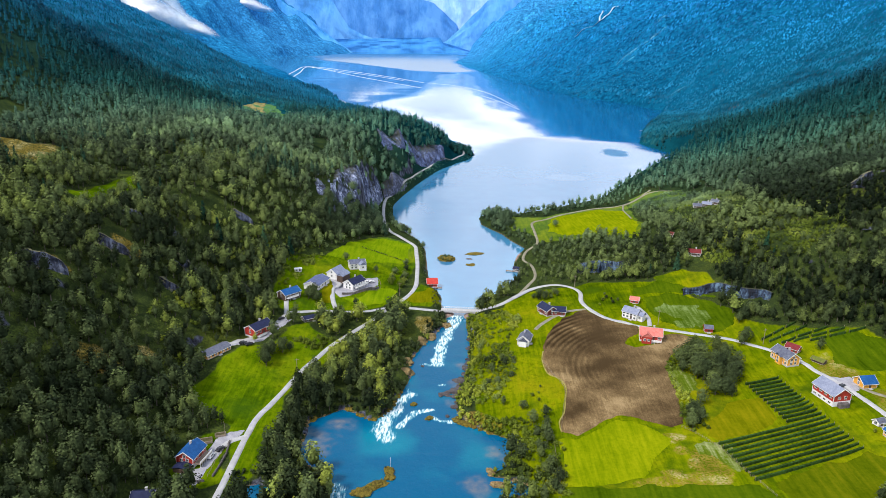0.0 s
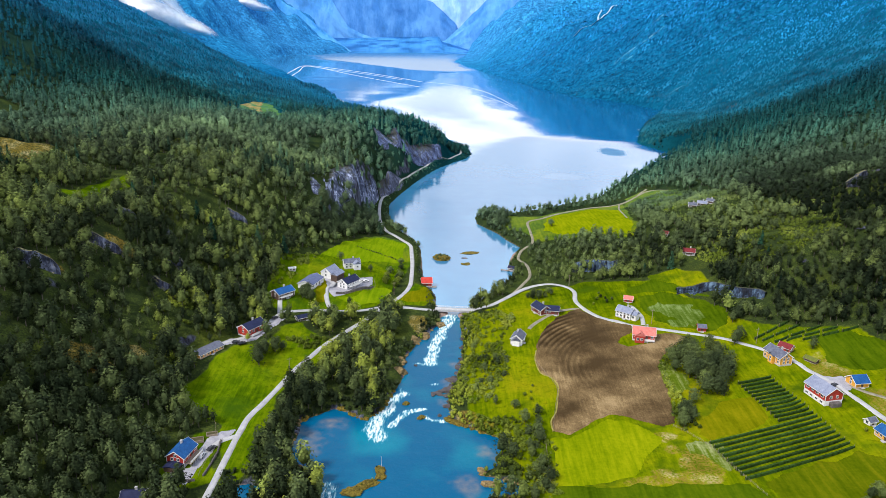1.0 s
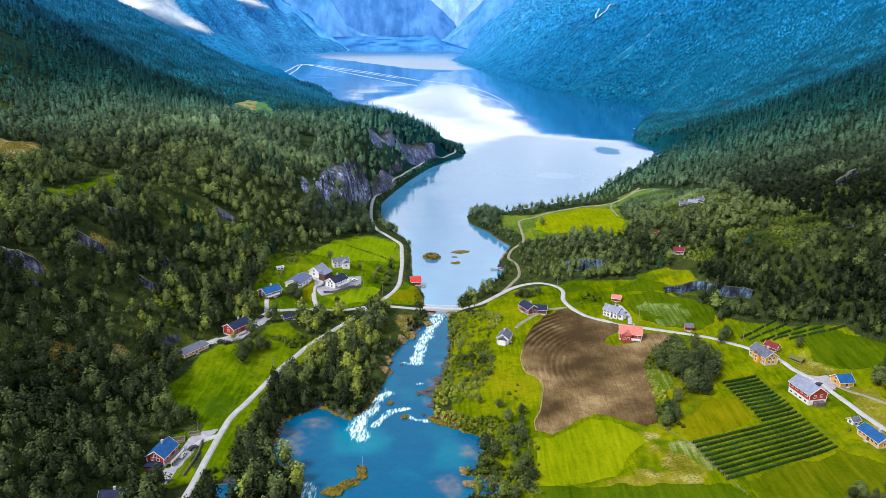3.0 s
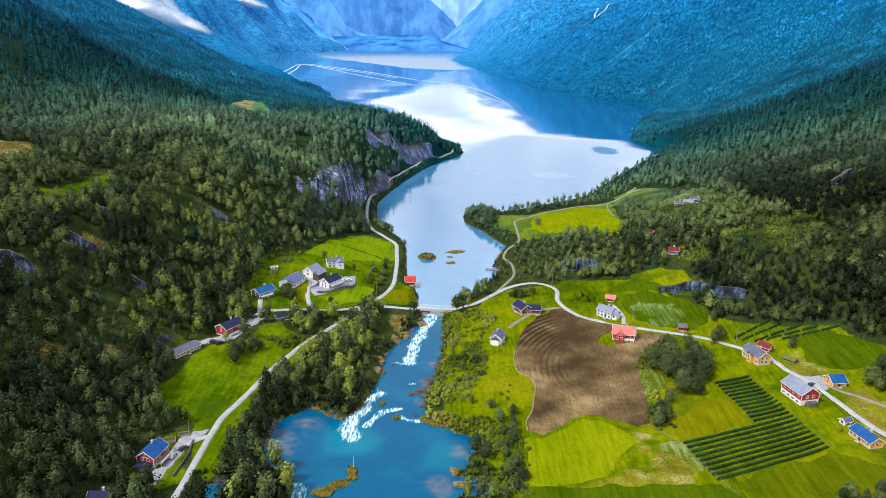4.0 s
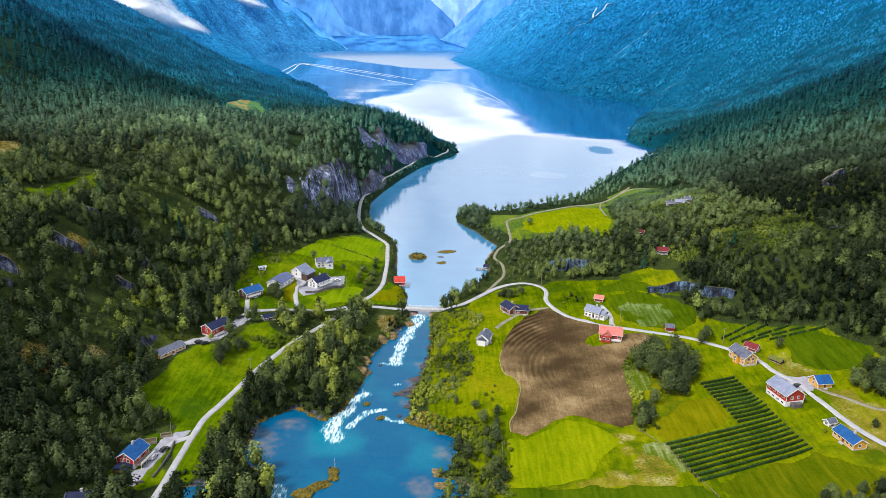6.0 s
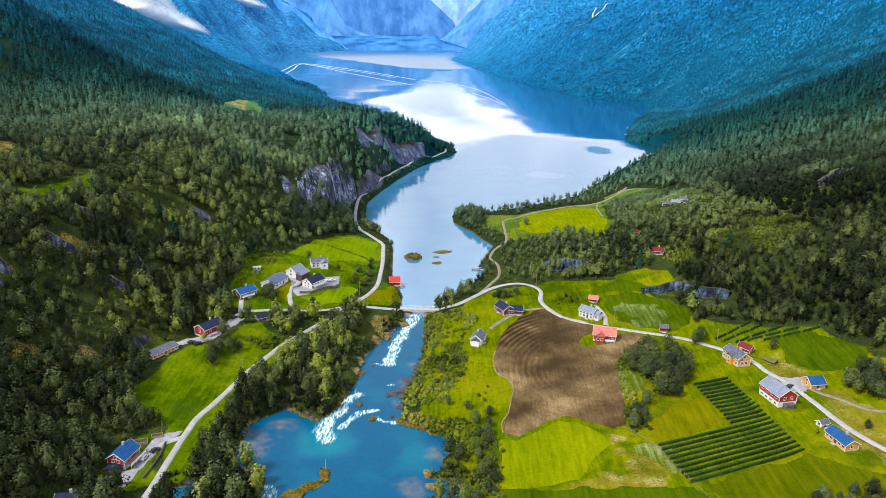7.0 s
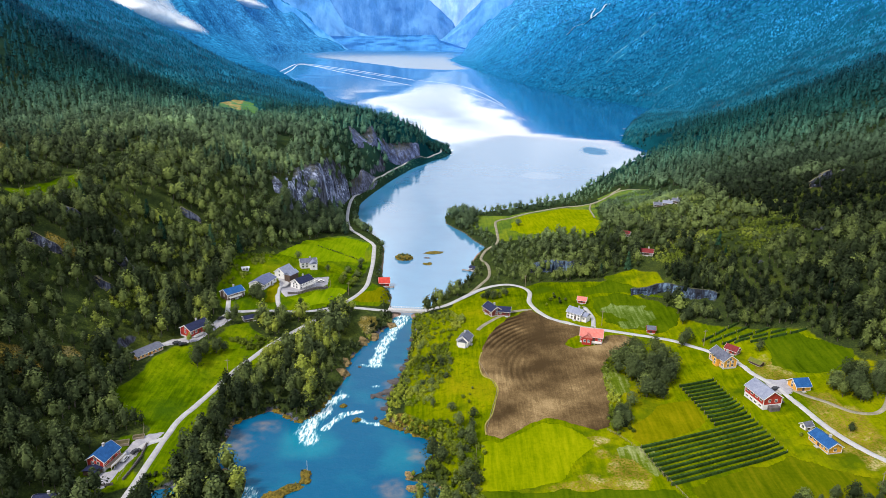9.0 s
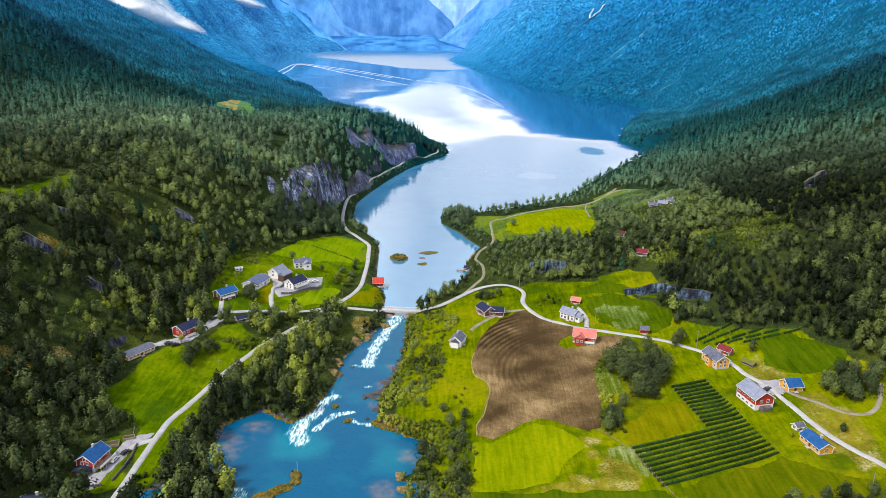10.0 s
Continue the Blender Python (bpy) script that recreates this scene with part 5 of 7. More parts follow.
        for k in range(4):
            for three in ((k, (k + 1) % 4, 4), ((k + 1) % 4, k, 5))[: 2 if kind == "broad" and z < 0.5 else 1]:
                tris.append([c[i] for i in three])
                ways.append([compass[i] for i in three])
    return np.array(tris), np.array(ways)


def far_cone(rng):
    """A distant birch or spruce: a low rounded crown with an uneven rim."""
    a = np.arange(6) * 1.047 + rng.uniform(-0.3, 0.3, 6)
    r = rng.uniform(0.34, 0.5, 6)
    ring = np.stack([r * np.cos(a), r * np.sin(a), rng.uniform(-0.8, -0.45, 6)], 1)
    side = np.stack([np.cos(a), np.sin(a), np.full(6, 0.45)], 1)
    tip = np.array((rng.uniform(-0.1, 0.1), rng.uniform(-0.1, 0.1), rng.uniform(0.34, 0.56)))
    return np.array([[ring[k], ring[(k + 1) % 6], tip] for k in range(6)]), np.array([[side[k], side[(k + 1) % 6], (0.2 * side[k][0], 0.2 * side[k][1], 0.9)] for k in range(6)])


def trunk_tris():
    t = []
    for k in range(3):
        a0, a1 = k * 2.0944, (k + 1) * 2.0944
        t.append([(0.02 * math.cos(a0), 0.02 * math.sin(a0), -0.04), (0.02 * math.cos(a1), 0.02 * math.sin(a1), -0.04), (0, 0, 0.85)])
    return np.array(t)


def wood(name, places, templates, leaf, label, category="trees", stems=True):
    """Many trees as one mass. places: x, y, z, height, breadth, tint, turn, kind."""
    quads, mats, tints, ways = [], [], [], []
    trunk = trunk_tris()
    for k, (tpl, out) in enumerate(templates):
        mine = places[places[:, 7].astype(int) == k]
        if not len(mine):
            continue
        both = np.concatenate([tpl, trunk]) if stems else tpl
        face = np.concatenate([out, np.zeros_like(trunk) + (0, -1, 0.2)]) if stems else out
        c, s = np.cos(mine[:, 6])[:, None, None], np.sin(mine[:, 6])[:, None, None]
        h, b = mine[:, 3][:, None, None], (mine[:, 3] * mine[:, 4])[:, None, None]
        x, y, z = both[None, ..., 0], both[None, ..., 1], both[None, ..., 2]
        v = np.stack([(x * c - y * s) * b + mine[:, 0][:, None, None], (x * s + y * c) * b + mine[:, 1][:, None, None], z * h + mine[:, 2][:, None, None]], -1)
        quads.append(v.reshape(-1, 3, 3))
        x, y, z = face[None, ..., 0], face[None, ..., 1], face[None, ..., 2]
        ways.append(np.stack([x * c - y * s, x * s + y * c, z + 0 * c], -1).reshape(-1, 3))
        mats.append(np.tile(np.r_[np.zeros(len(tpl)), np.ones(len(both) - len(tpl))], len(mine)))
        tints.append(np.repeat(mine[:, 5], len(both) * 3))
    v = np.concatenate(quads).reshape(-1, 3)
    faces = np.arange(len(v)).reshape(-1, 3)
    me = mesh_from(name, v, faces, [leaf, BARK], index=np.concatenate(mats), points={"tint": np.concatenate(tints), "outward": np.concatenate(ways)})
    return tagged(new(name, me), label, category, kind="stuff")


rng = np.random.RandomState(11)
NEAR_BROAD = [crown_shape(rng, 150, 0.046, "broad") for _ in range(8)]
HALF_BROAD = [crown_shape(rng, 84, 0.054, "broad") for _ in range(6)]
MID_BROAD = [crown_shape(rng, 40, 0.064, "broad") for _ in range(5)]
NEAR_SPRUCE = [crown_shape(rng, 90, 0.07, "spruce") for _ in range(3)]
MID_SPRUCE = [crown_shape(rng, 24, 0.062, "spruce", 1) for _ in range(3)]
FAR_CROWN = [far_cone(rng) for _ in range(5)]
SHRUB = [crown_shape(rng, 46, 0.07, "broad") for _ in range(5)]


def scatter(x0, x1, y0, y1, gap, seed):
    """Places on a shaken grid."""
    r = np.random.RandomState(seed)
    x, y = np.meshgrid(np.arange(x0, x1, gap), np.arange(y0, y1, gap))
    return x.ravel() + r.uniform(-0.48, 0.48, x.size) * gap, y.ravel() + r.uniform(-0.48, 0.48, x.size) * gap, r


def clear_of(x, y, margin_road=3.0, margin_shore=0.6):
    """Where trees can stand: off roads, plots, meadows, fields and water."""
    ok = shore(x, y) > margin_shore
    for pts, width in ROADS.values():
        near = (x > pts[:, 0].min() - 10) & (x < pts[:, 0].max() + 10) & (y > pts[:, 1].min() - 10) & (y < pts[:, 1].max() + 10)
        if near.any():
            d, _ = along(x[near], y[near], [tuple(p) for p in pts])
            ok[near] &= d > width / 2 + margin_road
    for px, py, r, _ in PLOTS:
        ok &= np.hypot(x - px, y - py) > r + 1.5
    return ok


def open_land(x, y):
    m = np.zeros(x.shape, bool)
    jag = (fbm(x, y, 16, 3, 5) - 0.5) * 7
    for pts in MEADOWS:
        d, _ = along(x, y, pts, True)
        m |= np.where(inside(x, y, pts), d, -d) + jag > -1.5
    return m


def resized(pts, n):
    k = np.linspace(0, len(pts) - 1, n)
    return list(zip(np.interp(k, range(len(pts)), [q[0] for q in pts]), np.interp(k, range(len(pts)), [q[1] for q in pts])))


def bare(x, y):
    e = 3.0
    s = np.hypot(ground(x + e, y, False) - ground(x - e, y, False), ground(x, y + e, False) - ground(x, y - e, False)) / (2 * e)
    gone = s > np.where((y > 520) & (x < 0), 3.4, 1.7) + (fbm(x, y, 20, 2, 72) - 0.5) * 0.9
    for cx, cy, r in OUTCROPS:
        gone |= np.hypot(x - cx, y - cy) < r * 0.9
    for foot, top in CLIFFS:
        gone |= inside(x, y, [(a + 2, b - 3) for a, b in foot] + [(0.35 * c + 0.65 * a, 0.35 * e + 0.65 * b) for (a, b), (c, e) in zip(resized(top, len(foot)), foot)][::-1])
    for cx, cy, rx, ry in CLEARINGS:
        gone |= np.hypot((x - cx) / rx, (y - cy) / ry) < 1
    for cx, cy, rx, ry in DRY:
        gone |= np.hypot((x - cx) / rx, (y - cy) / ry) < 0.95
    return gone


def plant(x0, x1, y0, y1, gap, seed, tall, conifer, near, name, label, leaf=None, needles=NEEDLES):
    x, y, r = scatter(x0, x1, y0, y1, gap, seed)
    keep = clear_of(x, y) & ~open_land(x, y) & (r.rand(x.size) < 0.93)
    keep &= ~(bare(x, y) & (r.rand(x.size) < 0.99))
    thin = fbm(x, y, 60, 3, 71)
    keep &= thin + r.rand(x.size) * 0.35 > 0.42
    keep &= np.hypot(x - 150, y - 406) > 9
    keep &= ~(inside(x, y, THINNED) & (r.rand(x.size) < 0.55))
    keep &= ~(inside(x, y, CABIN_SLOPE) & (r.rand(x.size) < 0.86))
    x, y = x[keep], y[keep]
    low = smooth((np.where(x > 0, 60, 22) - shore(x, y)) / 30) * (y > 440)
    spruce = (1 - low) * r.rand(x.size) + low + 0.6 * ((x > -62) & (x < 60) & (y < 420)) < np.clip(conifer(x, y) + (fbm(x, y, 70, 2, 73) - 0.5) * 0.9, 0.0, 0.97)
    z = ground(x, y)
    h = tall * r.uniform(0.42, 1.3, x.size) * (0.75 + 0.5 * fbm(x, y, 30, 2, 76)) * np.where(spruce, 1.25, 1.0) * (1 - 0.4 * low)
    breadth = np.where(spruce, r.uniform(0.85, 1.2, x.size), r.uniform(0.95, 1.5, x.size))
    # Tint shifted by region; near-left trees darkened as a painted vignette.
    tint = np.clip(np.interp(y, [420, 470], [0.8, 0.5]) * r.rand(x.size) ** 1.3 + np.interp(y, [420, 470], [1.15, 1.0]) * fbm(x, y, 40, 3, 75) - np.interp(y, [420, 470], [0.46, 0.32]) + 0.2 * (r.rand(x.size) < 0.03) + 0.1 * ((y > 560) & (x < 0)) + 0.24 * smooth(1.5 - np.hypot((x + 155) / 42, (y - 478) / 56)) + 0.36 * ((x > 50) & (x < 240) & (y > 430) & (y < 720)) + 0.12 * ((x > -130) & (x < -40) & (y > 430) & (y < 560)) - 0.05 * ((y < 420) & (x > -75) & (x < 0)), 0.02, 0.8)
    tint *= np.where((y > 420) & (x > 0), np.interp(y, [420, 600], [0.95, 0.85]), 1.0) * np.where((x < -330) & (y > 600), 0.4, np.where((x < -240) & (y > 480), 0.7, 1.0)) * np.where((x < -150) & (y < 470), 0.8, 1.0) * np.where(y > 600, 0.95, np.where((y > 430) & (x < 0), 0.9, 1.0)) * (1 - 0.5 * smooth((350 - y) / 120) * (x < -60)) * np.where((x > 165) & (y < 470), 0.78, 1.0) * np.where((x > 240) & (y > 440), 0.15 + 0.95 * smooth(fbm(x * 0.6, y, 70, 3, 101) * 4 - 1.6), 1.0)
    turn = r.uniform(0, 6.28, x.size)
    bt, st = {2: (NEAR_BROAD, NEAR_SPRUCE), 1: (HALF_BROAD, NEAR_SPRUCE), 0: (MID_BROAD, MID_SPRUCE)}[near]
    rows = np.stack([x, y, z, h, breadth, tint, turn, np.zeros(x.size)], 1)
    for mask, tpl, mat, kind in ((~spruce, bt, leaf or LEAVES, "broadleaf"), (spruce, st, needles, "spruce")):
        mine = rows[mask]
        if len(mine):
            mine[:, 7] = r.randint(0, len(tpl), len(mine))
            wood(name, mine, tpl, mat, label % kind)


steep_side = lambda x, y: np.clip((y - 560) / 260, 0, 0.8) * (x < 0) * np.where((x > -250) & (y < 1000), 0.35, 1.0) + np.clip((y - 640) / 260, -0.35, 0.85) * (x > 0)
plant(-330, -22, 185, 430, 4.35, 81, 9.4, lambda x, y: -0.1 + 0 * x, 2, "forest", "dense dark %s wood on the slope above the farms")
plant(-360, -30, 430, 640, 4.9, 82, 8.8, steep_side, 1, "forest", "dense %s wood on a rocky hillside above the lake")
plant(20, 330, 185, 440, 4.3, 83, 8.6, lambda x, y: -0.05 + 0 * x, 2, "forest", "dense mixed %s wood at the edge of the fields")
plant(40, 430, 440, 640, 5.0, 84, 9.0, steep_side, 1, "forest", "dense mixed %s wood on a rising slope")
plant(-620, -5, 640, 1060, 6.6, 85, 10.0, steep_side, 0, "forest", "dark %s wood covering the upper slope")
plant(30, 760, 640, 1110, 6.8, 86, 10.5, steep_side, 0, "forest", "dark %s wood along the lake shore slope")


def far_wood(x0, x1, y0, y1, gap, seed, tall, leaf):
    x, y, r = scatter(x0, x1, y0, y1, gap, seed)
    z = ground(x, y)
    keep = (shore(x, y) > 4) & (z < 520 + 160 * r.rand(x.size)) & (np.abs(x - 30) < 0.66 * y + 90) & (fbm(x, y, 160, 3, 91) + 0.5 * r.rand(x.size) > 0.36)
    keep &= ~open_land(x, y)
    for pts in GULLIES:
        keep &= along(x, y, pts)[0] > 14
    x, y, z = x[keep], y[keep], z[keep]
    spire = (r.rand(x.size) < 0.04 + 0.5 * smooth(fbm(x * 0.35, y, 130, 3, 95) * 4 - 1.9)) & (x < 0)
    h = tall * r.uniform(0.6, 1.4, x.size) * np.where(spire, 2.0, 1.0)
    breadth = np.where(spire, r.uniform(0.6, 0.85, x.size), r.uniform(1.15, 2.0, x.size))
    tint = np.clip(0.45 * r.rand(x.size) + 0.8 * fbm(x * 0.5, y, 110, 4, 92) - 0.26, 0, 0.998) * np.where(spire, 0.45, 1.0) * np.where(x < -430, 0.55, 1.0)
    rows = np.stack([x, y, z - 0.5, h, breadth, tint, r.uniform(0, 6.28, x.size), r.randint(0, len(FAR_CROWN), x.size).astype(float)], 1)
    wood("mountain_forest", rows, FAR_CROWN, leaf, "forest blue with haze covering a steep distant mountainside", stems=False)


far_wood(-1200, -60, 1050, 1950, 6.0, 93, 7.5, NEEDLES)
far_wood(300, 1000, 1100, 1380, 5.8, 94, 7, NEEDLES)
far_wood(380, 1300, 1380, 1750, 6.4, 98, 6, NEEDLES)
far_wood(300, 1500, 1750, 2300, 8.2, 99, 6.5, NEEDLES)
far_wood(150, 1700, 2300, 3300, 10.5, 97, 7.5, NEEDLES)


# ---- buildings ----
def thing(name, x, y, z, turn, label, category, group=""):
    ob = new(name)
    ob.empty_display_size = 0.5
    ob.matrix_world = pose(x, y, z, 0, 0, turn)
    return tagged(ob, label, category, group)


def window_meshes(w, h):
    f, p = bmesh.new(), bmesh.new()
    for x0, x1, z0, z1 in ((-w / 2 - 0.1, -w / 2, -h / 2 - 0.1, h / 2 + 0.1), (w / 2, w / 2 + 0.1, -h / 2 - 0.1, h / 2 + 0.1), (-w / 2, w / 2, h / 2, h / 2 + 0.1), (-w / 2, w / 2, -h / 2 - 0.1, -h / 2), (-0.03, 0.03, -h / 2, h / 2)):
        box(f, x0, x1, -0.07, 0.02, z0, z1)
    box(p, -w / 2, w / 2, -0.025, 0.01, -h / 2, h / 2)
    return joined("window_frame", f, WHITE_TRIM), joined("pane", p, GLASS)


WINDOW = window_meshes(1.1, 1.25)
LOW_WINDOW = window_meshes(1.5, 0.8)


def add_window(parent, m, kind=WINDOW):
    w = piece("window", kind[0], parent, m)
    piece("pane", kind[1], w)


def house(name, label, x, y, turn, length, width, eave, ridge, wall, roof, plinth=0.5, storeys=1, windows=3, chimney=True, door=True, base=None, category="house", skirt=None, trim=WHITE_TRIM, gable_windows=1):
    """A gabled building: x along the ridge. skirt: material of a tall lower storey of masonry, plinth high."""
    length, width, eave, ridge, plinth = (0.8 * v for v in (length, width, eave, ridge, plinth))
    z = base if base is not None else next(h for px, py, r, h in PLOTS if math.hypot(px - x, py - y) < 1.0)
    ob = thing(name, x, y, z, turn, label, category)
    a, b = length / 2, width / 2
    bm = bmesh.new()
    box(bm, -a - 0.06, a + 0.06, -b - 0.06, b + 0.06, -2.2, plinth)
    part("foundation", soften(bm, 0.03), skirt or CONCRETE, ob)
    bm = bmesh.new()
    rows = [[bm.verts.new((s * a, yy, zz)) for yy, zz in ((-b, plinth), (b, plinth), (b, eave), (0, ridge - 0.12), (-b, eave))] for s in (-1, 1)]
    bm.faces.new(rows[0][::-1])
    bm.faces.new(rows[1])
    for k in range(5):
        bm.faces.new((rows[0][k], rows[0][(k + 1) % 5], rows[1][(k + 1) % 5], rows[1][k]))
    part("wall", bm, wall, ob)
    over, drop = 0.55, 0.55 * (ridge - eave) / b
    for side in (-1, 1):
        bm = bmesh.new()
        lo = [(side * (b + over), eave - drop + 0.02), (0, ridge + 0.02), (0, ridge + 0.22), (side * (b + over), eave - drop + 0.2)]
        r = [[bm.verts.new((s * (a + 0.5), yy, zz)) for yy, zz in lo] for s in (-1, 1)]
        bm.faces.new(r[0] if side > 0 else r[0][::-1])
        bm.faces.new(r[1][::-1] if side > 0 else r[1])
        for k in range(4):
            f = (r[0][k], r[0][(k + 1) % 4], r[1][(k + 1) % 4], r[1][k])
            bm.faces.new(f[::-1] if side > 0 else f)
        slab = part("roof", bm, roof, ob)
        for s in (-1, 1):
            bm = bmesh.new()
            e = (a + 0.5) * s
            v = [bm.verts.new(q) for q in ((e, side * (b + over), eave - drop - 0.12), (e, 0, ridge - 0.12), (e, 0, ridge + 0.25), (e, side * (b + over), eave - drop + 0.24))]
            w = [bm.verts.new((q.co.x + 0.06 * s, q.co.y, q.co.z)) for q in v]
            bm.faces.new(v)
            bm.faces.new(w[::-1])
            for k in range(4):
                bm.faces.new((v[k], w[k], w[(k + 1) % 4], v[(k + 1) % 4]))
            part("bargeboard", bm, trim, slab)
        bm = bmesh.new()
        rod(bm, (-a - 0.45, side * (b + over + 0.06), eave - drop), (a + 0.45, side * (b + over + 0.06), eave - drop), 0.08, 0.08)
        part("gutter", bm, trim, ob)
    if chimney:
        bm = bmesh.new()
        box(bm, -0.4, 0.4, -0.35, 0.35, ridge - 0.9, ridge + 1.1)
        box(bm, -0.48, 0.48, -0.43, 0.43, ridge + 1.1, ridge + 1.25)
        bmesh.ops.translate(bm, verts=bm.verts[:], vec=(a * 0.25, b * 0.15, 0))
        part("chimney", bm, CONCRETE, ob)
    for sx in (-1, 1):
        for sy in (-1, 1):
            bm = bmesh.new()
            box(bm, sx * a - 0.1, sx * a + 0.1, sy * b - 0.1, sy * b + 0.1, plinth, eave - 0.05)
            part("corner_board", bm, trim, ob)
    floor = (eave - plinth) / storeys
    for s in range(storeys):
        zz = plinth + floor * (s + 0.55)
        for k in range(windows):
            xx = -a + length * (k + 0.5) / windows
            for side in (-1, 1):
                if door and s == 0 and k == windows // 2 and side == -1:
                    continue
                add_window(ob, pose(xx, side * (b + 0.03), zz, 0, 0, 0 if side < 0 else 180))
        for k in range(gable_windows):
            yy = -b + width * (k + 1) / (gable_windows + 1)
            for side in (-1, 1):
                add_window(ob, pose(side * (a + 0.03), yy, zz, 0, 0, 90 * side))
    if gable_windows and ridge - eave > 2:
        for side in (-1, 1):
            add_window(ob, pose(side * (a + 0.03), 0, eave + 0.5, 0, 0, 90 * side))
    if door and windows:
        xx = -a + length * (windows // 2 + 0.5) / windows
        bm = bmesh.new()
        box(bm, xx - 0.55, xx + 0.55, -b - 0.09, -b + 0.02, plinth, plinth + 2.05)
        d = part("door", soften(bm, 0.02), BROWN_WALL, ob)
        bm = bmesh.new()
        box(bm, xx + 0.38, xx + 0.46, -b - 0.16, -b - 0.09, plinth + 0.95, plinth + 1.05)
        part("handle", bm, DARK_METAL, d)
        bm = bmesh.new()
        box(bm, xx - 0.9, xx + 0.9, -b - 1.3, -b - 0.07, -0.6, plinth - 0.05)
        part("step", bm, CONCRETE, ob)
    return ob


def wing(parent, x0, x1, y0, y1, eave, ridge, wall, roof, axis="x", plinth=0.3, panes=()):
    """A lower cross wing or porch on a house."""
    bm = bmesh.new()
    box(bm, x0, x1, y0, y1, -1.5, eave)
    part("wing_wall", bm, wall, parent)
    bm = bmesh.new()
    o = 0.4
    if axis == "x":
        m = (y0 + y1) / 2
        rows = [[bm.verts.new((s, yy, zz)) for yy, zz in ((y0 - o, eave - 0.15), (m, ridge), (y1 + o, eave - 0.15), (y1 + o, eave + 0.02), (m, ridge + 0.18), (y0 - o, eave + 0.02))] for s in (x0 - o, x1 + o)]
    else:
        m = (x0 + x1) / 2
        rows = [[bm.verts.new((xx, s, zz)) for xx, zz in ((x1 + o, eave - 0.15), (m, ridge), (x0 - o, eave - 0.15), (x0 - o, eave + 0.02), (m, ridge + 0.18), (x1 + o, eave + 0.02))] for s in (y0 - o, y1 + o)]
    for k in range(6):
        bm.faces.new((rows[0][k], rows[0][(k + 1) % 6], rows[1][(k + 1) % 6], rows[1][k]))
    for r in (rows[0][::-1], rows[1]):
        bm.faces.new((r[0], r[1], r[4], r[5]))
        bm.faces.new((r[1], r[2], r[3], r[4]))
    # the gable triangles
    e = ((x0, x1) if axis == "x" else (y0, y1))
    for s in e:
        tri = [(s, y0, eave), (s, m, ridge), (s, y1, eave)] if axis == "x" else [(x0, s, eave), (m, s, ridge), (x1, s, eave)]
        bm.faces.new([bm.verts.new(q) for q in tri])
    part("wing_roof", bm, roof, parent)
    for m4 in panes:
        add_window(parent, m4)


def deck(parent, x0, x1, y0, y1, z, mat=TIMBER, rail=True):
    bm = bmesh.new()
    box(bm, x0, x1, y0, y1, z - 0.2, z)
    part("terrace_deck", bm, mat, parent)
    if rail:
        bm = bmesh.new()
        for k in np.linspace(x0, x1, max(2, int((x1 - x0) / 1.5) + 1)):
            box(bm, k - 0.05, k + 0.05, y0, y0 + 0.1, z - 1.6, z + 1.0)
        box(bm, x0, x1, y0 - 0.02, y0 + 0.12, z + 0.95, z + 1.05)
        box(bm, x0, x1, y0 + 0.02, y0 + 0.08, z + 0.2, z + 0.8)
        part("railing", bm, WHITE_TRIM, parent)


def car(x, y, turn, paint, label):
    ob = thing("car", x, y, height(x, y) + 0.3, turn, label, "car", "parked cars")
    bm = bmesh.new()
    box(bm, -2.1, 2.1, -0.85, 0.85, 0.3, 0.85)
    v = box(bm, -1.5, 1.0, -0.8, 0.8, 0.85, 1.45)
    for q in v:
        if q.co.z > 1.2:
            q.co.x *= 0.72
            q.co.y *= 0.85
    part("body", soften(bm, 0.08), paint, ob)
    bm = bmesh.new()
    v = box(bm, -1.45, 0.95, -0.815, 0.815, 0.92, 1.36)
    for q in v:
        if q.co.z > 1.2:
            q.co.x *= 0.74
            q.co.y *= 0.875
    part("side_window", bm, GLASS, ob)
    for sx in (-1.3, 1.3):
        for sy in (-0.8, 0.8):
            bm = bmesh.new()
            rod(bm, (sx, sy - 0.1, 0.32), (sx, sy + 0.1, 0.32), 0.32, 0.32, 12)
            part("wheel", bm, RUBBER, ob)
    return ob


# east side of the river
barn = house("barn", "red wooden barn with grey roof on a whitewashed stone storey", 172.0, 289.0, -76, 16, 11, 6.6, 10.2, RED_WALL, PALE_ROOF, plinth=2.9, windows=0, chimney=False, door=False, category="barn", skirt=WHITEWASH, gable_windows=0)
for k in range(4):
    add_window(barn, pose(-4.6 + 3.0 * k, -4.43, 3.9), LOW_WINDOW)
    add_window(barn, pose(-4.6 + 3.0 * k, -4.49, 1.2), LOW_WINDOW)
add_window(barn, pose(6.43, -1.6, 3.9, 0, 0, 90))
add_window(barn, pose(6.43, 1.6, 3.9, 0, 0, 90))
bm = bmesh.new()
v = box(bm, -1.5, 3.0, 4.3, 10.0, -1.5, 2.4)
for q in v:
    if q.co.y > 9 and q.co.z > 1:
        q.co.z = 0.2
part("barn_ramp", bm, STONE, barn, "stone drive-in ramp")
bm = bmesh.new()
box(bm, 6.46, 8.6, -2.2, 2.6, -1.0, 2.0)
part("lean_to", soften(bm, 0.1), STONE, barn)

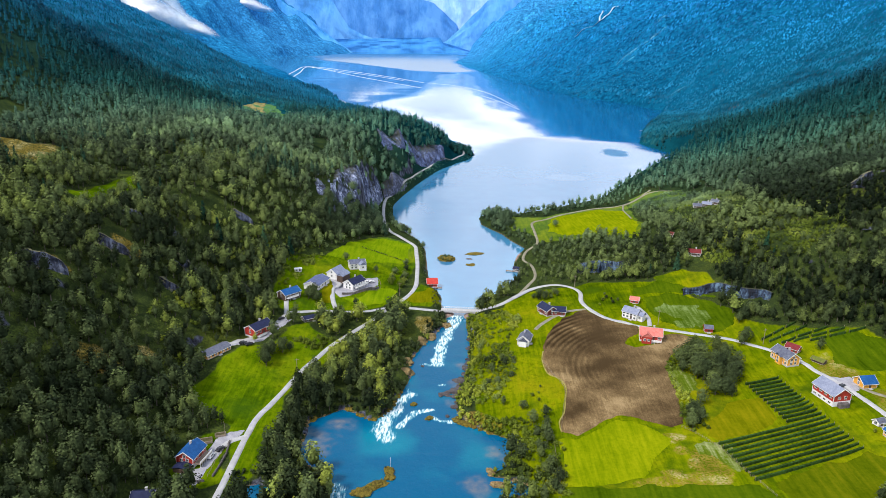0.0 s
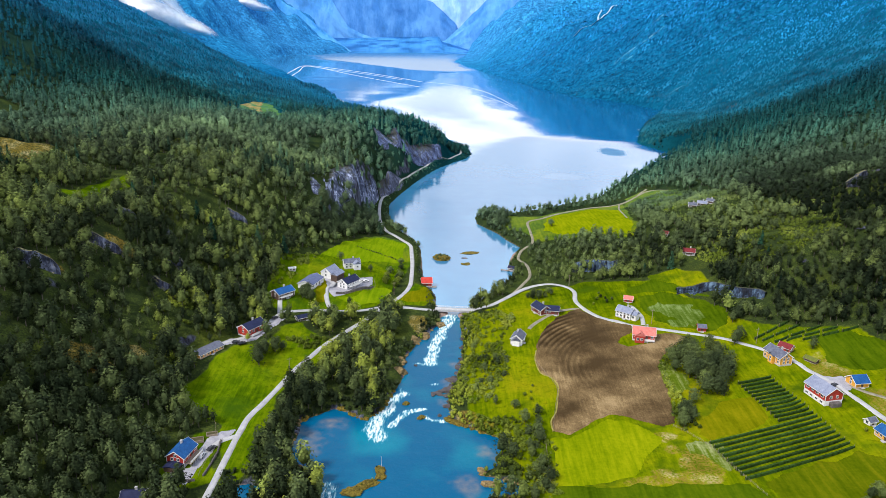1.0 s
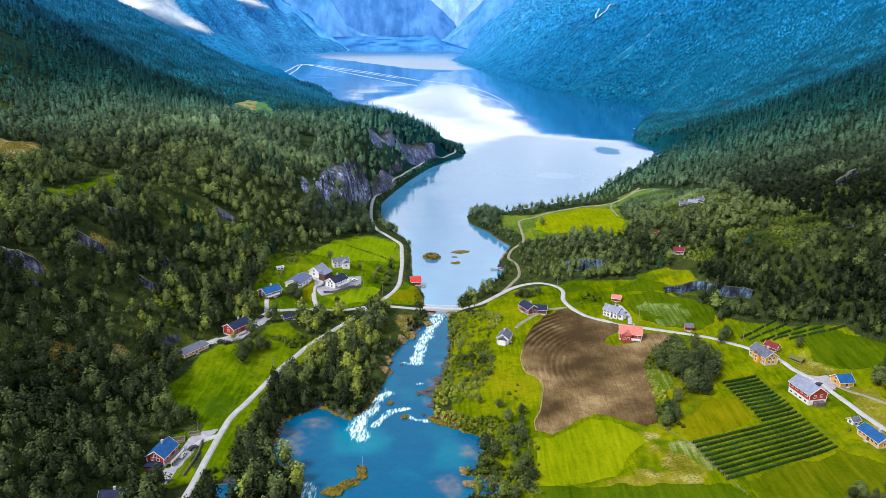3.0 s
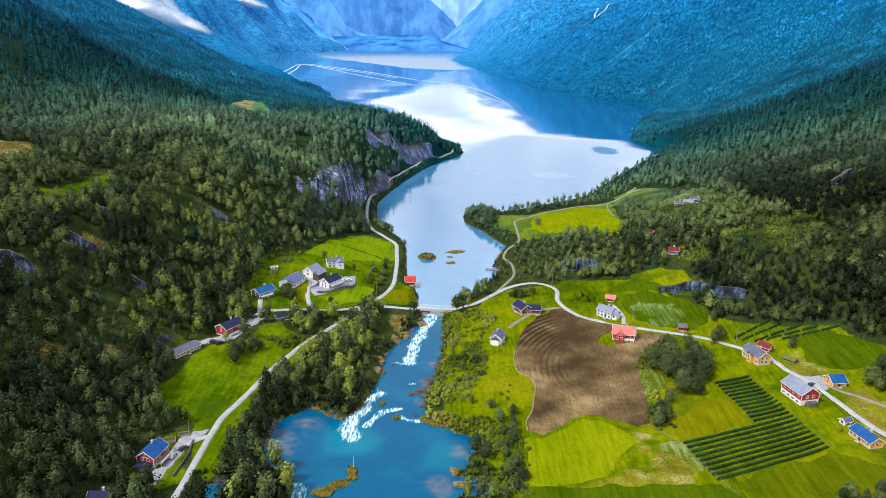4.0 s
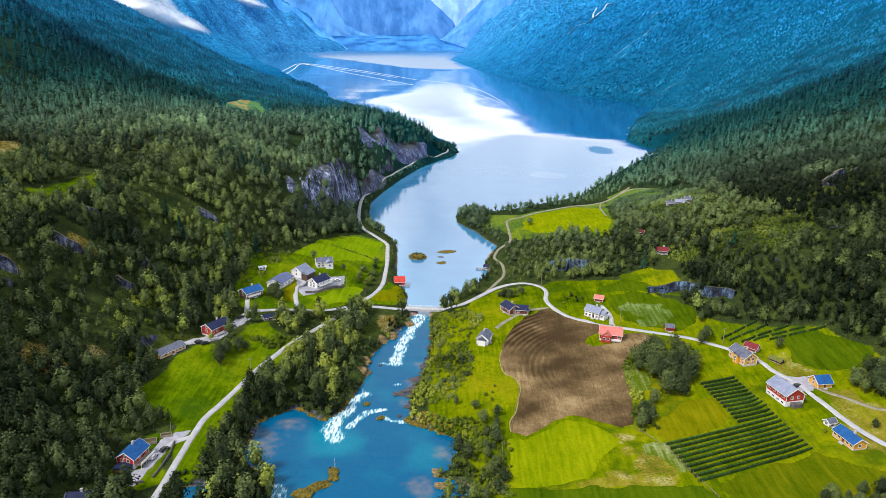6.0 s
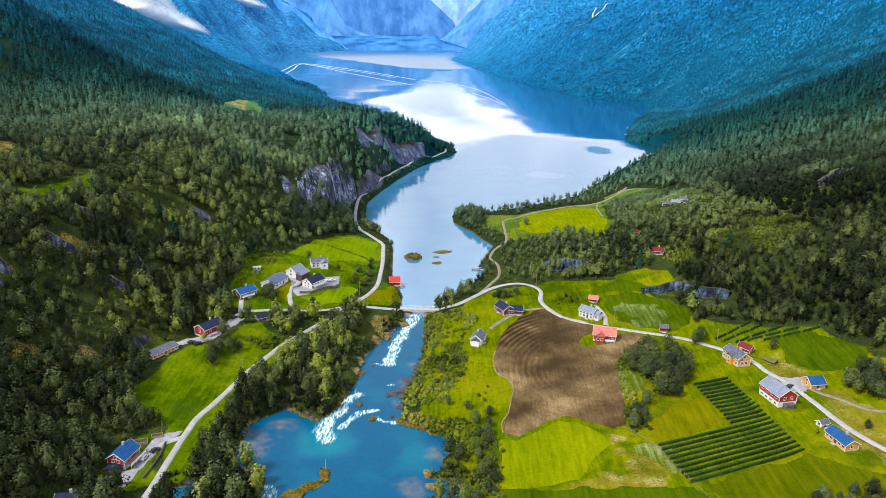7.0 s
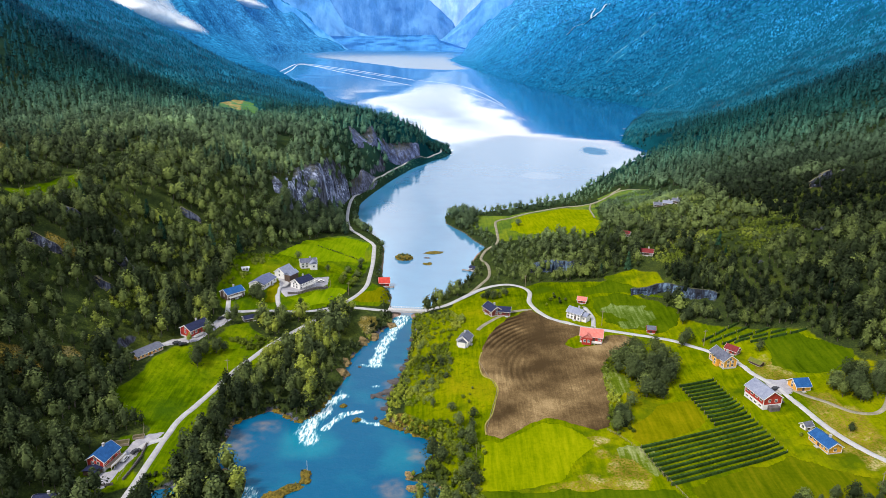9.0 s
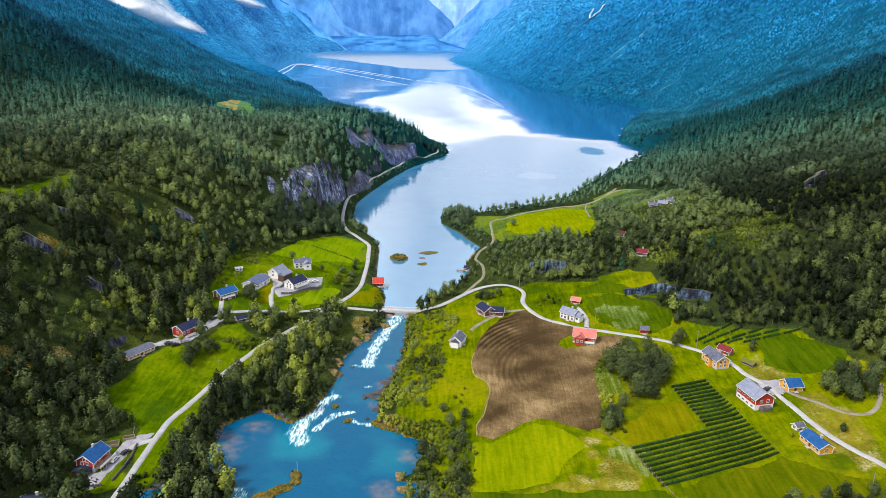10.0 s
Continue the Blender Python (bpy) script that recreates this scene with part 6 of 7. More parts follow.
yellow = house("farmhouse", "yellow wooden farmhouse with a grey roof beside the road", 167.0, 324.5, -75, 14.5, 8.6, 5.4, 8.4, YELLOW_WALL, GREY_ROOF, plinth=0.9, storeys=2, windows=5, gable_windows=2)
wing(yellow, -0.6, 2.6, -5.1, -3.2, 4.2, 5.6, YELLOW_WALL, GREY_ROOF, "y", panes=(pose(1.0, -5.13, 3.0), pose(1.0, -5.13, 1.5)))
house("shed", "small dark red shed with a maroon roof", 175.0, 333.8, -48, 7.5, 5, 2.6, 4.6, RED_WALL, MAROON_ROOF, plinth=0.2, windows=2, chimney=False, category="shed")
house("shed", "low dark timber shed with a grass-grown roof", 182.0, 321.3, -56, 7, 4, 1.9, 2.9, BROWN_WALL, SOD, plinth=0.1, windows=0, chimney=False, door=False, category="shed", trim=TIMBER, gable_windows=0)
house("garage", "yellow garage with a bright blue roof at the gravel yard", 191.3, 297.5, 10, 8.5, 8, 3.2, 6.0, YELLOW_WALL, BLUE_ROOF, plinth=0.3, windows=1, chimney=False, category="garage")
house("cabin", "small white hut with a grey roof beside the road", 181.0, 267.0, 20, 4.6, 3.4, 2.4, 3.6, WHITE_WALL, GREY_ROOF, plinth=0.2, windows=1, chimney=False, category="hut")
house("house", "long yellow house with a blue roof beside the road", 182.2, 254.0, -77, 13.5, 7.5, 3.6, 5.8, YELLOW_WALL, BLUE_ROOF, plinth=0.5, windows=5)
house("cabin", "small red hut with a grey roof in the meadow", 142.1, 361.7, -8, 5, 4.4, 3.0, 4.5, RED_WALL, GREY_ROOF, plinth=0.3, windows=1, chimney=False, category="hut", trim=RED_WALL)
pink = house("house", "red and white house with a pink-red roof by the field", 109.0, 353.7, -12, 14.0, 9, 5.0, 8.4, RED_WALL, PINK_ROOF, plinth=1.2, windows=4, skirt=WHITEWASH)
wing(pink, -4.6, 0.2, -6.4, -3.4, 3.8, 6.0, RED_WALL, PINK_ROOF, "y", panes=(pose(-3.2, -6.43, 2.2), pose(-1.2, -6.43, 2.2)))
deck(pink, 0.4, 5.2, -5.8, -3.65, 1.3, WHITE_TRIM)
white = house("farmhouse", "large white wooden farmhouse with a pale grey roof", 105.5, 381.5, -40, 10.8, 7.6, 5.2, 7.8, WHITE_WALL, PALE_ROOF, plinth=0.6, storeys=2, windows=4, gable_windows=2)
wing(white, 4.2, 7.4, -2.0, 2.4, 3.4, 5.0, WHITE_WALL, PALE_ROOF, "x", panes=(pose(5.8, -2.03, 2.0),))
house("shed", "small red outbuilding with an orange-red roof above the farmhouse", 112.5, 404.2, -18, 6, 4, 2.8, 4.5, RED_WALL, PINK_ROOF, plinth=0.3, windows=1, chimney=False, category="shed", base=height(112.5, 404.5))
dark = house("house", "dark red house with a navy roof and pale skirting", 59.0, 392.5, -62, 12, 8.5, 4.2, 7.0, DARK_RED_WALL, NAVY_ROOF, plinth=0.6, windows=3)
house("annex", "dark red annex with a navy roof", 65.6, 391.0, -6, 9, 7, 3.8, 6.0, DARK_RED_WALL, NAVY_ROOF, plinth=0.6, windows=2, chimney=False, base=height(62, 389))
white2 = house("house", "white wooden house with a slate grey roof in a garden", 42.8, 356.5, 72, 10.5, 7.4, 4.6, 7.4, WHITE_WALL, GREY_ROOF, plinth=0.6, windows=3, gable_windows=2)
wing(white2, -5.6, -3.7, -2.0, 2.0, 3.0, 4.6, WHITE_WALL, GREY_ROOF, "x")
house("cabin", "brown cabin with a red roof among the trees", 160.2, 449.0, -14, 9, 6, 3.0, 5.0, BROWN_WALL, MAROON_ROOF, plinth=0.5, windows=3, category="cabin")
house("cabin", "small brown cabin with a pale roof in the wood", 158.0, 496.0, -30, 5.5, 4.5, 2.6, 4.0, BROWN_WALL, MAROON_ROOF, plinth=0.3, windows=1, chimney=False, category="cabin")
for hx, hy, ha, hl, hr in ((192.1, 545.9, -12, 7, GREY_ROOF), (199.5, 546.4, -18, 8, PALE_ROOF), (206.5, 548.0, -40, 6.5, GREY_ROOF)):
    house("cabin", "dark cabin with a grey roof in a clearing", hx, hy, ha, hl, 5, 2.8, 4.4, BROWN_WALL, hr, plinth=0.4, windows=2, category="cabin")
house("boathouse", "small brown boathouse at the lake edge", 50.9, 500.5, -24, 6, 4, 2.0, 3.4, BROWN_WALL, NAVY_ROOF, plinth=0.3, windows=1, chimney=False, category="boathouse", base=0.9)

# west side of the river
flat = house("machine_shed", "low white farm shed with a wide grey roof", -81.0, 421.0, 74, 19, 12, 4.2, 6.6, WHITE_WALL, SLATE_ROOF, plinth=0.4, windows=4, chimney=False, category="barn")
fbarn = house("barn", "white and grey barn with a pale roof and open lean-to", -71.8, 438.0, 66, 12, 9, 5.6, 9.0, WHITE_WALL, PALE_ROOF, plinth=0.6, windows=3, chimney=False, category="barn")
wing(fbarn, -4.6, 4.0, -8.0, -3.5, 3.4, 5.0, BROWN_WALL, PALE_ROOF, "x")
fgrey = house("farmhouse", "white two-storey house with a grey roof at the field edge", -61.5, 463.5, 20, 13, 7.5, 5.4, 7.6, WHITE_WALL, GREY_ROOF, plinth=0.5, storeys=2, windows=4)
wing(fgrey, 0.5, 5.0, -6.8, -2.9, 4.0, 5.8, WHITE_WALL, PALE_ROOF, "y", panes=(pose(2.7, -6.83, 2.4),))
fhouse = house("farmhouse", "white house with a navy roof above a terrace wall", -58.8, 430.0, 58, 15, 9.5, 5.2, 8.2, WHITE_WALL, NAVY_ROOF, plinth=0.7, storeys=2, windows=5, gable_windows=2)
deck(fhouse, -5, 5.6, -6.2, -3.85, 2.3, WHITE_TRIM)
blue = house("house", "dark house with a bright blue roof and white balcony", -93.6, 399.8, 50, 14, 9.5, 4.8, 7.4, BROWN_WALL, BLUE_ROOF, plinth=1.0, windows=5, skirt=BROWN_WALL)
deck(blue, -5, 3, -5.6, -3.85, 1.9, WHITE_TRIM)
red = house("house", "red house with a dark navy roof above a paved drive", -99.8, 353.5, 60, 15.5, 9.5, 5.6, 8.2, RED_WALL, NAVY_ROOF, plinth=1.0, windows=5, skirt=WHITEWASH)
deck(red, -5.0, 0.5, -5.6, -3.85, 1.0, WHITE_TRIM)
house("stable", "long low shed with a grey roof and yellow boarded front", -114.6, 326.5, 60, 18.5, 7.5, 2.8, 4.0, YELLOW_WALL, GREY_ROOF, plinth=0.3, windows=7, chimney=False, category="shed")
bluehouse = house("house", "red and white house with a bright blue roof near the road", -99.8, 248.3, 80, 12.5, 9.0, 5.6, 8.6, RED_WALL, BLUE_ROOF, plinth=2.4, windows=4, gable_windows=2, skirt=WHITEWASH)
deck(bluehouse, -4.5, 5, -6.4, -3.68, 1.9, TIMBER)
wing(bluehouse, -9.0, -4.95, -2.8, 2.8, 2.0, 2.7, BROWN_WALL, NAVY_ROOF, "x")
house("house", "dark house with a navy roof hidden among trees", -106.6, 219.5, 8, 9.5, 8, 3.2, 5.4, BROWN_WALL, NAVY_ROOF, plinth=0.6, windows=3)
house("shed", "dark low shed with a navy roof and timber deck", -77.5, 377.0, 36, 8.5, 5, 2.4, 3.6, BROWN_WALL, NAVY_ROOF, plinth=0.2, windows=2, chimney=False, category="shed")
house("boathouse", "red-roofed boathouse standing at the water", -10.2, 463.0, 6, 8.5, 8, 3.4, 6.6, RED_WALL, RED_ROOF, plinth=0.4, windows=1, chimney=False, category="boathouse", base=1.0)
house("caravan", "small white caravan among shrubs above the farm", -95.2, 433.5, 20, 5, 2.4, 2.5, 2.9, WHITE_WALL, WHITE_TRIM, plinth=0.4, windows=2, chimney=False, category="caravan")
for cx, cy, ct, cp, cl in ((-112 + 11, 338.5, 40, PAINT_DARK, "dark parked car beside the long shed"), (-104, 338.5, 25, PAINT_DARK, "dark parked car beside the long shed"), (-92, 372, 60, PAINT_DARK, "dark parked car on the paved drive"),
                           (-92.8, 250.5, 85, PAINT_WHITE, "white parked car beside the blue-roofed house"), (-90.5, 255.5, 60, PAINT_DARK, "dark parked car on the gravel drive"), (-52, 441, 30, PAINT_WHITE, "white parked car in the farmyard"),
                           (-49.5, 444, 30, PAINT_WHITE, "white parked car in the farmyard"), (-75, 437.5, 10, PAINT_DARK, "dark tractor-sized vehicle in the farmyard"), (181, 297, 20, PAINT_DARK, "dark parked car in the gravel yard")):
    car(cx, cy, ct, cp, cl)


# ---- terrace wall below the farmhouse ----
def stone_wall(pts, tall, label):
    p = curve_points(pts, 1.2)
    h = ground(p[:, 0], p[:, 1])
    ob = thing("retaining_wall", float(p[0, 0]), float(p[0, 1]), float(h[0]), 0, label, "wall")
    r = np.random.RandomState(3)
    shapes = []
    for k in range(5):
        bm = bmesh.new()
        for q in box(bm, -0.62, 0.62, -0.3, 0.3, -0.28, 0.28):
            q.co += Vector(r.uniform(-0.07, 0.07, 3))
        shapes.append(joined("stone", soften(bm, 0.05), STONE))
    for k in range(len(p) - 1):
        ang = math.degrees(math.atan2(*(p[k + 1] - p[k])[::-1]))
        for row in range(int(tall / 0.55)):
            piece("stone", shapes[r.randint(5)], ob, pose(*(p[k] - p[0] + r.uniform(-0.1, 0.1, 2)), float(h[k] - h[0]) + 0.1 + row * 0.55, r.uniform(-4, 4), r.uniform(-4, 4), ang))
    return ob


stone_wall([(-64, 415), (-56, 420), (-49, 428), (-44, 438)], 1.7, "grey dry stone wall holding up the farm terrace")


stone_wall([(-88.4, 261), (-87.4, 252), (-88.2, 238)], 1.2, "low grey stone wall beside a gravel drive")
stone_wall([(-101, 236), (-95, 233.5), (-90, 235)], 1.2, "low grey stone wall below the house garden")


def raised_bed(x, y, turn, length, width):
    """A garden bed framed with boards."""
    ob = thing("raised_bed", x, y, height(x, y), turn, "weathered timber garden bed filled with dark soil", "garden bed", "garden beds")
    for k, (x0, x1, y0, y1) in enumerate(((-length / 2, length / 2, -width / 2, -width / 2 + 0.2), (-length / 2, length / 2, width / 2 - 0.2, width / 2), (-length / 2, -length / 2 + 0.2, -width / 2 + 0.2, width / 2 - 0.2), (length / 2 - 0.2, length / 2, -width / 2 + 0.2, width / 2 - 0.2))):
        bm = bmesh.new()
        box(bm, x0, x1, y0, y1, -0.4, 0.75)
        part("board", bm, TIMBER, ob)
    bm = bmesh.new()
    box(bm, -length / 2 + 0.2, length / 2 - 0.2, -width / 2 + 0.2, width / 2 - 0.2, -0.4, 0.5)
    part("soil", bm, BED_SOIL, ob)


raised_bed(-98.5, 260.5, 20, 6, 3.4)
raised_bed(-93.5, 265.5, 20, 4.5, 2.6)


def jetty(x, y, turn, length):
    """A small plank jetty on posts."""
    ob = thing("jetty", x, y, 0.7, turn, "small dark timber jetty at the lake edge", "jetty")
    plank, post = bmesh.new(), bmesh.new()
    box(plank, -0.9, 0.9, -0.1, 0.1, -0.04, 0.04)
    rod(post, (0, 0, -1.6), (0, 0, 0.35), 0.1, 0.09)
    plank, post = joined("plank", plank, TIMBER), joined("post", post, BARK)
    for k in range(int(length / 0.24)):
        piece("plank", plank, ob, pose(0, k * 0.24, 0))
    for k in range(4):
        piece("post", post, ob, pose(1.0 if k % 2 else -1.0, (0.3 + 0.6 * (k // 2)) * length, 0))
    return ob


jetty(49.5, 498.5, 75, 7)
jetty(-8.0, 459.5, -80, 5)


# ---- bridge ----
def bridge(x0, y0, x1, y1, z0, z1, wide):
    span = math.hypot(x1 - x0, y1 - y0)
    turn = math.degrees(math.atan2(y1 - y0, x1 - x0))
    ob = thing("bridge", (x0 + x1) / 2, (y0 + y1) / 2, (z0 + z1) / 2, turn, "flat pale concrete road bridge with railings over the river", "bridge")
    bm = bmesh.new()
    box(bm, -span / 2, span / 2, -wide / 2, wide / 2, -0.45, 0)
    part("bridge_deck", soften(bm, 0.05), GRAVEL, ob)
    for s in (-1, 1):
        bm = bmesh.new()
        box(bm, -span / 2, span / 2, s * wide / 2 - 0.15, s * wide / 2 + 0.15, -1.1, 0.12)
        part("girder", bm, CONCRETE, ob)
        rail = bmesh.new()
        rod(rail, (-span / 2, s * wide / 2, 1.05), (span / 2, s * wide / 2, 1.05), 0.06, 0.06)
        rod(rail, (-span / 2, s * wide / 2, 0.6), (span / 2, s * wide / 2, 0.6), 0.04, 0.04)
        rl = part("handrail", rail, WHITE_TRIM, ob)
        post = bmesh.new()
        rod(post, (0, 0, 0), (0, 0, 1.05), 0.05, 0.05)
        post = joined("post", post, WHITE_TRIM)
        for k in np.linspace(-span / 2 + 0.3, span / 2 - 0.3, 16):
            piece("post", post, rl, pose(float(k), s * wide / 2, 0.1))
        bm = bmesh.new()
        box(bm, s * span / 2 - 1.2 - s * 0.8, s * span / 2 + 1.2 - s * 0.8, -wide / 2 - 0.3, wide / 2 + 0.3, -5, -0.47)
        part("abutment", soften(bm, 0.1), STONE, ob)
    return ob


bridge(*BRIDGE)


# ---- rocks and islets ----
def rock_mesh(name, seed, rx, ry, rz, mat, sub=3):
    bm = bmesh.new()
    bmesh.ops.create_icosphere(bm, subdivisions=sub, radius=1.0)
    for v in bm.verts:
        d = 1 + 0.45 * (noise.noise(v.co * 1.3 + Vector((seed * 3.7, 0, 0)))) + 0.22 * noise.noise(v.co * 3.1 + Vector((0, seed * 1.9, 0))) + 0.1 * noise.noise(v.co * 7 + Vector((0, 0, seed)))
        v.co = Vector((v.co.x * rx * d, v.co.y * ry * d, v.co.z * rz * d))
    return joined(name, bm, mat)


def rock_thing(name, label, category, x, y, z, me, turn=0):
    ob = new(name, me)
    ob.matrix_world = pose(x, y, z, 0, 0, turn)
    return tagged(ob, label, category)


for k, (x, y, rx, ry, rz, lab) in enumerate(((-14, 303, 1.6, 1.4, 1.2, "brown boulder splitting the rapids"), (-6.3, 291, 2.0, 1.5, 1.1, "mossy orange-brown boulder in the rapids"), (2, 293.5, 1.2, 0.9, 0.6, "dark wet boulder in the rapids"),
                                              (-11.5, 343, 1.0, 0.9, 0.45, "dark wet boulder breaking the current"), (2.5, 316, 3.0, 1.4, 0.6, "flat dark rock shelf at the river bank"), (5.5, 312, 2.4, 2.2, 0.7, "flat dark rock shelf at the river bank"), (-1.5, 312.5, 1.6, 1.0, 0.5, "flat dark rock shelf at the river bank"), (6.5, 290, 2.6, 2.0, 1.2, "mossy orange-brown boulder at the river bank"),
                                              (7, 318, 5.5, 3.4, 0.8, "flat dark rock shelf at the river bank"), (10, 327, 3.0, 5.5, 0.9, "flat dark rock shelf at the river bank"), (8, 303, 2.6, 4.5, 0.7, "flat dark rock shelf at the river bank"), (0.5, 313.5, 3.4, 1.3, 0.5, "flat dark rock shelf at the river bank"), (11.5, 341, 2.0, 4.0, 0.8, "flat dark rock shelf at the river bank"), (0.5, 396, 3.5, 3.0, 1.6, "pale brown rock on the river bank"), (-9, 379, 4.2, 3.6, 2.4, "pale brown rock on the river bank"), (-15, 372, 4.0, 4.6, 3.2, "pale ochre rock on the river bank"), (-20, 347, 3.2, 4.0, 2.2, "pale ochre rock on the river bank"), (-20.5, 334, 3.4, 4.4, 3.4, "pale ochre boulder on the river bank"), (20, 251, 2.6, 1.6, 1.0, "pale ochre rock at the pool edge"), (23, 242, 3.6, 1.8, 1.2, "pale ochre rock at the pool edge"), (-62, 268, 1.8, 3.0, 1.2, "pale ochre rock at the pool edge"), (-59, 288, 3.2, 2.0, 1.0, "dark mossy rock at the pool edge"), (10, 287, 3.0, 1.8, 1.1, "mossy orange-brown boulder at the river bank"), (-43, 297, 3.0, 2.0, 1.4, "dark mossy rock at the pool edge"))):
    rock_thing("rock", lab, "rock", x, y, float(water_level(np.array(y))) + 0.1, rock_mesh("rock", k + 1, rx, ry, rz, WET_STONE if "dark wet" in lab or "flat" in lab else OCHRE_STONE if "pale" in lab else MOSS_STONE), k * 47)
rock_thing("islet", "low mossy rock islet in the turquoise pool", "islet", -21, 249.5, -0.6, rock_mesh("islet", 21, 2.2, 2.8, 1.4, MOSS_STONE, 4))
rock_thing("islet", "long low mossy rock islet in the turquoise pool", "islet", -25.5, 239.5, -0.7, rock_mesh("islet", 22, 5.4, 2.4, 1.6, MOSS_STONE, 4), 35)
rock_thing("islet", "low mossy rock islet in the turquoise pool", "islet", -20.2, 245.6, -0.6, rock_mesh("islet", 27, 2.0, 2.6, 1.2, MOSS_STONE, 4))
rock_thing("islet", "brown mossy rock islet at the pool outlet", "islet", -30.5, 235, -0.7, rock_mesh("islet", 28, 3.8, 2.8, 1.7, MOSS_STONE, 4))
rock_thing("islet", "small brown rocky islet with low shrubs in the lake", "islet", -1, 524, -0.3, rock_mesh("islet", 23, 6.5, 6.0, 3.4, MOSS_STONE, 4))
rock_thing("islet", "flat grassy islet in the lake", "islet", 17, 513, -0.2, rock_mesh("islet", 24, 3.6, 3.0, 0.9, MOSS_STONE, 4))
rock_thing("islet", "long flat grassy islet in the lake", "islet", 21.5, 541, -0.2, rock_mesh("islet", 25, 7.0, 3.2, 0.8, MOSS_STONE, 4), 20)
rock_thing("islet", "tiny dark islet in the lake", "islet", 16.5, 527, -0.2, rock_mesh("islet", 26, 2.6, 1.5, 0.6, STONE, 3))

def islet_bushes(x, y, r, count, seed):
    """Low brown-green bushes rooted on a rock in the lake."""
    q = np.random.RandomState(seed)
    a, d = q.uniform(0, 6.28, count), r * np.sqrt(q.rand(count))
    rows = np.stack([x + d * np.cos(a), y + d * np.sin(a), np.interp(d, [0, r], [1.6, 0.2]), q.uniform(1.4, 3.2, count), q.uniform(0.9, 1.5, count), q.uniform(0.1, 0.5, count), a, q.randint(0, len(SHRUB), count).astype(float)], 1)
    wood("scrub", rows, SHRUB, LEAVES, "dark brown-green bushes on a small lake islet", "shrubs")


islet_bushes(-1, 524, 5.0, 34, 17)
pole = bmesh.new()
rod(pole, (0, 0, -0.5), (0, 0, 4.2), 0.07, 0.05)
tagged(new("marker_pole", joined("marker_pole", pole, WHITE_TRIM)), "thin white marker pole on the islet", "pole").matrix_world = pose(-20.6, 251, 0.6)


def bank_rocks(pts, count, seed, out, mat, label):
    """Boulders of the water's edge, strewn along a line."""
    r = np.random.RandomState(seed)
    shapes = [rock_mesh("rock", 60 + seed + k, 1.0, 0.8, 0.6, mat, 2) for k in range(5)]
    p = curve_points(pts, 0.5)
    for k in range(count):
        x, y = p[r.randint(len(p))] + r.uniform(-0.5, 1.0, 2) * out
        ob = new("rock", shapes[r.randint(5)])
        q = r.uniform(0.5, 1.5)
        ob.matrix_world = pose(x, y, float(water_level(np.array(y))) + 0.1, 0, 0, r.uniform(0, 360)) @ Matrix.Diagonal((q * 1.2, q * r.uniform(0.7, 1.2), q, 1))
        tagged(ob, label, "rock", "bank rocks")


bank_rocks([(-1, 404), (-6, 384), (-12, 369), (-17, 355), (-19, 341), (-18, 331)], 34, 1, np.array((-1.6, 0.4)), OCHRE_STONE, "small pale brown boulder on the river bank")
bank_rocks([(-20, 316), (-24, 300), (-29, 290), (-33, 288), (-40, 294)], 26, 2, np.array((-1.2, 0.6)), MOSS_STONE, "small mossy boulder at the pool edge")
bank_rocks([(-54, 291), (-61, 285), (-60, 265), (-58, 255), (-50, 248)], 18, 3, np.array((-1.2, 0.4)), OCHRE_STONE, "small ochre boulder at the pool edge")
bank_rocks([(6, 304), (7, 289), (12, 286), (23, 279), (29, 276), (31, 270), (27, 258)], 26, 4, np.array((1.2, -0.3)), MOSS_STONE, "small orange-brown boulder at the pool edge")
bank_rocks([(13, 380), (12, 349), (10, 336), (7, 320), (6, 306)], 34, 5, np.array((0.8, 0.2)), WET_STONE, "small dark boulder on the river bank")
bank_rocks([(18, 249), (26, 247), (36, 240), (24, 233)], 12, 6, np.array((0.8, 0.2)), OCHRE_STONE, "small pale boulder at the pool edge")


def crag(pts, tall, seed, label, mat=None, rugged=1.0):
    """A weathered rock step in the hillside: a broken upright face with a ledge behind it."""
    p = curve_points(pts, 0.7)
    t = np.gradient(p, axis=0)
    t /= np.linalg.norm(t, axis=1)[:, None]
    back = np.stack([-t[:, 1], t[:, 0]], 1)
    g = ground(p[:, 0], p[:, 1])
    end = np.sin(np.linspace(0.12, math.pi - 0.12, len(p))) ** (0.5 * rugged)
    prof = [(-1.2, -2.5), (-0.6, -0.5)] + [((0.9) * f, f) for f in np.linspace(0.03, 1.0, 10)] + [(2.0, 1.02), (3.4, 0.9), (5.5, 0.5), (7.5, -0.3)]
    rows = []
    for k, (b, f) in enumerate(prof):
        s = np.arange(len(p)) * 0.7
        rough = (fbm(s, s * 0 + f * tall * 0.5, 3.5, 5, seed) - 0.5) * 3.4 + (fbm(s, s * 0 + f * tall * 0.8, 1.6, 2, seed + 2) - 0.5) * 1.4
        rough = rough * (rugged if f > 0.3 else 1.0)
        off = b + rough + (vnoise(s, s * 0 + round(f * 4), 2.0, seed + 5) - 0.5) * 0.8
        h = f * tall * end * (0.75 + 0.5 * fbm(s, s * 0, 9, 3, seed + 7)) if f > 0 else f + 0 * s
        rows.append(np.column_stack([p + back * off[:, None], g + h])[:, None])
    v = np.concatenate(rows, 1).reshape(-1, 3)
    me = mesh_from("crag", v, grid_faces(len(p), len(prof)), [mat or CRAG])
    return tagged(new("crag", me), label, "rock")


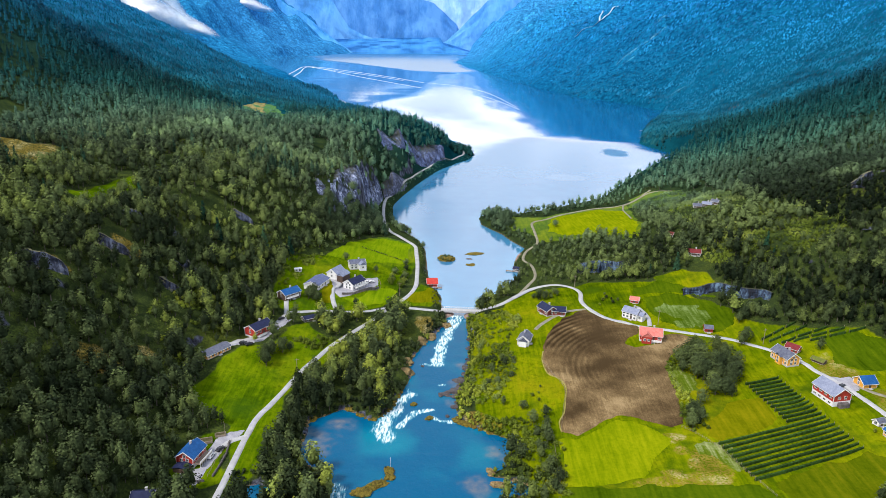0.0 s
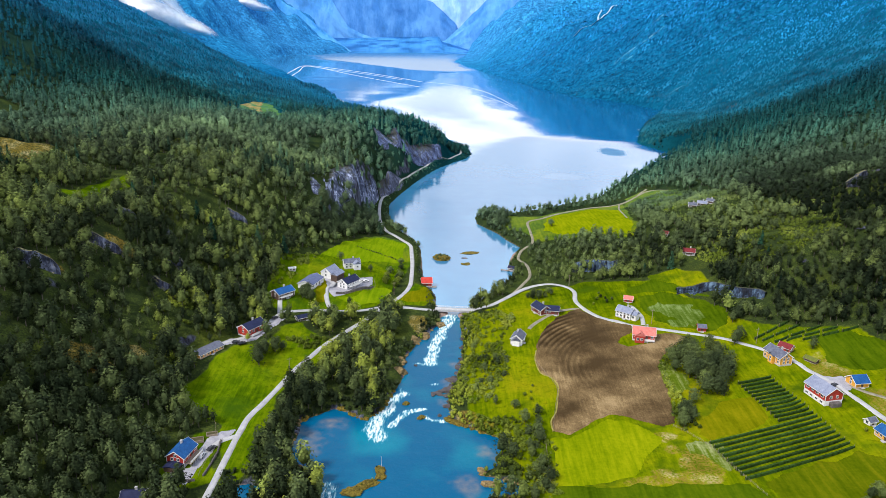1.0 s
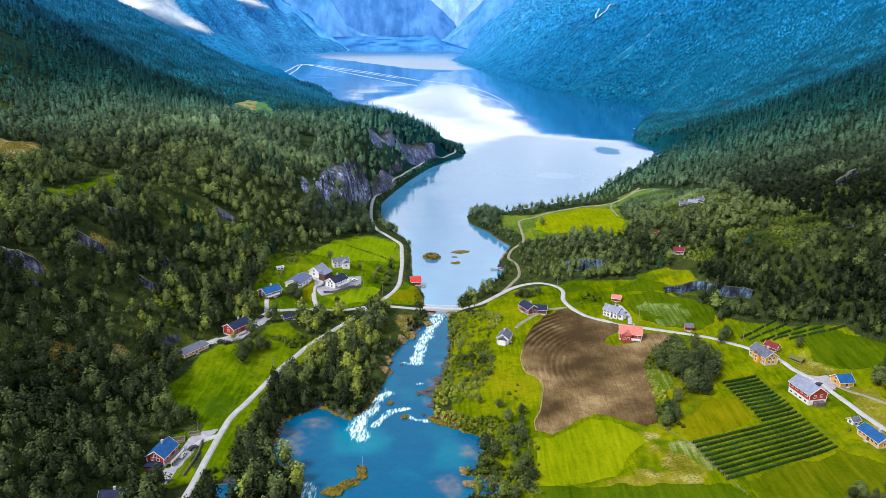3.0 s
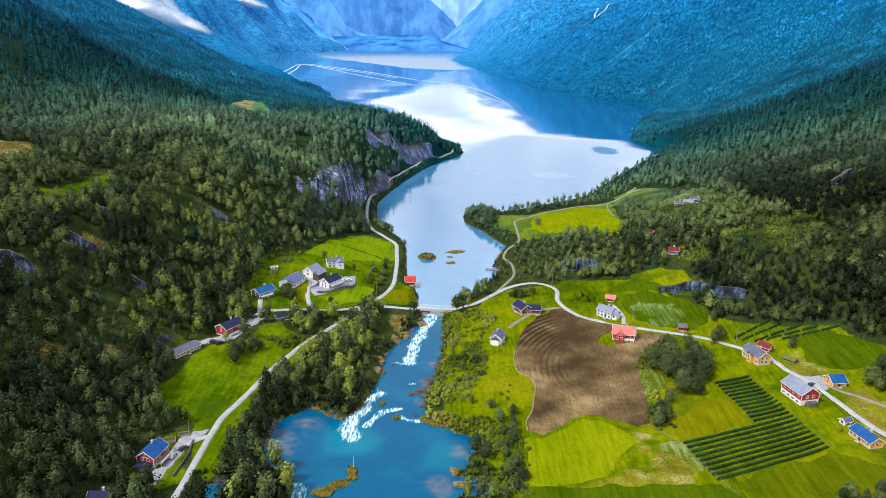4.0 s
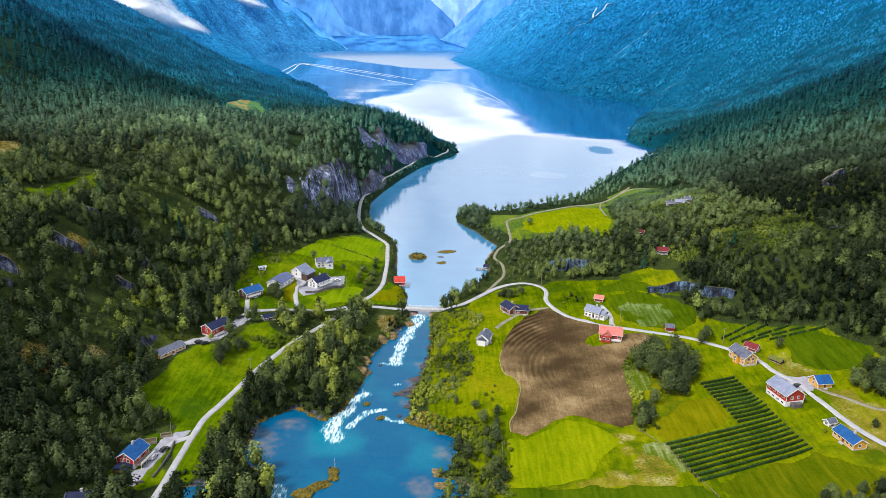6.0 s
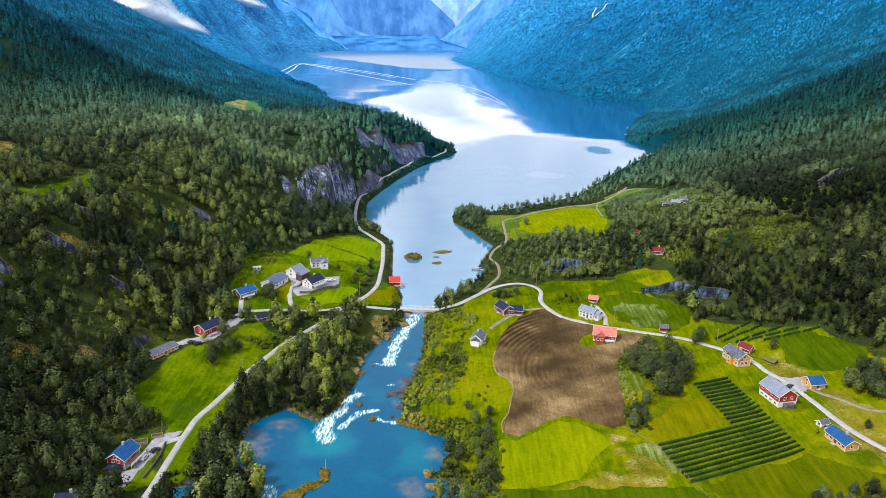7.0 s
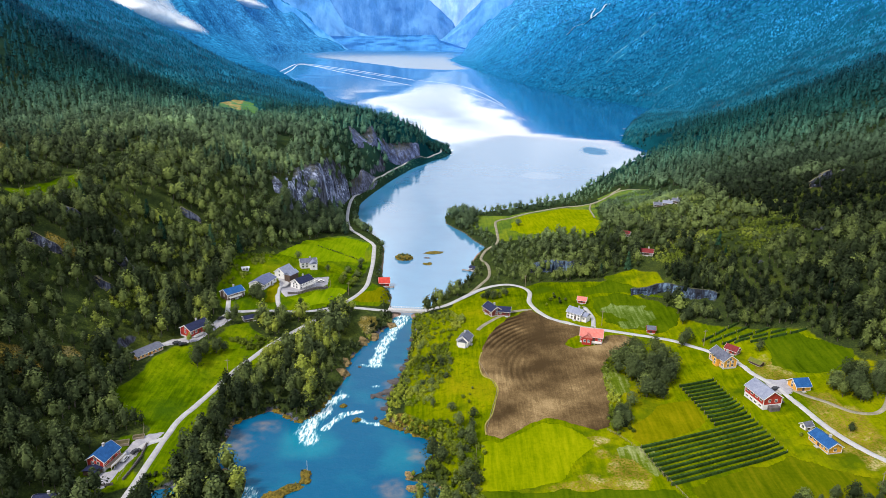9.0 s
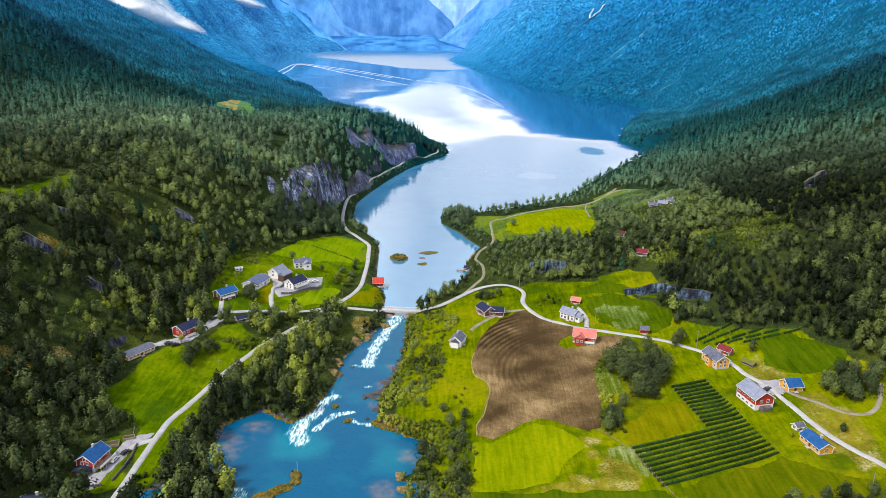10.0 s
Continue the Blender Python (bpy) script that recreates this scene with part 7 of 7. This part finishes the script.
# Dark crag, step and roadside rock: shade put into the colour by k.
CLIFF, SHADED_CLIFF = cliff_material(k=1.25, hue=(0.82, 0.96, 1.10)), cliff_material("shaded_cliff_rock", 0.5, hue=(0.85, 0.97, 1.25))
HEADLAND = cliff_material("headland_rock", 0.62, (0.06, 0.07, 0.06), (0.72, 0.98, 1.5), 0.03)
CRAG = cliff_material("shaded_crag_rock", 0.3, (0.34, 0.26, 0.14), (0.8, 1.0, 1.3), 0.11, 0.5)
STEP_ROCK = cliff_material("shaded_step_rock", 0.42, (0.07, 0.09, 0.03), (0.58, 1.0, 1.3), 0.05)


def cliff(foot, top, seed, label, mat):
    """A tall fractured face standing between a foot line and a crest line of the hillside."""
    a, b = curve_points(foot, 0.6), curve_points(top, 0.6)
    n = 150
    a, b = (np.stack([np.interp(np.linspace(0, len(q) - 1, n), np.arange(len(q)), q[:, i]) for i in (0, 1)], 1) for q in (a, b))
    za, zb = ground(a[:, 0], a[:, 1]) - 1.5, ground(b[:, 0], b[:, 1]) + 0.6
    out = (a - b) / np.linalg.norm(a - b, axis=1)[:, None]
    s = np.cumsum(np.r_[0, np.linalg.norm(np.diff(a, axis=0), axis=1)])
    ends = np.sin(np.linspace(0.08, math.pi - 0.08, n)) ** 0.6
    rows = []
    for f in np.linspace(0, 1, 40):
        split = 1 - np.abs(2 * fbm(s, s * 0 + f * 6, 9.0, 4, seed) - 1)
        ledge = (fbm(s, s * 0 + f * 26, 5.0, 3, seed + 3) - 0.5) * 3.0
        push = (2.6 + 6.0 * (split - 0.62) + ledge) * ends * math.sin(math.pi * min(1, f * 1.02 + 0.1)) ** 0.5 + 5 * (ends - 1)
        g = 0.75 * f + 0.25 * f**4
        at = a + (b - a) * g + out * push[:, None]
        z = za + (zb - za) * (f**0.9)
        rows.append(np.column_stack([at, np.maximum(z, ground(at[:, 0], at[:, 1]) + 0.8 * ends - 0.6) if f > 0.05 else z])[:, None])
    rows.append(np.column_stack([b - out * 4, zb - 2.5])[:, None])
    me = mesh_from("cliff", np.concatenate(rows, 1).reshape(-1, 3), grid_faces(n, 41), [mat])
    return tagged(new("cliff", me), label, "cliff")


for k, (foot, top) in enumerate(CLIFFS):
    cliff(foot, top, 501 + 10 * k, ("high grey-violet cliff above the lake road", "low grey rock face beside the lake road", "dark blue-grey cliff of the headland")[k], (CLIFF, SHADED_CLIFF, HEADLAND)[k])
crag([(141, 405), (150, 404), (160, 401), (170, 391), (182, 381)], 5.6, 401, "dark grey-blue upright rock step above the meadow", STEP_ROCK, 0.45)
crag([(-184, 350), (-176, 351), (-165, 356)], 6.5, 411, "dark rock step with an ochre top among trees")
crag([(-198, 310), (-188, 310), (-177, 316)], 7.5, 421, "dark blue-grey rock step among trees")
crag([(-152, 378), (-144, 377), (-134, 380)], 6, 431, "broken pale rock step among trees")
crag([(88, 463), (98, 459), (108, 453), (118, 446)], 7.5, 441, "blue-grey upright rock face among trees", STEP_ROCK, 0.5)
crag([(-140, 447), (-134, 448), (-127, 451)], 5, 461, "broken pale rock step among trees")
crag([(-182, 386), (-177, 386), (-171, 389)], 5, 471, "pale rock ledge among trees")
crag([(-152, 354), (-147, 354), (-141, 358)], 4.5, 481, "pale rock ledge among trees")
crag([(284, 504), (293, 505), (302, 511)], 8, 491, "dark blue-grey rock face among spruces")
crag([(-122, 392), (-116, 391), (-110, 395)], 4, 451, "pale rock outcrop among shrubs")


# ---- berry rows ----
def berry_rows():
    def row(ax, ay, bx, by, seed):
        n = max(3, int(math.hypot(bx - ax, by - ay) / 0.8))
        t = np.linspace(0, 1, n)
        r = np.random.RandomState(seed)
        x, y = ax + (bx - ax) * t, ay + (by - ay) * t
        z = ground(x, y)
        z = np.polyval(np.polyfit(t, z, 2), t) if n > 4 else z
        ob = thing("berry_row", ax, ay, float(z[0]), 0, "clipped dark green row of berry bushes on wires", "hedge", "berry rows")
        quads = []
        for _ in range(9):
            p = np.stack([x + r.uniform(-0.25, 0.25, n), y + r.uniform(-0.25, 0.25, n), z + r.uniform(0.2, 1.25, n)], 1)
            u, w = r.normal(size=(n, 3)), r.normal(size=(n, 3))
            u *= 0.3 / np.linalg.norm(u, axis=1)[:, None]
            w *= 0.3 / np.linalg.norm(w, axis=1)[:, None]
            quads.append(np.stack([p - u, p - w, p + u, p + w], 1))
        dx, dy = bx - ax, by - ay
        l = math.hypot(dx, dy)
        nx, ny = -dy / l * 0.36, dx / l * 0.36
        low = np.stack([x, y, z], 1)
        for off, h0, h1 in (((nx, ny, 0), 0.05, 1.15), ((-nx, -ny, 0), 0.05, 1.15)):
            a = low + off
            quads.append(np.stack([a[:-1] + (0, 0, h0), a[1:] + (0, 0, h0), a[1:] + (0, 0, h1), a[:-1] + (0, 0, h1)], 1))
        quads.append(np.stack([low[:-1] + (nx, ny, 1.15), low[1:] + (nx, ny, 1.15), low[1:] + (-nx, -ny, 1.15), low[:-1] + (-nx, -ny, 1.15)], 1))
        v = np.concatenate(quads).reshape(-1, 3) - (ax, ay, float(z[0]))
        piece("bushes", mesh_from("bushes", v, np.arange(len(v)).reshape(-1, 4), [HEDGE], points={"tint": np.full(len(v), 0.25 + 0.25 * r.rand())}), ob)
        for px, py, pz in ((0, 0, 0), (bx - ax, by - ay, float(z[-1] - z[0]))):
            bm = bmesh.new()
            rod(bm, (px, py, pz - 0.3), (px, py, pz + 2.0), 0.09, 0.08)
            part("end_post", bm, TIMBER, ob)

    for k in range(9):
        f = k / 8
        row(111.5 + 5.4 * f, 255.8 - 23.5 * f, 163.5 + 4.0 * f, 275.8 - 23.0 * f, 100 + k)
    for k in range(12):
        f = k / 11
        row(140.8 + 5.2 * f, 304.4 - 31.8 * f, 157.8 + 5.2 * f, 309.6 - 31.0 * f, 120 + k)
    for k, (ax, ay, bx, by) in enumerate(((164, 346, 186, 356), (167, 343.5, 190, 352), (172, 341, 199, 348.5), (178, 341, 206, 345), (185, 339, 215, 342))):
        for j in range(3):
            f, e = j / 3 + 0.02, j / 3 + 0.29
            row(ax + (bx - ax) * f, ay + (by - ay) * f, ax + (bx - ax) * e, ay + (by - ay) * e, 140 + 3 * k + j)


berry_rows()


# ---- poles and fences ----
def utility_pole(x, y):
    ob = thing("utility_pole", x, y, height(x, y), 20, "weathered wooden utility pole with a crossarm", "pole", "utility poles")
    bm = bmesh.new()
    rod(bm, (0, 0, -0.5), (0, 0, 9.0), 0.16, 0.11, 8)
    part("post", bm, TIMBER, ob)
    bm = bmesh.new()
    box(bm, -1.1, 1.1, -0.07, 0.07, 8.1, 8.25)
    part("crossarm", bm, TIMBER, ob)
    for k in (-0.95, 0.0, 0.95):
        bm = bmesh.new()
        rod(bm, (k, 0, 8.25), (k, 0, 8.5), 0.06, 0.04)
        part("insulator", bm, DARK_METAL, ob)


for px, py in ((164, 343), (187, 224), (118, 372), (82, 436), (-30, 432), (-72, 318)):
    utility_pole(px, py)


def fence(pts, label):
    p = curve_points(pts, 2.6)
    z = ground(p[:, 0], p[:, 1])
    ob = thing("fence", float(p[0, 0]), float(p[0, 1]), float(z[0]), 0, label, "fence")
    bm = bmesh.new()
    rod(bm, (0, 0, -0.3), (0, 0, 1.2), 0.07, 0.06, 6)
    me = joined("post", bm, TIMBER)
    for k in range(len(p)):
        piece("post", me, ob, pose(*(p[k] - p[0]), float(z[k] - z[0])))
    bm = bmesh.new()
    for h in (0.5, 1.0):
        for k in range(len(p) - 1):
            a, b = p[k] - p[0], p[k + 1] - p[0]
            rod(bm, (*a, float(z[k] - z[0]) + h), (*b, float(z[k + 1] - z[0]) + h), 0.035, 0.035, 4)
    part("rail", bm, TIMBER, ob)


fence([(50, 334), (53, 322), (57, 307), (54, 289), (51, 273)], "low grey wooden fence along the ploughed field")
fence([(101, 270), (110, 256), (117, 235), (121, 223)], "low grey wooden fence beside the meadow path")
fence([(47, 268), (46, 250), (45, 232)], "low grey wooden fence along the meadow edge")
fence([(-92, 266), (-95, 274), (-101, 276), (-104, 268)], "low pale wooden fence round a garden plot")
fence([(-88, 262), (-90, 250), (-90, 238)], "low pale wooden fence beside the road")
fence([(-64, 414), (-56, 419), (-48, 427), (-43, 438), (-45, 452)], "white terrace fence on a stone wall")


# ---- single trees and bushes ----
def tree_models():
    made = []
    r = np.random.RandomState(5)
    for k in range(6):
        ob = new("tree")
        bm = bmesh.new()
        rod(bm, (0, 0, -0.4), (0.1, 0, 3.2), 0.24, 0.17, 7)
        rod(bm, (0.1, 0, 3.2), (0, 0.1, 6.5), 0.17, 0.06, 6)
        for j in range(6):
            a = j * 1.05 + k
            s = 2.4 + 0.5 * j
            rod(bm, (0.05, 0, s), (math.cos(a) * 1.7, math.sin(a) * 1.7, s + 1.9), 0.09, 0.03, 5)
        part("trunk", bm, BARK, ob)
        q, way = crown_shape(r, 520, 0.03, "broad")
        q = q.reshape(-1, 3) * (9 * 1.45, 9 * 1.45, 9) - (0, 0, 0.6)
        me = mesh_from("crown", q, np.arange(len(q)).reshape(-1, 3), [LEAVES], points={"tint": np.full(len(q), 0.27 + 0.06 * k), "outward": way.reshape(-1, 3)})
        piece("crown", me, ob)
        made.append(tagged(ob, "leafy green birch or alder standing in the open", "tree", "single trees"))
    for k in range(4):
        ob = new("bush")
        bm = bmesh.new()
        for j in range(4):
            rod(bm, (0, 0, -0.2), (math.cos(j * 1.6) * 0.6, math.sin(j * 1.6) * 0.6, 1.2), 0.05, 0.02, 5)
        part("stem", bm, BARK, ob)
        q, way = crown_shape(r, 220, 0.045, "broad")
        q = q.reshape(-1, 3) * (3.6 * 1.7, 3.6 * 1.7, 3.2) - (0, 0, 0.5)
        piece("foliage", mesh_from("foliage", q, np.arange(len(q)).reshape(-1, 3), [SHRUBS if k % 2 else LEAVES], points={"tint": np.full(len(q), 0.25 + 0.15 * k), "outward": way.reshape(-1, 3)}), ob)
        made.append(tagged(ob, "rounded green bush growing on the grass", "bush", "bushes"))
    return made[:6], made[6:]


TREES, BUSHES = tree_models()
used = set()


def stand(kind, x, y, size, seed):
    r = np.random.RandomState(seed)
    k = r.randint(len(kind))
    m = pose(x, y, height(x, y), 0, 0, r.uniform(0, 360))
    if kind[k].name not in used:
        used.add(kind[k].name)
        ob = kind[k]
        ob.matrix_world = m
    else:
        ob = copy_thing(kind[k], m)
    ob.scale = (size * r.uniform(0.85, 1.25), size * r.uniform(0.85, 1.25), size)


for k, (x, y, s) in enumerate(LONE_TREES):
    stand(TREES, x, y, s, 200 + k)


def grove(outline, gap, size, kinds, seed, share=1.0):
    o = np.array(outline, float)
    x, y, r = scatter(o[:, 0].min(), o[:, 0].max(), o[:, 1].min(), o[:, 1].max(), gap, seed)
    keep = inside(x, y, outline) & clear_of(x, y, 1.5, 0.8) & (r.rand(x.size) < share)
    for k, (a, b) in enumerate(zip(x[keep], y[keep])):
        stand(kinds, float(a), float(b), size * r.uniform(0.65, 1.2), seed * 50 + k)


for outline, gap, size, kinds, share in GROVES:
    grove(outline, gap, size, TREES if kinds == "trees" else BUSHES, int(outline[0][0] * 7 + outline[0][1]) % 900, share)
for ob in (*TREES, *BUSHES):
    if ob.name not in used:
        stand([ob], 60 + 3 * len(used), 425, 0.8, 7)


for k, (x, y, z, s) in enumerate(((-3, 525, 1.2, 0.55), (1, 523, 1.3, 0.7), (2.5, 526, 0.9, 0.5), (-20.5, 249, 0.4, 0.22), (-22.5, 250.5, 0.3, 0.25), (-27, 238, 0.7, 0.3), (-25, 240.5, 0.6, 0.26), (-23.2, 242.2, 0.4, 0.24), (-28.6, 236.4, 0.4, 0.25), (18, 513, 0.4, 0.25))):
    copy_thing(BUSHES[k % 4], pose(x, y, z, 0, 0, 70 * k)).scale = (s, s, s)


# ---- riverside and hillside scrub ----
def scrub(outlines, gap, seed, size, label, mat, templates, share=0.8):
    rows = []
    for outline in outlines:
        o = np.array(outline, float)
        x, y, r = scatter(o[:, 0].min(), o[:, 0].max(), o[:, 1].min(), o[:, 1].max(), gap, seed)
        keep = inside(x, y, outline) & clear_of(x, y, 1.2, 0.3) & (r.rand(x.size) * 0.5 + fbm(x, y, 12, 3, 78) < share)
        x, y = x[keep], y[keep]
        rows.append(np.stack([x, y, ground(x, y) - 0.5 * size, size * r.uniform(0.6, 1.4, x.size), r.uniform(1.3, 2.2, x.size), np.clip(fbm(x, y, 14, 3, 77) * 1.3 - 0.2, 0, 0.99), r.uniform(0, 6, x.size), r.randint(0, len(templates), x.size).astype(float)], 1))
    wood("scrub", np.concatenate(rows), templates, mat, label, "shrubs")


scrub(SCRUB_EAST, 5.0, 303, 4.6, "dark green alder scrub on the river bank", LEAVES, HALF_BROAD, 0.6)
scrub(SCRUB_EAST, 1.75, 301, 2.3, "yellow-green scrub and tall herbs on the river bank", SHRUBS, SHRUB, 0.84)
scrub(SCRUB_WEST, 2.1, 302, 3.2, "olive green scrub between rocks on the hillside", SHRUBS, SHRUB, 0.7)


def hedge(pts, label):
    """A ditch grown over with low bushes."""
    p = curve_points(pts, 0.9)
    r = np.random.RandomState(31)
    x, y = p[:, 0] + r.uniform(-0.4, 0.4, len(p)), p[:, 1] + r.uniform(-0.4, 0.4, len(p))
    rows = np.stack([x, y, ground(x, y) - 0.2, r.uniform(0.7, 1.5, len(p)), r.uniform(1.3, 2.0, len(p)), r.uniform(0.05, 0.5, len(p)), r.uniform(0, 6, len(p)), r.randint(0, len(SHRUB), len(p)).astype(float)], 1)
    wood("hedge", rows, SHRUB, LEAVES, label, "hedge")


hedge([(-64, 516), (-50, 511), (-38, 507), (-29, 502)], "low overgrown ditch line across a meadow")


def bank_scrub(x0, x1, y0, y1, seed, label, low=1.2, tall=3.4, share=0.85):
    """Low growth along the water's edge, outside the open lawns."""
    x, y, r = scatter(x0, x1, y0, y1, 1.7, seed)
    s = shore(x, y)
    keep = (s > 0.1) & (s < 6) & clear_of(x, y, 1.0, 0.1) & (r.rand(x.size) * 0.6 + fbm(x, y, 9, 3, 79) < share)
    x, y = x[keep], y[keep]
    rows = np.stack([x, y, ground(x, y) - 0.3 * low, r.uniform(low, tall, x.size), r.uniform(1.2, 2.0, x.size), np.clip(fbm(x, y, 11, 3, 77) * 1.4 - 0.3, 0, 0.99), r.uniform(0, 6, x.size), r.randint(0, len(SHRUB), x.size).astype(float)], 1)
    east = (x > 0) & (y < 420)
    for mask, mat in ((east, SHRUBS), (~east, LEAVES)):
        if mask.any():
            wood("scrub", rows[mask], SHRUB, mat, label, "shrubs")


bank_scrub(-95, 60, 200, 420, 305, "green and brown bushes along the river bank")
bank_scrub(-70, 70, 420, 720, 306, "low green bushes along the lake shore", 0.6, 1.7, 0.7)
bank_scrub(-70, 40, 720, 1020, 307, "low green bushes below the lake road", 0.9, 2.4, 0.8)


# ---- far mountains ----
def mountain(name, label, x0, x1, y, depth, top, seed, mat, big=1.0):
    """A far mountain: a ridge between x0 and x1, its crest given by the function top."""
    nx, ny = 120, 40
    x = np.linspace(x0, x1, nx)[None, :].repeat(ny, 0)
    v = np.linspace(0, 1, ny)[:, None].repeat(nx, 1)
    crest = top(x) * (0.95 + 0.1 * fbm(x, x * 0, 160 * big, 4, seed))
    gully = 1 - np.abs(2 * fbm(x + v * 120 * big, v * 500 * big, 110 * big, 5, seed + 3) - 1)
    z = crest * v**0.8 + (gully - 0.6) * np.minimum(70 * big, crest * 0.25) * v * (1 - v * 0.6) - 5
    base, back = (y(x), depth(x)) if callable(y) else (y, depth)
    yy = base + back * v + (fbm(x, v * 400, 200, 3, seed + 5) - 0.5) * 60
    me = mesh_from(name, np.stack([x.ravel(), yy.ravel(), z.ravel()], 1), grid_faces(ny, nx), [mat], smooth_shade=True)
    return tagged(new(name, me), label, "mountain", kind="structure")


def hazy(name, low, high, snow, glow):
    """Far backdrop of bare rock and woods, with snow in its gullies; haze is painted into its colour and glow."""
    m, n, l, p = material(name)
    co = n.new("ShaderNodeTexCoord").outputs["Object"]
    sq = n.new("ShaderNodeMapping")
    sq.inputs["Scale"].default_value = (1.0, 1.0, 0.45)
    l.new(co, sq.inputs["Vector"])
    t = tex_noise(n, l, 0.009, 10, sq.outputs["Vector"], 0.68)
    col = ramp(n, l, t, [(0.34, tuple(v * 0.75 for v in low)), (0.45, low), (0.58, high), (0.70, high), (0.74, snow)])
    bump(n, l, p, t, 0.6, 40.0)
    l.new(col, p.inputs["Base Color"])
    # The glow stands in for light scattered by the air in between.
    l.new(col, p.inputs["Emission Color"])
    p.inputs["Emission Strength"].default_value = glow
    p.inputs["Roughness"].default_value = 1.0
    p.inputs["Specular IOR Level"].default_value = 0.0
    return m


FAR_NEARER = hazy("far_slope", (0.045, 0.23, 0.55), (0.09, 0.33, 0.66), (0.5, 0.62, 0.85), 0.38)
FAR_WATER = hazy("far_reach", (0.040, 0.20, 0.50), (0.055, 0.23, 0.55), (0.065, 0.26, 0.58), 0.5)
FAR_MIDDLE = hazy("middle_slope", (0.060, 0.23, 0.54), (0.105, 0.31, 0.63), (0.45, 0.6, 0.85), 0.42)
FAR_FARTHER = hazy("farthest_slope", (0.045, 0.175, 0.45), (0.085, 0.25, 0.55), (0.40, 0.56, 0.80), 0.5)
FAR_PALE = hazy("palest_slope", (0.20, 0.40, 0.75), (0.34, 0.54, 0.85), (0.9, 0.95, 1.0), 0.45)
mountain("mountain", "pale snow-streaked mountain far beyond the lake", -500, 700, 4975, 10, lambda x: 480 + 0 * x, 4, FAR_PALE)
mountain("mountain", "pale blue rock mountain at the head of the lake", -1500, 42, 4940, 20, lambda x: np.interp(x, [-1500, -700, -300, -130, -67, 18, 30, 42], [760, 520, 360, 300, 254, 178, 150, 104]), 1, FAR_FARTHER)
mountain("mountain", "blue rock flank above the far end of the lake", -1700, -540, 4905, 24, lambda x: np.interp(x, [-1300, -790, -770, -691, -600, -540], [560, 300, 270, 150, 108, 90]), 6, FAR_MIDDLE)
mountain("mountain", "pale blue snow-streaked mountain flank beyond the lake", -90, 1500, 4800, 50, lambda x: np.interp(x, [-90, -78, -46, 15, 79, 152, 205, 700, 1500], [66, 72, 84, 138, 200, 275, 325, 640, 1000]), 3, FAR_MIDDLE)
# Upright sheet fitted to the camera's view, in place of lake water farther off.
mountain("far_water_sheet", "upright dark blue sheet standing in for far lake water", -900, 140, 4770, 10, lambda x: np.interp(x, [-900, -364, -90, -74, 7, 118, 140], [76, 94, 100, 72, 53, 22, 8]), 7, FAR_WATER, 8)
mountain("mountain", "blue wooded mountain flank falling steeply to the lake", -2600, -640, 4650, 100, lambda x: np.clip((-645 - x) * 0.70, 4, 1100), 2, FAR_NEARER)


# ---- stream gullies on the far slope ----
# Scree colour blued and paled with painted distance haze.
SCREE = plain("hazy_scree", (0.20, 0.38, 0.54), (0.42, 0.57, 0.72), 0.05, 0.95, fine=0.3)
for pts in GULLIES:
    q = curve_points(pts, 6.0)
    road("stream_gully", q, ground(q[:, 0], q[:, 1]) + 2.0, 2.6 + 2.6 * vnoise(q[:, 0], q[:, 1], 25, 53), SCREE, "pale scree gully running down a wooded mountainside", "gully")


# ---- low cloud on the mountains ----
def cloud_material():
    m, n, l, p = material("low_cloud")
    co = n.new("ShaderNodeTexCoord").outputs["Object"]
    t = tex_noise(n, l, 0.013, 10, co, 0.68)
    soft = attr(n, "soft").outputs["Fac"]
    a = calc(n, l, "MINIMUM", calc(n, l, "MAXIMUM", calc(n, l, "MULTIPLY", calc(n, l, "SUBTRACT", calc(n, l, "ADD", calc(n, l, "MULTIPLY", soft, 1.1), t), 1.0), 1.25), 0.0), 0.9)
    l.new(a, p.inputs["Alpha"])
    p.inputs["Base Color"].default_value = (0.86, 0.88, 0.92, 1)
    p.inputs["Roughness"].default_value = 1.0
    p.inputs["Specular IOR Level"].default_value = 0.0
    return m


CLOUD = cloud_material()


def cloud(x, y, z, lx, lz, tilt, seed):
    """A drifting bank of mist: a billowing lens-shaped body, thin at its rim."""
    nx, nz = 60, 24
    u, v = np.meshgrid(np.linspace(-1, 1, nx), np.linspace(-1, 1, nz))
    bulge = np.clip(1 - u**2, 0, 1) * np.clip(1 - v**2, 0, 1)
    px, pz = u * lx, v * lz * (0.5 + 0.5 * np.clip(1 - u**2, 0, 1)) * (0.62 - 0.5 * u)
    py = -bulge * (90 + 120 * fbm(px + 900, pz, 90, 4, seed))
    soft = smooth(np.clip(1 - u**2, 0, 1) ** 0.8) * smooth(np.clip(1 - v**2, 0, 1))
    c, s = math.cos(tilt), math.sin(tilt)
    me = mesh_from("cloud", np.stack([(px * c - pz * s).ravel(), py.ravel(), (px * s + pz * c).ravel()], 1), grid_faces(nz, nx), [CLOUD], points={"soft": soft.ravel()}, smooth_shade=True)
    ob = new("cloud", me)
    ob.matrix_world = pose(x, y, z)
    tagged(ob, "thin white bank of mist hanging on the mountainside", "cloud")


for row in CLOUDS:
    cloud(*row)
